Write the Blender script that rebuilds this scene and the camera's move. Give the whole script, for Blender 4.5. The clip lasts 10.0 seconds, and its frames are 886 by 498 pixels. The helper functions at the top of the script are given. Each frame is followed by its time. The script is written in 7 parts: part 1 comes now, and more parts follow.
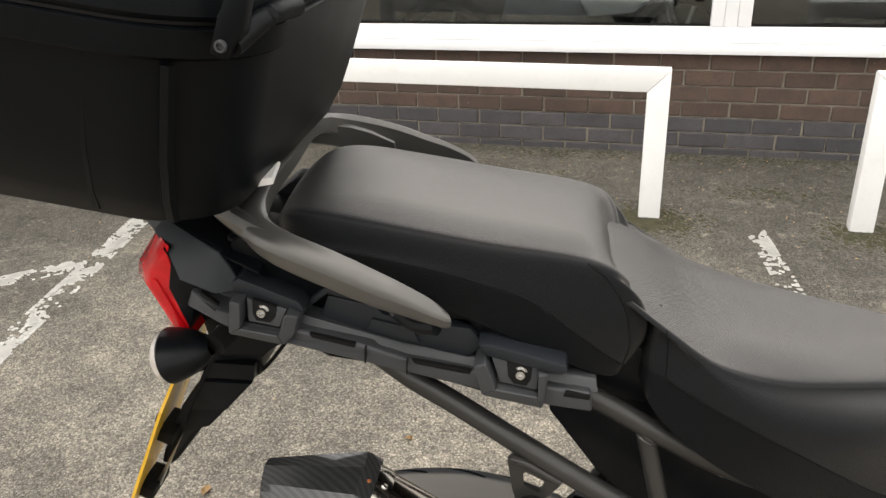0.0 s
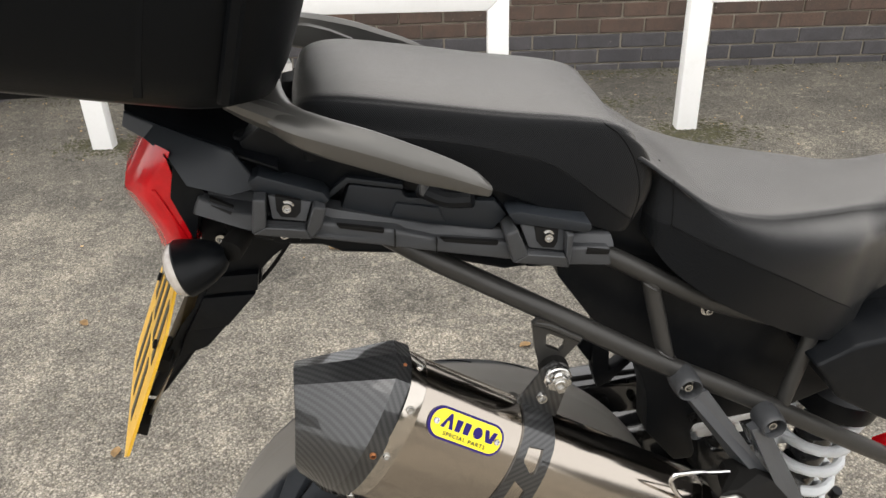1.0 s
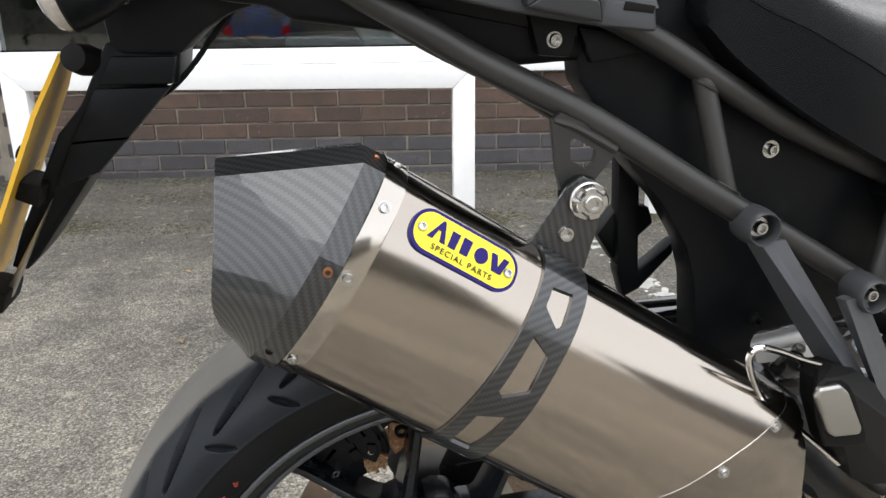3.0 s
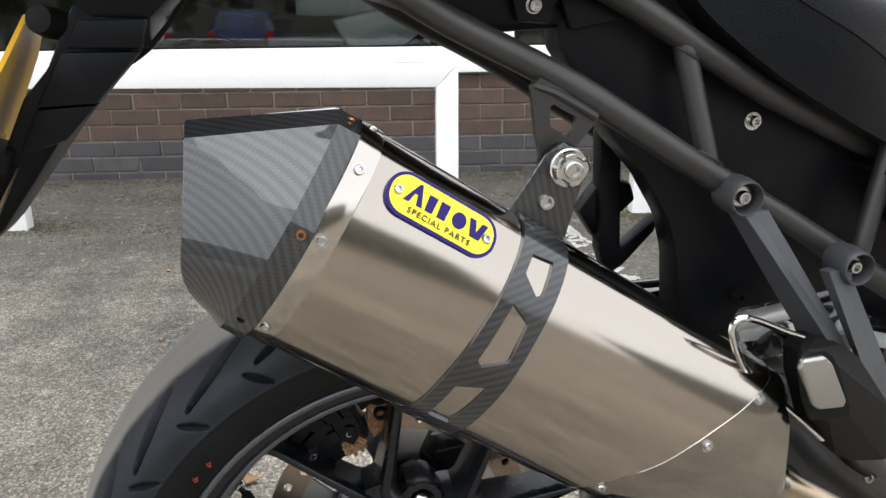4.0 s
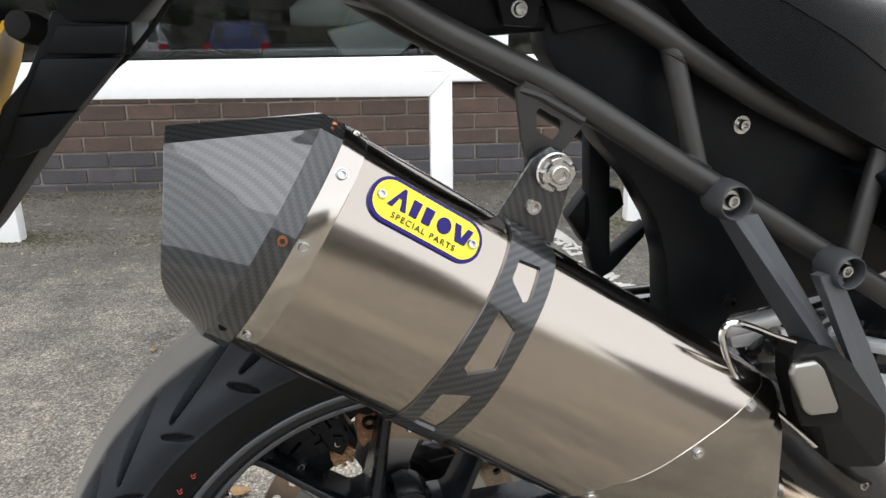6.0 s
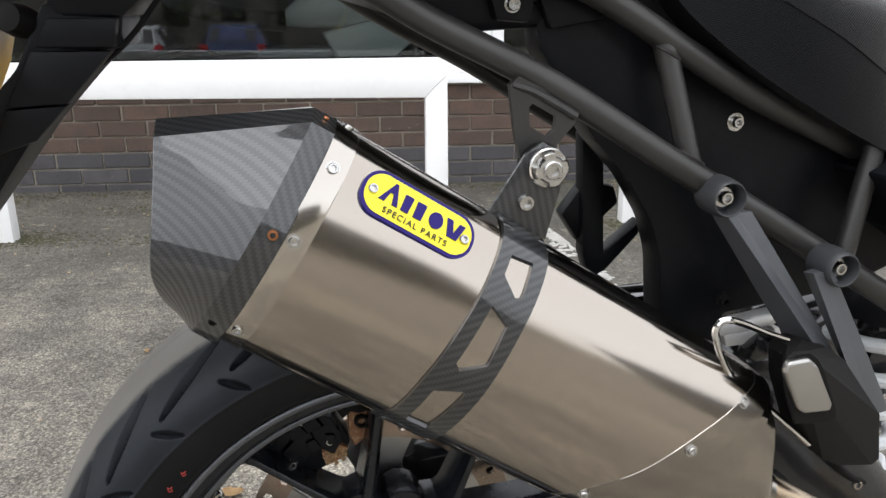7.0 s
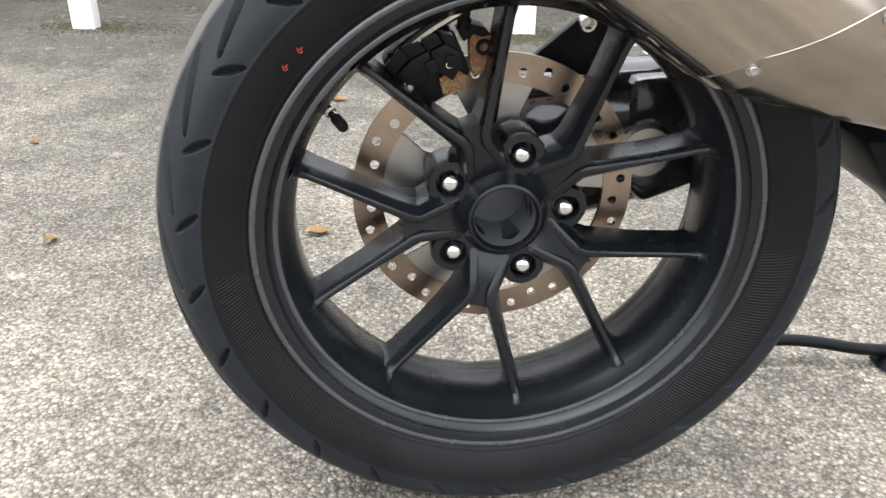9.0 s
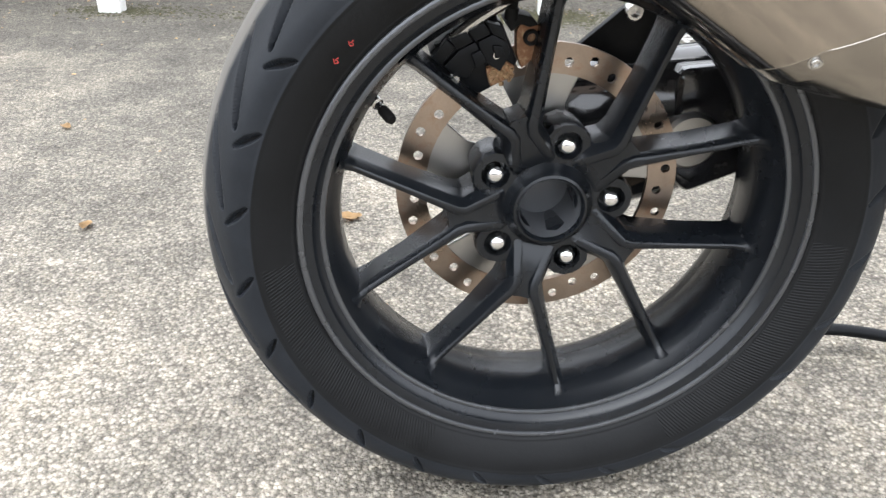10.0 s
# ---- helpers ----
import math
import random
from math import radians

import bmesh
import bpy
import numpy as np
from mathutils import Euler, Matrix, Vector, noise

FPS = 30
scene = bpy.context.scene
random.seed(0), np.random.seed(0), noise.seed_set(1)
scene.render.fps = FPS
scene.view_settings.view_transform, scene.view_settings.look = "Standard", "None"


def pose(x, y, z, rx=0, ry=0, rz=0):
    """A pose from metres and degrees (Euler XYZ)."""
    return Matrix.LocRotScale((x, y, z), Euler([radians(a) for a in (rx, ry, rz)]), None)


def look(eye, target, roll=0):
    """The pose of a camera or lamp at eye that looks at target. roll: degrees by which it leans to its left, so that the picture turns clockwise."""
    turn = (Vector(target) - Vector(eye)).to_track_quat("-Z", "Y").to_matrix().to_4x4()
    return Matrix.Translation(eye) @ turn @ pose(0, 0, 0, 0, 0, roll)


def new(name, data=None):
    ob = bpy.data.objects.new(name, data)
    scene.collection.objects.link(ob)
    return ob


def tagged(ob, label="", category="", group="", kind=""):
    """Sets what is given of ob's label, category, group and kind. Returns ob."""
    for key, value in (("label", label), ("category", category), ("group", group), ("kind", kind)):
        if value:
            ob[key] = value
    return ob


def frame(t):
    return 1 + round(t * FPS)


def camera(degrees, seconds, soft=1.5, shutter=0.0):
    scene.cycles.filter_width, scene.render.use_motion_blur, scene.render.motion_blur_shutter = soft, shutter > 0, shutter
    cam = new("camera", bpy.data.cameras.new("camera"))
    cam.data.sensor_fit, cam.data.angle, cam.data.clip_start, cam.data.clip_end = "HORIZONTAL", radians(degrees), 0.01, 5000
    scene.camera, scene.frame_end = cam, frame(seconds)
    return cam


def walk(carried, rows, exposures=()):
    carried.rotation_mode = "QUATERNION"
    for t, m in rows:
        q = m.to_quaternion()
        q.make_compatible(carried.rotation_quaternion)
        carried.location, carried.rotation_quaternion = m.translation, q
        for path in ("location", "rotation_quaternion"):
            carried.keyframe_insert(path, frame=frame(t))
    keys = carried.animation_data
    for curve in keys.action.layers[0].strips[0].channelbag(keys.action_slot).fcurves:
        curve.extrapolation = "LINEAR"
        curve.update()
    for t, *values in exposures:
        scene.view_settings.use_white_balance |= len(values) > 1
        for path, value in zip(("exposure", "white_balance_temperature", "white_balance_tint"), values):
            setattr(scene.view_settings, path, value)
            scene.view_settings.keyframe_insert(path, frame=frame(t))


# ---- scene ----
cam = camera(58.3, 10.0)
PATH = [
    (0, (0.263, 0.488, 1.317), (-0.232, 2.226, 0.459), -2.3),
    (0.5, (0.113, 0.464, 1.288), (0.036, 2.217, 0.328), -1.8),
    (1, (0.075, 0.422, 1.274), (0.039, 2.155, 0.277), -2.1),
    (1.5, (0.035, 0.499, 1.269), (0.114, 2.239, 0.286), -2.1),
    (2, (0.03, 0.535, 1.161), (0.125, 2.328, 0.281), -1.3),
    (2.5, (0.038, 0.512, 1.009), (0.14, 2.37, 0.274), -0.5),
    (3, (0.043, 0.5, 0.897), (0.122, 2.397, 0.268), -0.7),
    (4.5, (0.051, 0.507, 0.863), (0.186, 2.407, 0.252), -0.5),
    (5, (0.054, 0.509, 0.86), (0.19, 2.41, 0.254), -0.7),
    (5.5, (0.055, 0.509, 0.861), (0.177, 2.414, 0.264), -0.8),
    (7, (0.059, 0.511, 0.855), (0.196, 2.419, 0.272), -0.5),
    (7.5, (0.044, 0.511, 0.795), (0.158, 2.411, 0.183), -0.2),
    (8, (0.02, 0.511, 0.734), (0.061, 2.394, 0.059), 0.1),
    (8.5, (0.008, 0.5, 0.667), (0.001, 2.34, -0.118), 0.6),
    (9, (0.004, 0.496, 0.627), (-0.02, 2.284, -0.269), 0.8),
    (9.5, (0.0, 0.498, 0.627), (-0.036, 2.265, -0.311), 0.6),
    (10, (-0.021, 0.501, 0.635), (-0.09, 2.265, -0.304), 0.2),
]
walk(cam, [(t, look(eye, target, roll)) for t, eye, target, roll in PATH],
     exposures=[(0.0, 1.1, 6780, 10), (0.5, 1.03, 6680, 10), (1.0, 1.13, 6580, 10), (1.5, 1.42, 6400, 10), (2.0, 1.27, 6330, 10), (3.0, 1.15, 6180, 10), (4.5, 1.18, 6150, 10), (7.2, 1.07, 6160, 10), (7.6, 0.91, 6230, 10), (8.0, 0.88, 6250, 10), (8.3, 1.12, 6250, 10), (8.8, 1.65, 6200, 10), (9.2, 1.82, 6160, 10), (10.0, 1.88, 6060, 10)])

# ---- sky, sun ----
world = bpy.data.worlds.new("sky")
scene.world = world
world.use_nodes = True
wn = world.node_tree
sky = wn.nodes.new("ShaderNodeTexSky")
sky.sky_type = "NISHITA"
sky.sun_disc = False
sky.sun_elevation, sky.sun_rotation = radians(70), radians(315)
sky.dust_density, sky.air_density, sky.ozone_density = 3.0, 1.0, 1.0
pale = wn.nodes.new("ShaderNodeHueSaturation")
pale.inputs["Saturation"].default_value = 0.45
bg = wn.nodes["Background"]
bg.inputs["Strength"].default_value = 0.15
wn.links.new(sky.outputs[0], pale.inputs["Color"])
# a thin, even cloud layer over the clear sky
cloud = wn.nodes.new("ShaderNodeMix")
cloud.data_type = "RGBA"
cloud.inputs[0].default_value = 0.72
cloud.inputs[7].default_value = (7.85, 7.75, 7.62, 1)
wn.links.new(pale.outputs[0], cloud.inputs[6])
wn.links.new(cloud.outputs[2], bg.inputs["Color"])
sun = new("sun", bpy.data.lights.new("sun", "SUN"))
sun.data.energy, sun.data.angle, sun.data.color = 0.85, radians(60), (1.0, 0.97, 0.92)
sun.matrix_world = look((-1.6, -1.8, 6.8), (0, 0, 0))


# ---- materials ----
def nodes_of(name):
    m = bpy.data.materials.new(name)
    m.use_nodes = True
    return m, m.node_tree.nodes, m.node_tree.links, m.node_tree.nodes["Principled BSDF"]


def math_node(n, l, op, a, b=None, c=None):
    node = n.new("ShaderNodeMath")
    node.operation = op
    for i, val in enumerate((a, b, c)):
        if val is None:
            continue
        if isinstance(val, (int, float)):
            node.inputs[i].default_value = val
        else:
            l.new(val, node.inputs[i])
    return node.outputs[0]


def noise_node(n, l, coord, scale, detail=4.0, rough=0.6):
    node = n.new("ShaderNodeTexNoise")
    node.inputs["Scale"].default_value = scale
    node.inputs["Detail"].default_value = detail
    node.inputs["Roughness"].default_value = rough
    l.new(coord, node.inputs["Vector"])
    return node.outputs["Fac"]


def ramp_node(n, l, fac, stops):
    node = n.new("ShaderNodeValToRGB")
    el = node.color_ramp.elements
    el[0].position, el[0].color = stops[0][0], (*stops[0][1], 1)
    el[1].position, el[1].color = stops[-1][0], (*stops[-1][1], 1)
    for p, c in stops[1:-1]:
        e = el.new(p)
        e.color = (*c, 1)
    l.new(fac, node.inputs["Fac"])
    return node.outputs["Color"]


def mix_node(n, l, fac, a, b, mode="MIX"):
    node = n.new("ShaderNodeMix")
    node.data_type, node.blend_type = "RGBA", mode
    for sock, val in ((node.inputs[0], fac), (node.inputs[6], a), (node.inputs[7], b)):
        if isinstance(val, (int, float)):
            sock.default_value = val
        elif isinstance(val, tuple):
            sock.default_value = (*val, 1)
        else:
            l.new(val, sock)
    return node.outputs[2]


def surface(name, color, rough=0.5, metal=0.0, vary=0.15, big=6.0, fine=180.0, bump=0.08, depth=0.0006,
            spec=0.4, coat=0.0, coat_rough=0.1, stain=None, stain_amount=0.0):
    """A painted, moulded or metal surface with grain, blotches and a little wear."""
    m, n, l, p = nodes_of(name)
    co = n.new("ShaderNodeTexCoord").outputs["Object"]
    blot = noise_node(n, l, co, big, 5.0)
    grain = noise_node(n, l, co, fine, 3.0)
    lo = tuple(max(0.0, c * (1 - vary)) for c in color)
    hi = tuple(min(1.0, c * (1 + vary)) for c in color)
    col = ramp_node(n, l, blot, [(0.3, lo), (0.7, hi)])
    col = mix_node(n, l, math_node(n, l, "MULTIPLY", grain, 0.35), col, lo)
    if stain:
        spots = noise_node(n, l, co, big * 4, 8.0, 0.7)
        fac = math_node(n, l, "MULTIPLY", math_node(n, l, "SMOOTH_MIN", math_node(n, l, "MAXIMUM", math_node(n, l, "SUBTRACT", spots, 0.5), 0.0), 0.2, 0.05), stain_amount * 5)
        col = mix_node(n, l, fac, col, stain)
    l.new(col, p.inputs["Base Color"])
    r = math_node(n, l, "ADD", math_node(n, l, "MULTIPLY", blot, 0.16), rough - 0.08)
    l.new(r, p.inputs["Roughness"])
    p.inputs["Metallic"].default_value = metal
    p.inputs["Specular IOR Level"].default_value = spec
    p.inputs["Coat Weight"].default_value = coat
    p.inputs["Coat Roughness"].default_value = coat_rough
    if bump:
        b = n.new("ShaderNodeBump")
        b.inputs["Strength"].default_value = bump
        b.inputs["Distance"].default_value = depth
        l.new(grain, b.inputs["Height"])
        l.new(b.outputs[0], p.inputs["Normal"])
    return m


def asphalt_mat():
    m, n, l, p = nodes_of("asphalt")
    co = n.new("ShaderNodeTexCoord").outputs["Object"]
    vor = n.new("ShaderNodeTexVoronoi")
    vor.inputs["Scale"].default_value = 190
    l.new(co, vor.inputs["Vector"])
    chips = n.new("ShaderNodeSeparateColor")
    l.new(vor.outputs["Color"], chips.inputs[0])
    vor2 = n.new("ShaderNodeTexVoronoi")
    vor2.inputs["Scale"].default_value = 400
    l.new(co, vor2.inputs["Vector"])
    chips2 = n.new("ShaderNodeSeparateColor")
    l.new(vor2.outputs["Color"], chips2.inputs[0])
    stone = ramp_node(n, l, chips.outputs[0], [(0.0, (0.062, 0.061, 0.058)), (0.35, (0.108, 0.105, 0.099)), (0.75, (0.165, 0.160, 0.152)), (1.0, (0.29, 0.281, 0.264))])
    grit = ramp_node(n, l, chips2.outputs[0], [(0.0, (0.055, 0.054, 0.051)), (0.6, (0.14, 0.133, 0.122)), (1.0, (0.30, 0.29, 0.27))])
    col = mix_node(n, l, 0.38, stone, grit)
    joint = ramp_node(n, l, vor.outputs["Distance"], [(0.30, (1.12, 1.12, 1.12)), (0.52, (0.95, 0.94, 0.93)), (0.74, (0.58, 0.57, 0.55))])
    col = mix_node(n, l, 1.0, col, joint, "MULTIPLY")
    wide = noise_node(n, l, co, 0.9, 6.0, 0.65)
    mid = noise_node(n, l, co, 5.0, 6.0, 0.7)
    worn = ramp_node(n, l, math_node(n, l, "ADD", math_node(n, l, "MULTIPLY", wide, 0.6), math_node(n, l, "MULTIPLY", mid, 0.4)),
                     [(0.34, (0.46, 0.455, 0.445)), (0.5, (0.85, 0.84, 0.82)), (0.66, (1.38, 1.34, 1.27))])
    col = mix_node(n, l, 1.0, col, worn, "MULTIPLY")
    # uneven tone: palest near the motorcycle, darker towards the shop wall
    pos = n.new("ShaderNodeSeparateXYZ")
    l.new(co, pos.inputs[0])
    area_tone = math_node(n, l, "ADD", math_node(n, l, "MULTIPLY", pos.outputs[1], -0.42), math_node(n, l, "ADD", math_node(n, l, "MULTIPLY", wide, 0.9), math_node(n, l, "MULTIPLY", mid, 0.5)))
    area_tone = math_node(n, l, "ADD", area_tone, math_node(n, l, "MULTIPLY", pos.outputs[0], 0.02))
    col = mix_node(n, l, 1.0, col, ramp_node(n, l, math_node(n, l, "ADD", area_tone, 0.75), [(0.15, (0.50, 0.50, 0.49)), (0.55, (0.86, 0.85, 0.825)), (1.0, (1.28, 1.255, 1.21))]), "MULTIPLY")
    blotch = ramp_node(n, l, noise_node(n, l, co, 28.0, 5.0, 0.7), [(0.32, (0.82, 0.81, 0.80)), (0.5, (1.0, 1.0, 0.99)), (0.68, (1.17, 1.15, 1.09))])
    col = mix_node(n, l, 1.0, col, blotch, "MULTIPLY")
    # pale, dusty patches
    dust = ramp_node(n, l, noise_node(n, l, co, 14.0, 7.0, 0.75), [(0.57, (0, 0, 0)), (0.72, (1, 1, 1))])
    col = mix_node(n, l, math_node(n, l, "MULTIPLY", dust, 0.35), col, (0.36, 0.33, 0.28))
    col = mix_node(n, l, 1.0, col, (1.58, 1.54, 1.475), "MULTIPLY")
    l.new(col, p.inputs["Base Color"])
    p.inputs["Roughness"].default_value = 0.85
    p.inputs["Specular IOR Level"].default_value = 0.35
    h = math_node(n, l, "ADD", math_node(n, l, "MULTIPLY", vor.outputs["Distance"], -1.0), math_node(n, l, "MULTIPLY", vor2.outputs["Distance"], -0.4))
    b = n.new("ShaderNodeBump")
    b.inputs["Strength"].default_value = 0.8
    b.inputs["Distance"].default_value = 0.004
    l.new(h, b.inputs["Height"])
    l.new(b.outputs[0], p.inputs["Normal"])
    return m


def brick_mat(name, dark, light, soot):
    m, n, l, p = nodes_of(name)
    co = n.new("ShaderNodeTexCoord").outputs["Object"]
    info = n.new("ShaderNodeObjectInfo")
    shift = n.new("ShaderNodeVectorMath")
    shift.operation = "ADD"
    l.new(co, shift.inputs[0])
    l.new(info.outputs["Location"], shift.inputs[1])
    tone = ramp_node(n, l, info.outputs["Random"], [(0.0, dark), (1.0, light)])
    cloud = noise_node(n, l, shift.outputs[0], 11.0, 6.0, 0.7)
    col = mix_node(n, l, ramp_node(n, l, cloud, [(0.42, (0, 0, 0)), (0.72, (0.75, 0.75, 0.75))]), tone, soot)
    grit = noise_node(n, l, shift.outputs[0], 160.0, 4.0, 0.7)
    col = mix_node(n, l, 0.6, col, ramp_node(n, l, grit, [(0.3, (0.45, 0.45, 0.45)), (0.7, (1.35, 1.35, 1.35))]), "MULTIPLY")
    fleck = ramp_node(n, l, noise_node(n, l, shift.outputs[0], 45.0, 3.0), [(0.70, (0, 0, 0)), (0.76, (1, 1, 1))])
    col = mix_node(n, l, math_node(n, l, "MULTIPLY", fleck, 0.4), col, (0.42, 0.38, 0.33))
    l.new(col, p.inputs["Base Color"])
    p.inputs["Roughness"].default_value = 0.8
    b = n.new("ShaderNodeBump")
    b.inputs["Strength"].default_value = 0.5
    b.inputs["Distance"].default_value = 0.002
    l.new(grit, b.inputs["Height"])
    l.new(b.outputs[0], p.inputs["Normal"])
    return m


def carbon_mat(cell=0.0019):
    """Twill-woven fibre under clear lacquer."""
    m, n, l, p = nodes_of("carbon_fibre")
    uv = n.new("ShaderNodeTexCoord").outputs["UV"]
    sep = n.new("ShaderNodeSeparateXYZ")
    l.new(uv, sep.inputs[0])
    x = math_node(n, l, "DIVIDE", sep.outputs[0], cell)
    y = math_node(n, l, "DIVIDE", sep.outputs[1], cell)
    k = math_node(n, l, "FLOORED_MODULO", math_node(n, l, "ADD", math_node(n, l, "FLOOR", x), math_node(n, l, "FLOOR", y)), 4.0)
    over = math_node(n, l, "LESS_THAN", k, 1.5)
    blot = noise_node(n, l, n.new("ShaderNodeTexCoord").outputs["Object"], 60.0, 3.0)
    a = mix_node(n, l, blot, (0.009, 0.0095, 0.0104), (0.023, 0.0238, 0.025))
    col = mix_node(n, l, over, (0.0015, 0.0017, 0.0020), a)
    l.new(col, p.inputs["Base Color"])
    p.inputs["Roughness"].default_value = 0.42
    l.new(math_node(n, l, "ADD", math_node(n, l, "MULTIPLY", over, -0.12), 0.5), p.inputs["Roughness"])
    p.inputs["Coat Weight"].default_value = 1.0
    p.inputs["Coat Roughness"].default_value = 0.035
    fx = math_node(n, l, "ABSOLUTE", math_node(n, l, "SUBTRACT", math_node(n, l, "FRACT", x), 0.5))
    fy = math_node(n, l, "ABSOLUTE", math_node(n, l, "SUBTRACT", math_node(n, l, "FRACT", y), 0.5))
    rib = math_node(n, l, "ADD", math_node(n, l, "MULTIPLY", fx, over), math_node(n, l, "MULTIPLY", fy, math_node(n, l, "SUBTRACT", 1.0, over)))
    b = n.new("ShaderNodeBump")
    b.inputs["Strength"].default_value = 0.35
    b.inputs["Distance"].default_value = 0.0003
    b.invert = True
    l.new(rib, b.inputs["Height"])
    l.new(b.outputs[0], p.inputs["Normal"])
    return m


def brushed_mat(name, color, rough, stretch=(2.0, 150.0, 2.0), warm=None):
    """Brushed metal: fine streaks round the tube (along UV x) and faint heat tint."""
    m, n, l, p = nodes_of(name)
    uv = n.new("ShaderNodeTexCoord")
    mp = n.new("ShaderNodeMapping")
    mp.inputs["Scale"].default_value = stretch
    l.new(uv.outputs["UV"], mp.inputs["Vector"])
    streak = noise_node(n, l, mp.outputs[0], 6.0, 4.0, 0.7)
    blot = noise_node(n, l, uv.outputs["Object"], 14.0, 4.0)
    lo = tuple(c * 0.97 for c in color)
    col = mix_node(n, l, streak, lo, color)
    if warm:
        col = mix_node(n, l, math_node(n, l, "MULTIPLY", blot, 0.5), col, warm)
    l.new(col, p.inputs["Base Color"])
    p.inputs["Metallic"].default_value = 1.0
    r = math_node(n, l, "ADD", math_node(n, l, "MULTIPLY", streak, 0.02), math_node(n, l, "MULTIPLY", blot, 0.06))
    l.new(math_node(n, l, "ADD", r, rough - 0.06), p.inputs["Roughness"])
    b = n.new("ShaderNodeBump")
    b.inputs["Strength"].default_value = 0.01
    b.inputs["Distance"].default_value = 0.0002
    l.new(streak, b.inputs["Height"])
    l.new(b.outputs[0], p.inputs["Normal"])
    return m


def vinyl_mat():
    """Seat cover: fine ribbed weave pressed into dark grey vinyl."""
    m, n, l, p = nodes_of("seat_vinyl")
    tc = n.new("ShaderNodeTexCoord")
    sep = n.new("ShaderNodeSeparateXYZ")
    l.new(tc.outputs["UV"], sep.inputs[0])
    sx = math_node(n, l, "SINE", math_node(n, l, "MULTIPLY", sep.outputs[0], 3000.0))
    sy = math_node(n, l, "SINE", math_node(n, l, "MULTIPLY", sep.outputs[1], 3000.0))
    weave = math_node(n, l, "MULTIPLY", sx, sy)
    blot = noise_node(n, l, tc.outputs["Object"], 9.0, 5.0)
    dust = noise_node(n, l, tc.outputs["Object"], 70.0, 5.0, 0.75)
    col = ramp_node(n, l, blot, [(0.3, (0.0030, 0.0034, 0.0040)), (0.7, (0.0045, 0.0050, 0.0057))])
    col = mix_node(n, l, math_node(n, l, "MULTIPLY", dust, 0.015), col, (0.16, 0.15, 0.14))
    col = mix_node(n, l, math_node(n, l, "MULTIPLY", math_node(n, l, "ADD", weave, 1.0), 0.5), col, (0.0180, 0.0192, 0.0210))
    l.new(col, p.inputs["Base Color"])
    l.new(math_node(n, l, "ADD", math_node(n, l, "MULTIPLY", dust, 0.10), 0.27), p.inputs["Roughness"])
    # the cover shines only at a low angle
    lw = n.new("ShaderNodeLayerWeight")
    lw.inputs["Blend"].default_value = 0.5
    gloss = math_node(n, l, "MULTIPLY", math_node(n, l, "POWER", lw.outputs["Facing"], 3.6), 14.5)
    gloss = math_node(n, l, "MINIMUM", gloss, 1.45)
    # plain side cloth below the seam, ribbed cloth above it
    pos = n.new("ShaderNodeSeparateXYZ")
    l.new(tc.outputs["Object"], pos.inputs[0])
    along = math_node(n, l, "ADD", math_node(n, l, "MULTIPLY", pos.outputs[0], 1.4), 0.2)
    seam = ramp_node(n, l, along, [(0.2 + 1.4 * u, (w, w, w)) for u, w in ((-0.10, 1.018), (-0.023, 1.006), (0.038, 0.992), (0.101, 0.970), (0.146, 0.934), (0.190, 0.898), (0.226, 0.893), (0.286, 0.862), (0.346, 0.830), (0.384, 0.807), (0.440, 0.772))])
    top = math_node(n, l, "GREATER_THAN", pos.outputs[2], seam)
    col = mix_node(n, l, top, mix_node(n, l, 0.68, col, (0.0034, 0.0040, 0.0048)), col)
    l.new(col, p.inputs["Base Color"])
    gloss = math_node(n, l, "MULTIPLY", gloss, math_node(n, l, "ADD", math_node(n, l, "MULTIPLY", top, 0.55), 0.5))
    p.inputs["Specular Tint"].default_value = (1.0, 0.94, 0.87, 1)
    l.new(math_node(n, l, "ADD", gloss, 0.06), p.inputs["Specular IOR Level"])
    b = n.new("ShaderNodeBump")
    b.inputs["Strength"].default_value = 0.45
    b.inputs["Distance"].default_value = 0.0003
    l.new(weave, b.inputs["Height"])
    l.new(b.outputs[0], p.inputs["Normal"])
    return m


def pane_mat():
    """Window pane: thin glass that lets the view through and mirrors at its surface."""
    m, n, l, p = nodes_of("window_glass")
    n.remove(p)
    out = n["Material Output"]
    clear, gloss, mix, fr = n.new("ShaderNodeBsdfTransparent"), n.new("ShaderNodeBsdfGlossy"), n.new("ShaderNodeMixShader"), n.new("ShaderNodeFresnel")
    clear.inputs[0].default_value = (0.82, 0.86, 0.85, 1)
    gloss.inputs["Roughness"].default_value = 0.0
    fr.inputs["IOR"].default_value = 1.75
    l.new(fr.outputs[0], mix.inputs[0])
    l.new(clear.outputs[0], mix.inputs[1])
    l.new(gloss.outputs[0], mix.inputs[2])
    l.new(mix.outputs[0], out.inputs["Surface"])
    return m


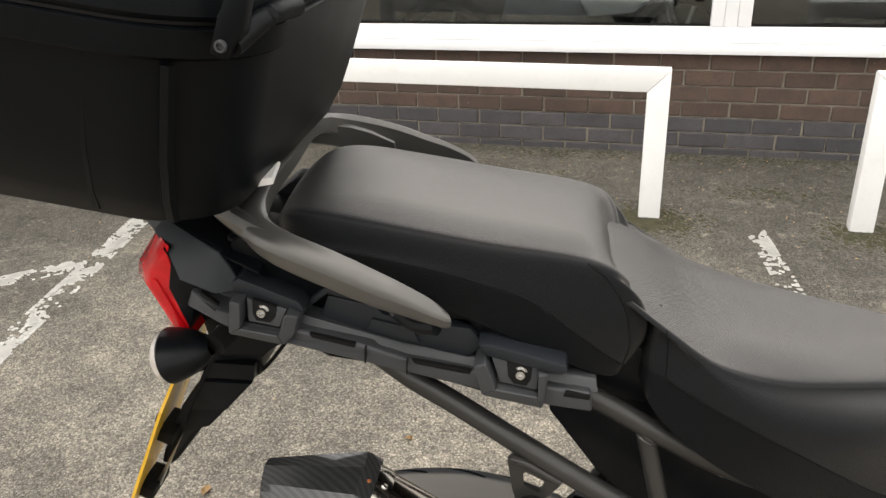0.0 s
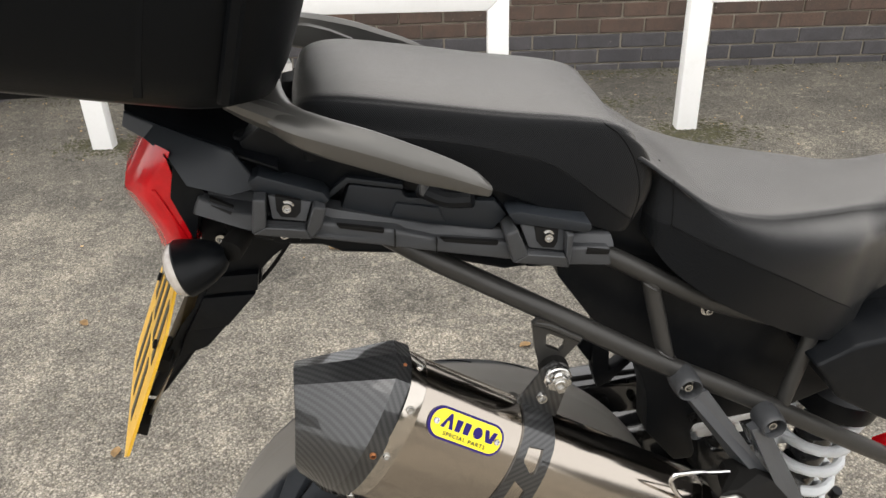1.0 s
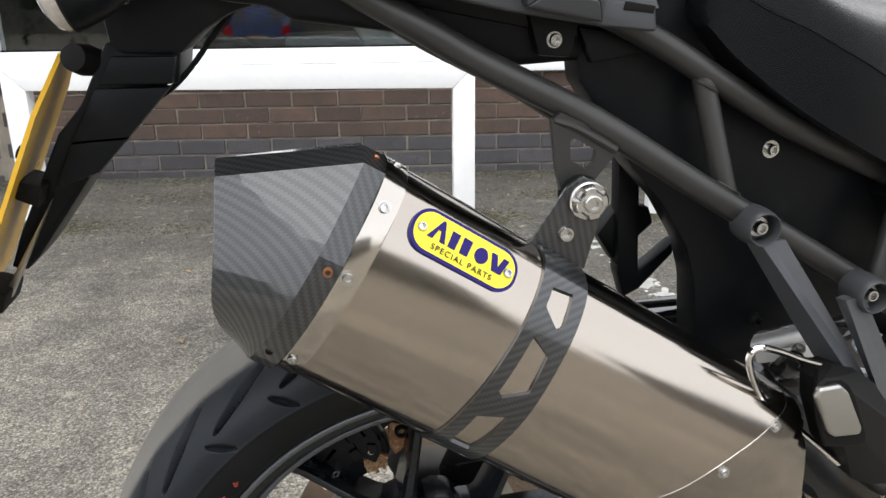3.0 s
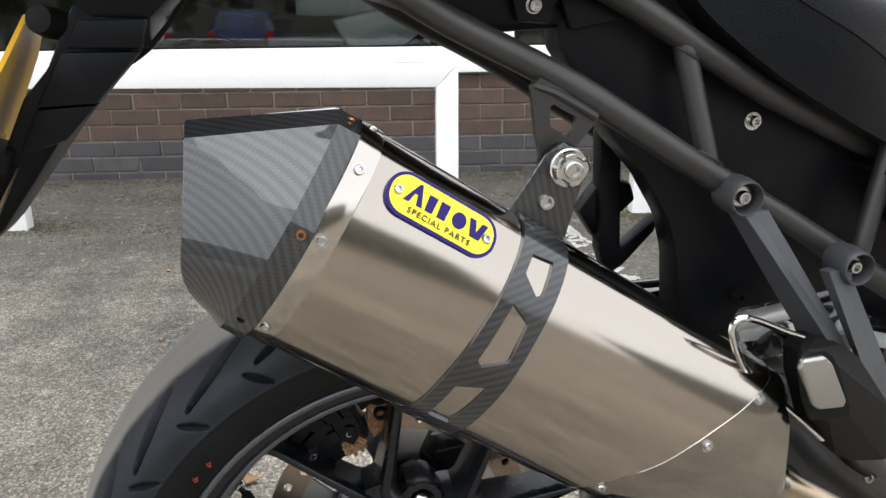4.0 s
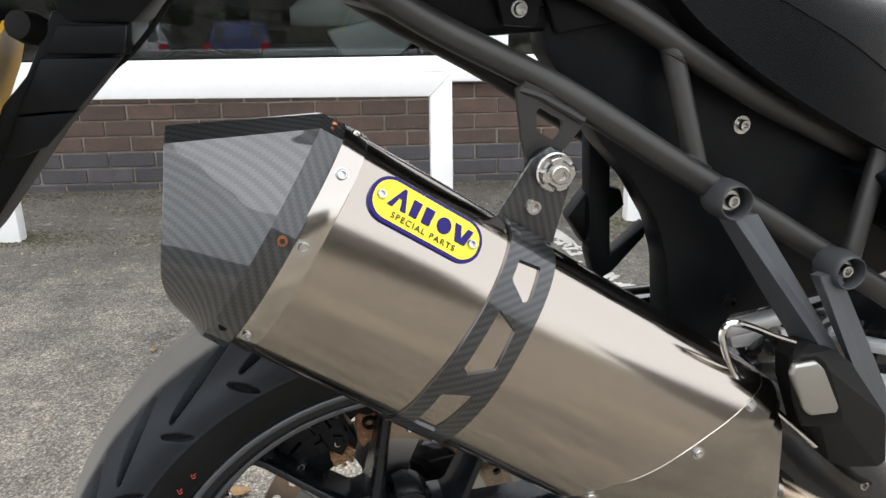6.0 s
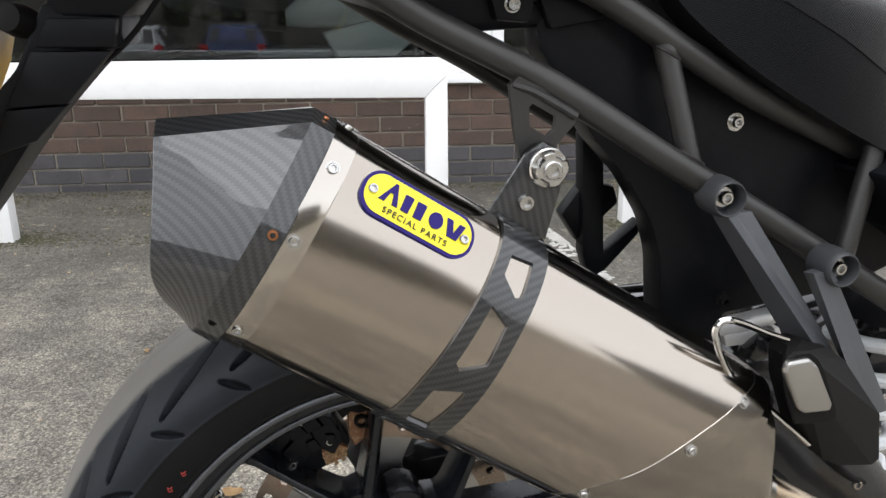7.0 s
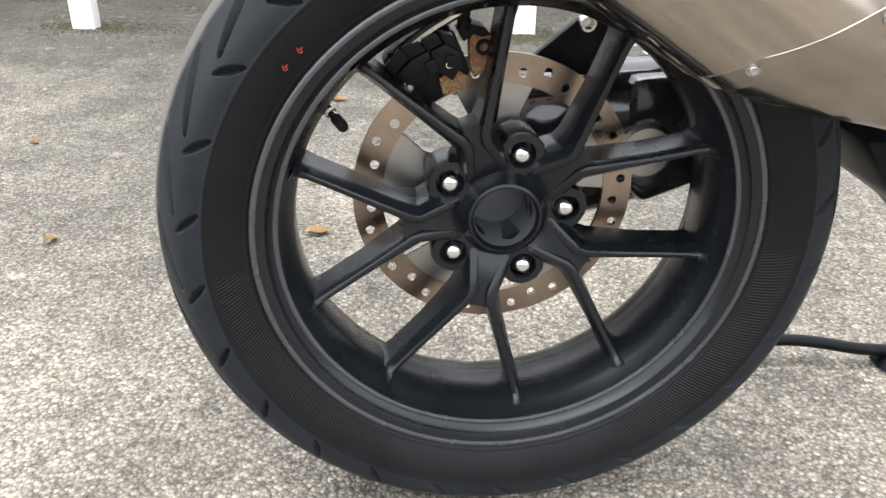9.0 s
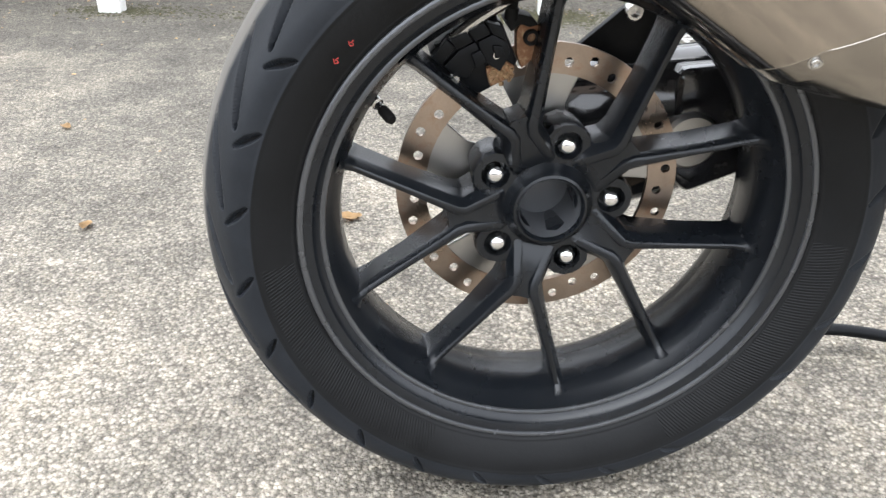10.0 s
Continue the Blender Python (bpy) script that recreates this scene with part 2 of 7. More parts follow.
def tyre_mat():
    """Rubber: scuffed grey crown, darker sidewall with a hatched band."""
    m, n, l, p = nodes_of("tyre_rubber")
    tc = n.new("ShaderNodeTexCoord")
    uv = n.new("ShaderNodeSeparateXYZ")
    l.new(tc.outputs["UV"], uv.inputs[0])
    side = math_node(n, l, "ABSOLUTE", uv.outputs[1])
    blot = noise_node(n, l, tc.outputs["Object"], 22.0, 6.0, 0.7)
    fine = noise_node(n, l, tc.outputs["Object"], 300.0, 3.0)
    # rubber of the tread, then of the sidewall
    area_tone = ramp_node(n, l, blot, [(0.3, (0.0085, 0.0102, 0.0130)), (0.75, (0.0160, 0.0185, 0.0225))])
    wall = ramp_node(n, l, blot, [(0.3, (0.0036, 0.0040, 0.0046)), (0.75, (0.0070, 0.0075, 0.0083))])
    isside = math_node(n, l, "GREATER_THAN", side, 0.1095)
    dusty = ramp_node(n, l, math_node(n, l, "ADD", math_node(n, l, "MULTIPLY", side, -30.0), math_node(n, l, "ADD", math_node(n, l, "MULTIPLY", blot, 0.35), 1.66)), [(0.35, (0, 0, 0)), (0.62, (1, 1, 1))])
    area_tone = mix_node(n, l, math_node(n, l, "MULTIPLY", dusty, 0.62), area_tone, (0.23, 0.215, 0.19))
    col = mix_node(n, l, isside, area_tone, wall)
    l.new(col, p.inputs["Base Color"])
    l.new(math_node(n, l, "ADD", math_node(n, l, "MULTIPLY", blot, 0.2), 0.40), p.inputs["Roughness"])
    p.inputs["Specular IOR Level"].default_value = 0.2
    # fine oblique hatching on part of the sidewall
    hatch = math_node(n, l, "SINE", math_node(n, l, "ADD", math_node(n, l, "MULTIPLY", uv.outputs[0], 1650.0), math_node(n, l, "MULTIPLY", uv.outputs[1], 700.0)))
    band = math_node(n, l, "MULTIPLY", math_node(n, l, "GREATER_THAN", side, 0.1150), math_node(n, l, "LESS_THAN", side, 0.145))
    low = math_node(n, l, "ABSOLUTE", math_node(n, l, "SUBTRACT", uv.outputs[0], 0.3 * math.pi))
    arcs = math_node(n, l, "MULTIPLY", math_node(n, l, "GREATER_THAN", low, 0.147), math_node(n, l, "LESS_THAN", low, 0.45))
    height = math_node(n, l, "ADD", math_node(n, l, "MULTIPLY", math_node(n, l, "MULTIPLY", hatch, band), arcs), math_node(n, l, "MULTIPLY", fine, 0.5))
    b = n.new("ShaderNodeBump")
    b.inputs["Strength"].default_value = 0.4
    b.inputs["Distance"].default_value = 0.0008
    l.new(height, b.inputs["Height"])
    l.new(b.outputs[0], p.inputs["Normal"])
    return m


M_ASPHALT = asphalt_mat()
M_BROWN = brick_mat("brown_brick", (0.082, 0.055, 0.042), (0.135, 0.086, 0.064), (0.055, 0.042, 0.036))
M_BLUE = brick_mat("blue_brick", (0.060, 0.057, 0.062), (0.098, 0.091, 0.094), (0.046, 0.043, 0.044))
M_MORTAR = surface("mortar", (0.30, 0.265, 0.215), 0.9, vary=0.35, big=9, fine=220, bump=0.5, depth=0.002)
M_WHITE = surface("white_paint", (0.88, 0.875, 0.86), 0.45, vary=0.05, big=5, fine=90, bump=0.1, depth=0.001, stain=(0.40, 0.38, 0.32), stain_amount=0.10)
M_UPVC = surface("white_frame", (0.88, 0.88, 0.88), 0.3, vary=0.03, big=4, fine=60, bump=0.02)
M_PANE = pane_mat()
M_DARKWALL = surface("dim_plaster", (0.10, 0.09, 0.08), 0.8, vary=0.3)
M_LINE = surface("road_paint", (0.46, 0.45, 0.42), 0.75, vary=0.2, big=25, fine=200, bump=0.6, depth=0.002)
M_MOSS = surface("moss", (0.050, 0.047, 0.022), 0.95, vary=0.5, big=30, fine=300, bump=0.8, depth=0.003)
M_LEAF = surface("dry_leaf", (0.38, 0.25, 0.12), 0.7, vary=0.4, big=40, fine=250, bump=0.3)
M_VINYL = vinyl_mat()
M_THREAD = surface("thread", (0.016, 0.016, 0.0165), 0.7, spec=0.1, fine=900, bump=0.4)
M_PLASTIC = surface("black_plastic", (0.0042, 0.0049, 0.0060), 0.38, spec=0.15, vary=0.2, big=12, fine=900, bump=0.25, depth=0.0004, stain=(0.05, 0.048, 0.043), stain_amount=0.08)
M_PANEL = surface("tail_plastic", (0.013, 0.0155, 0.0190), 0.40, spec=0.3, vary=0.1, big=10, fine=1200, bump=0.2, depth=0.0004)
M_SATIN = surface("charcoal_plastic", (0.036, 0.0375, 0.040), 0.44, spec=0.42, vary=0.15, big=10, fine=1200, bump=0.25, depth=0.0004)
M_BOX = surface("case_plastic", (0.0026, 0.0032, 0.0040), 0.42, spec=0.10, vary=0.2, big=8, fine=700, bump=0.35, depth=0.0005)
M_GLOSS = surface("gloss_black", (0.012, 0.012, 0.013), 0.12, vary=0.2, big=8, fine=300, bump=0.0, coat=0.6, stain=(0.12, 0.11, 0.09), stain_amount=0.2)
M_WRINKLE = surface("wrinkled_gloss", (0.010, 0.0105, 0.0115), 0.16, vary=0.2, big=8, fine=420, bump=0.5, depth=0.0012, coat=0.4, coat_rough=0.1)
M_GRAB = surface("grey_cast_paint", (0.118, 0.114, 0.107), 0.33, metal=0.65, spec=0.5, vary=0.12, big=8, fine=1500, bump=0.12, depth=0.0003)
M_TUBE = surface("frame_paint", (0.048, 0.0465, 0.044), 0.38, metal=0.55, vary=0.15, big=10, fine=1400, bump=0.2, depth=0.0003)
M_CASTING = surface("dark_casting", (0.105, 0.109, 0.117), 0.36, metal=0.5, vary=0.15, big=12, fine=1100, bump=0.25, depth=0.0004)
M_WHEEL = surface("wheel_paint", (0.0075, 0.0092, 0.0120), 0.27, metal=0.25, spec=0.50, vary=0.12, big=10, fine=1300, bump=0.15, depth=0.0003, stain=(0.10, 0.095, 0.085), stain_amount=0.03)
# far paler than the wheel paint: the rim's highlight is put into the colour
M_LIP_GLINT = surface("rim_lip_paint", (0.085, 0.089, 0.096), 0.28, metal=0.6, spec=0.7, vary=0.2, fine=900, bump=0.1)
M_TYRE = tyre_mat()
# blackened rubber: the shade inside the tyre's grooves, put into the colour
M_GROOVE = surface("unworn_rubber", (0.006, 0.006, 0.0065), 0.75, spec=0.08, vary=0.3, bump=0.2)
M_CARBON = carbon_mat()
M_STEEL = brushed_mat("brushed_titanium", (0.385, 0.345, 0.300), 0.15)
M_COLLAR = brushed_mat("plain_titanium", (0.48, 0.445, 0.40), 0.15)
M_CONE = brushed_mat("cone_titanium", (0.31, 0.285, 0.25), 0.20)
M_PIPE = brushed_mat("heated_pipe", (0.42, 0.33, 0.23), 0.28, warm=(0.30, 0.21, 0.12))
M_ZINC = surface("zinc", (0.52, 0.51, 0.49), 0.25, metal=1.0, vary=0.15, big=60, fine=800, bump=0.05)
M_ALLOY = surface("bare_alloy", (0.80, 0.79, 0.77), 0.5, metal=0.4, vary=0.06, big=30, fine=600, bump=0.08)
M_CHROME = surface("chrome", (0.78, 0.78, 0.78), 0.10, metal=1.0, vary=0.05, bump=0.0)
M_COPPER = surface("copper_rivet", (0.55, 0.23, 0.10), 0.35, metal=1.0, vary=0.2)
M_DISC = surface("disc_band", (0.36, 0.29, 0.235), 0.30, metal=1.0, vary=0.35, big=16, fine=500, bump=0.1, stain=(0.22, 0.09, 0.035), stain_amount=0.5)
M_CARRIER = surface("disc_carrier", (0.42, 0.41, 0.39), 0.35, metal=1.0, vary=0.15)
M_RUST = surface("rusty_steel", (0.24, 0.115, 0.055), 0.75, metal=0.3, vary=0.4, big=40, fine=400, bump=0.5, depth=0.001, stain=(0.45, 0.36, 0.22), stain_amount=0.8)
M_CRUST = surface("rust_crust", (0.24, 0.15, 0.075), 0.9, vary=0.5, big=150, fine=700, bump=0.6, depth=0.001)
M_RUBBER = surface("rubber", (0.0075, 0.0072, 0.0068), 0.6, spec=0.12, vary=0.2, fine=600, bump=0.2)
M_RED = surface("red_lens", (0.52, 0.006, 0.010), 0.16, vary=0.2, big=40, bump=0.0, spec=0.3, coat=0.35, coat_rough=0.03)
M_LENS = surface("clear_lens", (0.44, 0.40, 0.36), 0.12, vary=0.2, big=120, bump=0.0, spec=0.6, coat=0.5, coat_rough=0.05)
M_AMBER = surface("amber_bulb", (0.75, 0.25, 0.03), 0.2, bump=0.0)
M_PLATE = surface("yellow_plate", (0.72, 0.42, 0.035), 0.3, vary=0.08, big=20, fine=300, bump=0.05, stain=(0.25, 0.17, 0.04), stain_amount=0.2)
M_INK = surface("black_ink", (0.02, 0.02, 0.02), 0.4, bump=0.0)
M_YELLOW = surface("badge_yellow", (0.85, 0.72, 0.005), 0.3, vary=0.05, bump=0.0, coat=0.5)
M_NAVY = surface("badge_blue", (0.020, 0.012, 0.125), 0.4, vary=0.1, bump=0.0, spec=0.15)
M_SPRING = surface("white_spring", (0.62, 0.64, 0.65), 0.3, vary=0.08, bump=0.05, stain=(0.3, 0.28, 0.25), stain_amount=0.3)
M_REDMARK = surface("red_crayon", (0.30, 0.030, 0.024), 0.7, vary=0.4, big=300)


# ---- building blocks ----
def finish(bm, sharp=35.0):
    bmesh.ops.recalc_face_normals(bm, faces=bm.faces[:])
    for f in bm.faces:
        f.smooth = True
    for e in bm.edges:
        if len(e.link_faces) != 2 or e.calc_face_angle(0) > radians(sharp):
            e.smooth = False
    return bm


def part(name, bm, material, parent=None, label="", sharp=35.0):
    finish(bm, sharp)
    me = bpy.data.meshes.new(name)
    bm.to_mesh(me)
    bm.free()
    for mt in material if isinstance(material, (list, tuple)) else [material]:
        me.materials.append(mt)
    ob = new(name, me)
    ob.parent = parent
    if label:
        ob["label"] = label
    return ob


def empty(name, place, turn=0.0):
    e = new(name)
    e.location = place
    e.rotation_euler = (0, 0, radians(turn))
    return e


def catmull(pts, per=6):
    p = [Vector(q) for q in pts]
    p = [p[0] * 2 - p[1]] + p + [p[-1] * 2 - p[-2]]
    out = []
    for i in range(1, len(p) - 2):
        for k in range(per):
            t = k / per
            out.append(0.5 * ((2 * p[i]) + (p[i + 1] - p[i - 1]) * t + (2 * p[i - 1] - 5 * p[i] + 4 * p[i + 1] - p[i + 2]) * t * t
                              + (3 * p[i] - p[i - 1] - 3 * p[i + 1] + p[i + 2]) * t ** 3))
    out.append(p[-2])
    return out


def closed_curve(pts, per=4):
    """A smooth closed outline through the points."""
    p, m = [Vector(q) for q in pts], len(pts)
    out = []
    for i in range(m):
        a, b, c, d = p[i - 1], p[i], p[(i + 1) % m], p[(i + 2) % m]
        for k in range(per):
            t = k / per
            out.append(0.5 * ((2 * b) + (c - a) * t + (2 * a - 5 * b + 4 * c - d) * t * t + (3 * b - a - 3 * c + d) * t ** 3))
    return out


def loft(bm, rings, closed=True, cap=True):
    """Skin rings of equal count; UV in metres: x round the ring, y along."""
    uv = bm.loops.layers.uv.verify()
    vs = [[bm.verts.new(q) for q in r] for r in rings]
    m = len(rings[0])
    along, cur = [0.0], 0.0
    for a, b in zip(rings, rings[1:]):
        cur += sum((Vector(q) - Vector(s)).length for q, s in zip(a, b)) / m
        along.append(cur)
    around = [0.0]
    mid = rings[len(rings) // 2]
    for k in range(m):
        around.append(around[-1] + (Vector(mid[(k + 1) % m]) - Vector(mid[k])).length)
    for i in range(len(rings) - 1):
        for k in range(m if closed else m - 1):
            k2 = (k + 1) % m
            f = bm.faces.new((vs[i][k], vs[i][k2], vs[i + 1][k2], vs[i + 1][k]))
            for lp, (x, y) in zip(f.loops, ((around[k], along[i]), (around[k + 1], along[i]), (around[k + 1], along[i + 1]), (around[k], along[i + 1]))):
                lp[uv].uv = (x, y)
    if cap and closed:
        for ring in (vs[0], vs[-1]):
            try:
                bm.faces.new(ring)
            except ValueError:
                pass
    return vs


def tube(bm, pts, r, seg=12, smooth=6, cap=True):
    path = catmull(pts, smooth) if smooth and len(pts) > 2 else [Vector(q) for q in pts]
    rings = []
    up = Vector((0.13, 0.97, 0.21))
    for i, q in enumerate(path):
        d = (path[min(i + 1, len(path) - 1)] - path[max(i - 1, 0)]).normalized()
        a = d.cross(up).normalized()
        b = d.cross(a).normalized()
        rad = r[0] + (r[1] - r[0]) * i / (len(path) - 1) if isinstance(r, tuple) else r
        rings.append([q + a * rad * math.cos(k * math.tau / seg) + b * rad * math.sin(k * math.tau / seg) for k in range(seg)])
    loft(bm, rings, True, cap)
    return bm


def lathe(bm, profile, centre, axis=(0, -1, 0), seg=48, closed_profile=False):
    """Turn (radius, along axis) pairs round an axis."""
    ax = Vector(axis).normalized()
    a = ax.orthogonal().normalized()
    b = ax.cross(a)
    c = Vector(centre)
    pts = list(profile) + ([profile[0]] if closed_profile else [])
    vs = []
    for r, h in pts:
        if r < 1e-6:
            vs.append([bm.verts.new(c + ax * h)])
        else:
            vs.append([bm.verts.new(c + ax * h + (a * math.cos(k * math.tau / seg) + b * math.sin(k * math.tau / seg)) * r) for k in range(seg)])
    for r0, r1 in zip(vs, vs[1:]):
        for k in range(seg):
            k2 = (k + 1) % seg
            q = [r0[k % len(r0)], r0[k2 % len(r0)], r1[k2 % len(r1)], r1[k % len(r1)]]
            q = list(dict.fromkeys(q))
            if len(q) > 2:
                bm.faces.new(q)
    return bm


def prism(bm, poly, v0, v1, bevel=0.002, seg=2, v0s=None, v1s=None):
    """A plate: outline in (u, w), from v0 (near) to v1 (far); v0s and v1s give each corner its own depth."""
    m = len(poly)
    v0s, v1s = v0s or [v0] * m, v1s or [v1] * m
    a = [bm.verts.new((p[0], d, p[1])) for p, d in zip(poly, v0s)]
    b = [bm.verts.new((p[0], d, p[1])) for p, d in zip(poly, v1s)]
    faces = [bm.faces.new(a), bm.faces.new(b[::-1])]
    for k in range(m):
        faces.append(bm.faces.new((a[k], a[(k + 1) % m], b[(k + 1) % m], b[k])))
    bmesh.ops.recalc_face_normals(bm, faces=faces)
    if bevel:
        edges = list({e for f in faces for e in f.edges})
        bmesh.ops.bevel(bm, geom=edges, offset=bevel, segments=seg, profile=0.6, affect="EDGES", clamp_overlap=True)
    return bm


def block(bm, lo, hi, bevel=0.003, seg=2, m=None):
    q = bmesh.ops.create_cube(bm, size=1.0)["verts"]
    for vert in q:
        vert.co = Vector([(l + h) / 2 + c * (h - l) for c, l, h in zip(vert.co, lo, hi)])
    if bevel:
        edges = list({e for vert in q for e in vert.link_edges})
        r = bmesh.ops.bevel(bm, geom=edges, offset=bevel, segments=seg, profile=0.6, affect="EDGES", clamp_overlap=True)
        q = list({vert for f in r["faces"] for vert in f.verts} | {vert for vert in q if vert.is_valid})
    if m is not None:
        bmesh.ops.transform(bm, matrix=m, verts=q)
    return bm


def bolt(name, place, parent, r=0.008, axis=(0, -1, 0), material=None, length=0.006, socket=True, washer=0.0):
    """Socket-headed screw with a hexagonal recess."""
    bm = bmesh.new()
    prof = [(r * 1.0, -length), (r, length * 0.55), (r * 0.86, length)]
    if washer:
        prof = [(washer, -length), (washer, -length * 0.3), (r, -length * 0.3)] + prof[1:]
    if socket:
        prof += [(r * 0.58, length), (r * 0.52, -length * 0.1), (0.0, -length * 0.12)]
    else:
        prof += [(0.0, length * 1.15)]
    lathe(bm, prof, place, axis, 18)
    return part(name, bm, material or M_ZINC, parent)


# ---- the setting ----
WALL_Y = 4.455
BED = 0.0764
FIRST_BED = 0.034
BIKE_O, BIKE_TURN = Vector((0.0504, 1.1996, 0)), 7.5


def from_bike(u, v):
    a = radians(BIKE_TURN)
    return BIKE_O.x + u * math.cos(a) - v * math.sin(a), BIKE_O.y + u * math.sin(a) + v * math.cos(a)


def make_ground():
    """One sheet: level round the motorcycle, falling gently away behind the camera, level again to the horizon."""
    bm = bmesh.new()
    xs = [-900, -200, -40, -15, -6, -3, -1.5, 0, 1.5, 3, 6, 15, 40, 200, 900]
    ys = [-900, -200, -60, -30, -16, -12, -8, -4, -2, -1, 0, 1, 2, 3, 4, 5, 8, 20, 60, 200, 900]

    def height(y):
        return -0.085 * min(max(-1.0 - y, 0.0), 14.0)
    grid = [[bm.verts.new((x, y, height(y))) for x in xs] for y in ys]
    for j in range(len(ys) - 1):
        for i in range(len(xs) - 1):
            bm.faces.new((grid[j][i], grid[j][i + 1], grid[j + 1][i + 1], grid[j + 1][i]))
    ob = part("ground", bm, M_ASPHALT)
    return tagged(ob, "weathered grey asphalt car park with pale aggregate", "ground", kind="structure")


def worn_line(a, b, width, seed, keep=0.46, label="flaking white parking line on grey asphalt"):
    """Old road marking: a strip of small flakes, many of them worn away."""
    rng = random.Random(seed)
    bm = bmesh.new()
    a, b = Vector((*a, 0.0)), Vector((*b, 0.0))
    d = (b - a).normalized()
    s = Vector((-d.y, d.x, 0))
    step = 0.0075
    nl, nw = int((b - a).length / step), int(width / step)
    for i in range(nl):
        for j in range(nw):
            c = a + d * (i + 0.5) * step + s * ((j + 0.5) * step - width / 2)
            worn = noise.noise(Vector((c.x * 13, c.y * 13, seed))) * 0.6 + noise.noise(Vector((c.x * 47, c.y * 47, seed))) * 0.35 + noise.noise(Vector((c.x * 110, c.y * 110, seed))) * 0.25
            edge = abs((j + 0.5) / nw - 0.5)
            if worn + 0.5 - edge * 0.25 > keep:
                q = [bm.verts.new(c + d * x * step * rng.uniform(0.35, 0.85) + s * y * step * rng.uniform(0.35, 0.85) + Vector((0, 0, z)))
                     for z in (0.0005, 0.003) for x, y in ((-1, -1), (1, -1), (1, 1), (-1, 1))]
                bm.faces.new(q[4:])
                for k in range(4):
                    bm.faces.new((q[k], q[(k + 1) % 4], q[4 + (k + 1) % 4], q[4 + k]))
    ob = part("parking_line", bm, M_LINE)
    return tagged(ob, label, "road marking", kind="structure")


def window_unit(x0, x1, z0, z1, name, y=0.0, parent=None, mullions=()):
    """White window: sill with a nose, frame and panes; built along x at y."""
    base = empty(name, (0, 0, 0))
    bm = bmesh.new()
    block(bm, (x0, y - 0.055, z0), (x1, y + 0.08, z0 + 0.045), 0.006)
    part("window_sill", bm, M_UPVC, base, "white projecting window sill")
    bm = bmesh.new()
    block(bm, (x0, y - 0.018, z0 + 0.047), (x1, y + 0.07, z0 + 0.12), 0.006)
    part("window_frame", bm, M_UPVC, base)
    bm = bmesh.new()
    block(bm, (x0, y - 0.018, z1 - 0.07), (x1, y + 0.07, z1), 0.006)
    part("window_frame", bm, M_UPVC, base)
    edges = [(x0, x0 + 0.06)] + list(mullions) + [(x1 - 0.06, x1)]
    for a, b in edges:
        third = (b - a) / 3 if b - a > 0.1 else None
        cuts = [(a, a + third), (a + third, b - third), (b - third, b)] if third else [(a, b)]
        for i, (c, d) in enumerate(cuts):
            bm = bmesh.new()
            out = 0.012 if i == 1 else 0.02
            block(bm, (c + 0.0006, y - out, z0 + 0.121), (d - 0.0006, y + 0.07, z1 - 0.071), 0.004)
            part("window_frame", bm, M_UPVC, base)
    for (a, b), (c, d) in zip(edges, edges[1:]):
        bm = bmesh.new()
        block(bm, (b + 0.001, y + 0.02, z0 + 0.121), (c - 0.001, y + 0.026, z1 - 0.071), 0)
        g = part("pane", bm, M_PANE, base, "dark reflecting window pane")
        g.visible_shadow = False
        bm = bmesh.new()
        block(bm, (b - 0.001, y + 0.004, z0 + 0.1205), (c + 0.001, y + 0.019, z0 + 0.128), 0)
        part("gasket", bm, M_RUBBER, base, "black rubber glazing seal")
    return tagged(base, "wide white-framed shop window with dark glass", "window", kind="structure")


def brick_mesh(name, length, mat):
    bm = bmesh.new()
    block(bm, (-length / 2, -0.010, -0.0340), (length / 2, 0.05, 0.0340), 0.0035, 1)
    finish(bm, 20)
    me = bpy.data.meshes.new(name)
    bm.to_mesh(me)
    bm.free()
    me.materials.append(mat)
    return me


def make_wall(name, length, matrix, phase, label):
    """Low brick wall below the windows; local x runs along it, -y is outside."""
    root = bmesh.new()
    block(root, (0, 0.0, -0.05), (length, 0.22, 0.5015), 0)
    w = part(name, root, M_MORTAR)
    w.matrix_world = matrix
    return tagged(w, label, "wall", kind="structure")


def lay_bricks(w, length, phase):
    rng = random.Random(len(w.name))
    brown, blue = brick_mesh("brick", 0.2155, M_BROWN), brick_mesh("brick", 0.2155, M_BLUE)
    half_brown, half_blue = brick_mesh("brick", 0.1005, M_BROWN), brick_mesh("brick", 0.1005, M_BLUE)
    for row in range(-1, 6):
        z = FIRST_BED + BED * row + BED / 2
        start = phase + (0.1125 if row % 2 else 0.0)
        first = -int((start) / 0.225) - 1
        for k in range(first, int(length / 0.225) + 2):
            x = start + 0.225 * k + 0.1125
            if 0.1 < x < length - 0.1:
                me = blue if row < 2 else brown
            elif 0.02 < x < length - 0.02:
                me = half_blue if row < 2 else half_brown
                x = min(max(x, 0.052), length - 0.052)
            else:
                continue
            ob = new("brick", me)
            ob.parent = w
            ob.location = (x + rng.uniform(-0.0015, 0.0015), rng.uniform(-0.0018, 0.0018), z + rng.uniform(-0.001, 0.001))
            ob.rotation_euler = (rng.uniform(-0.006, 0.006), rng.uniform(-0.005, 0.005), rng.uniform(-0.006, 0.006))


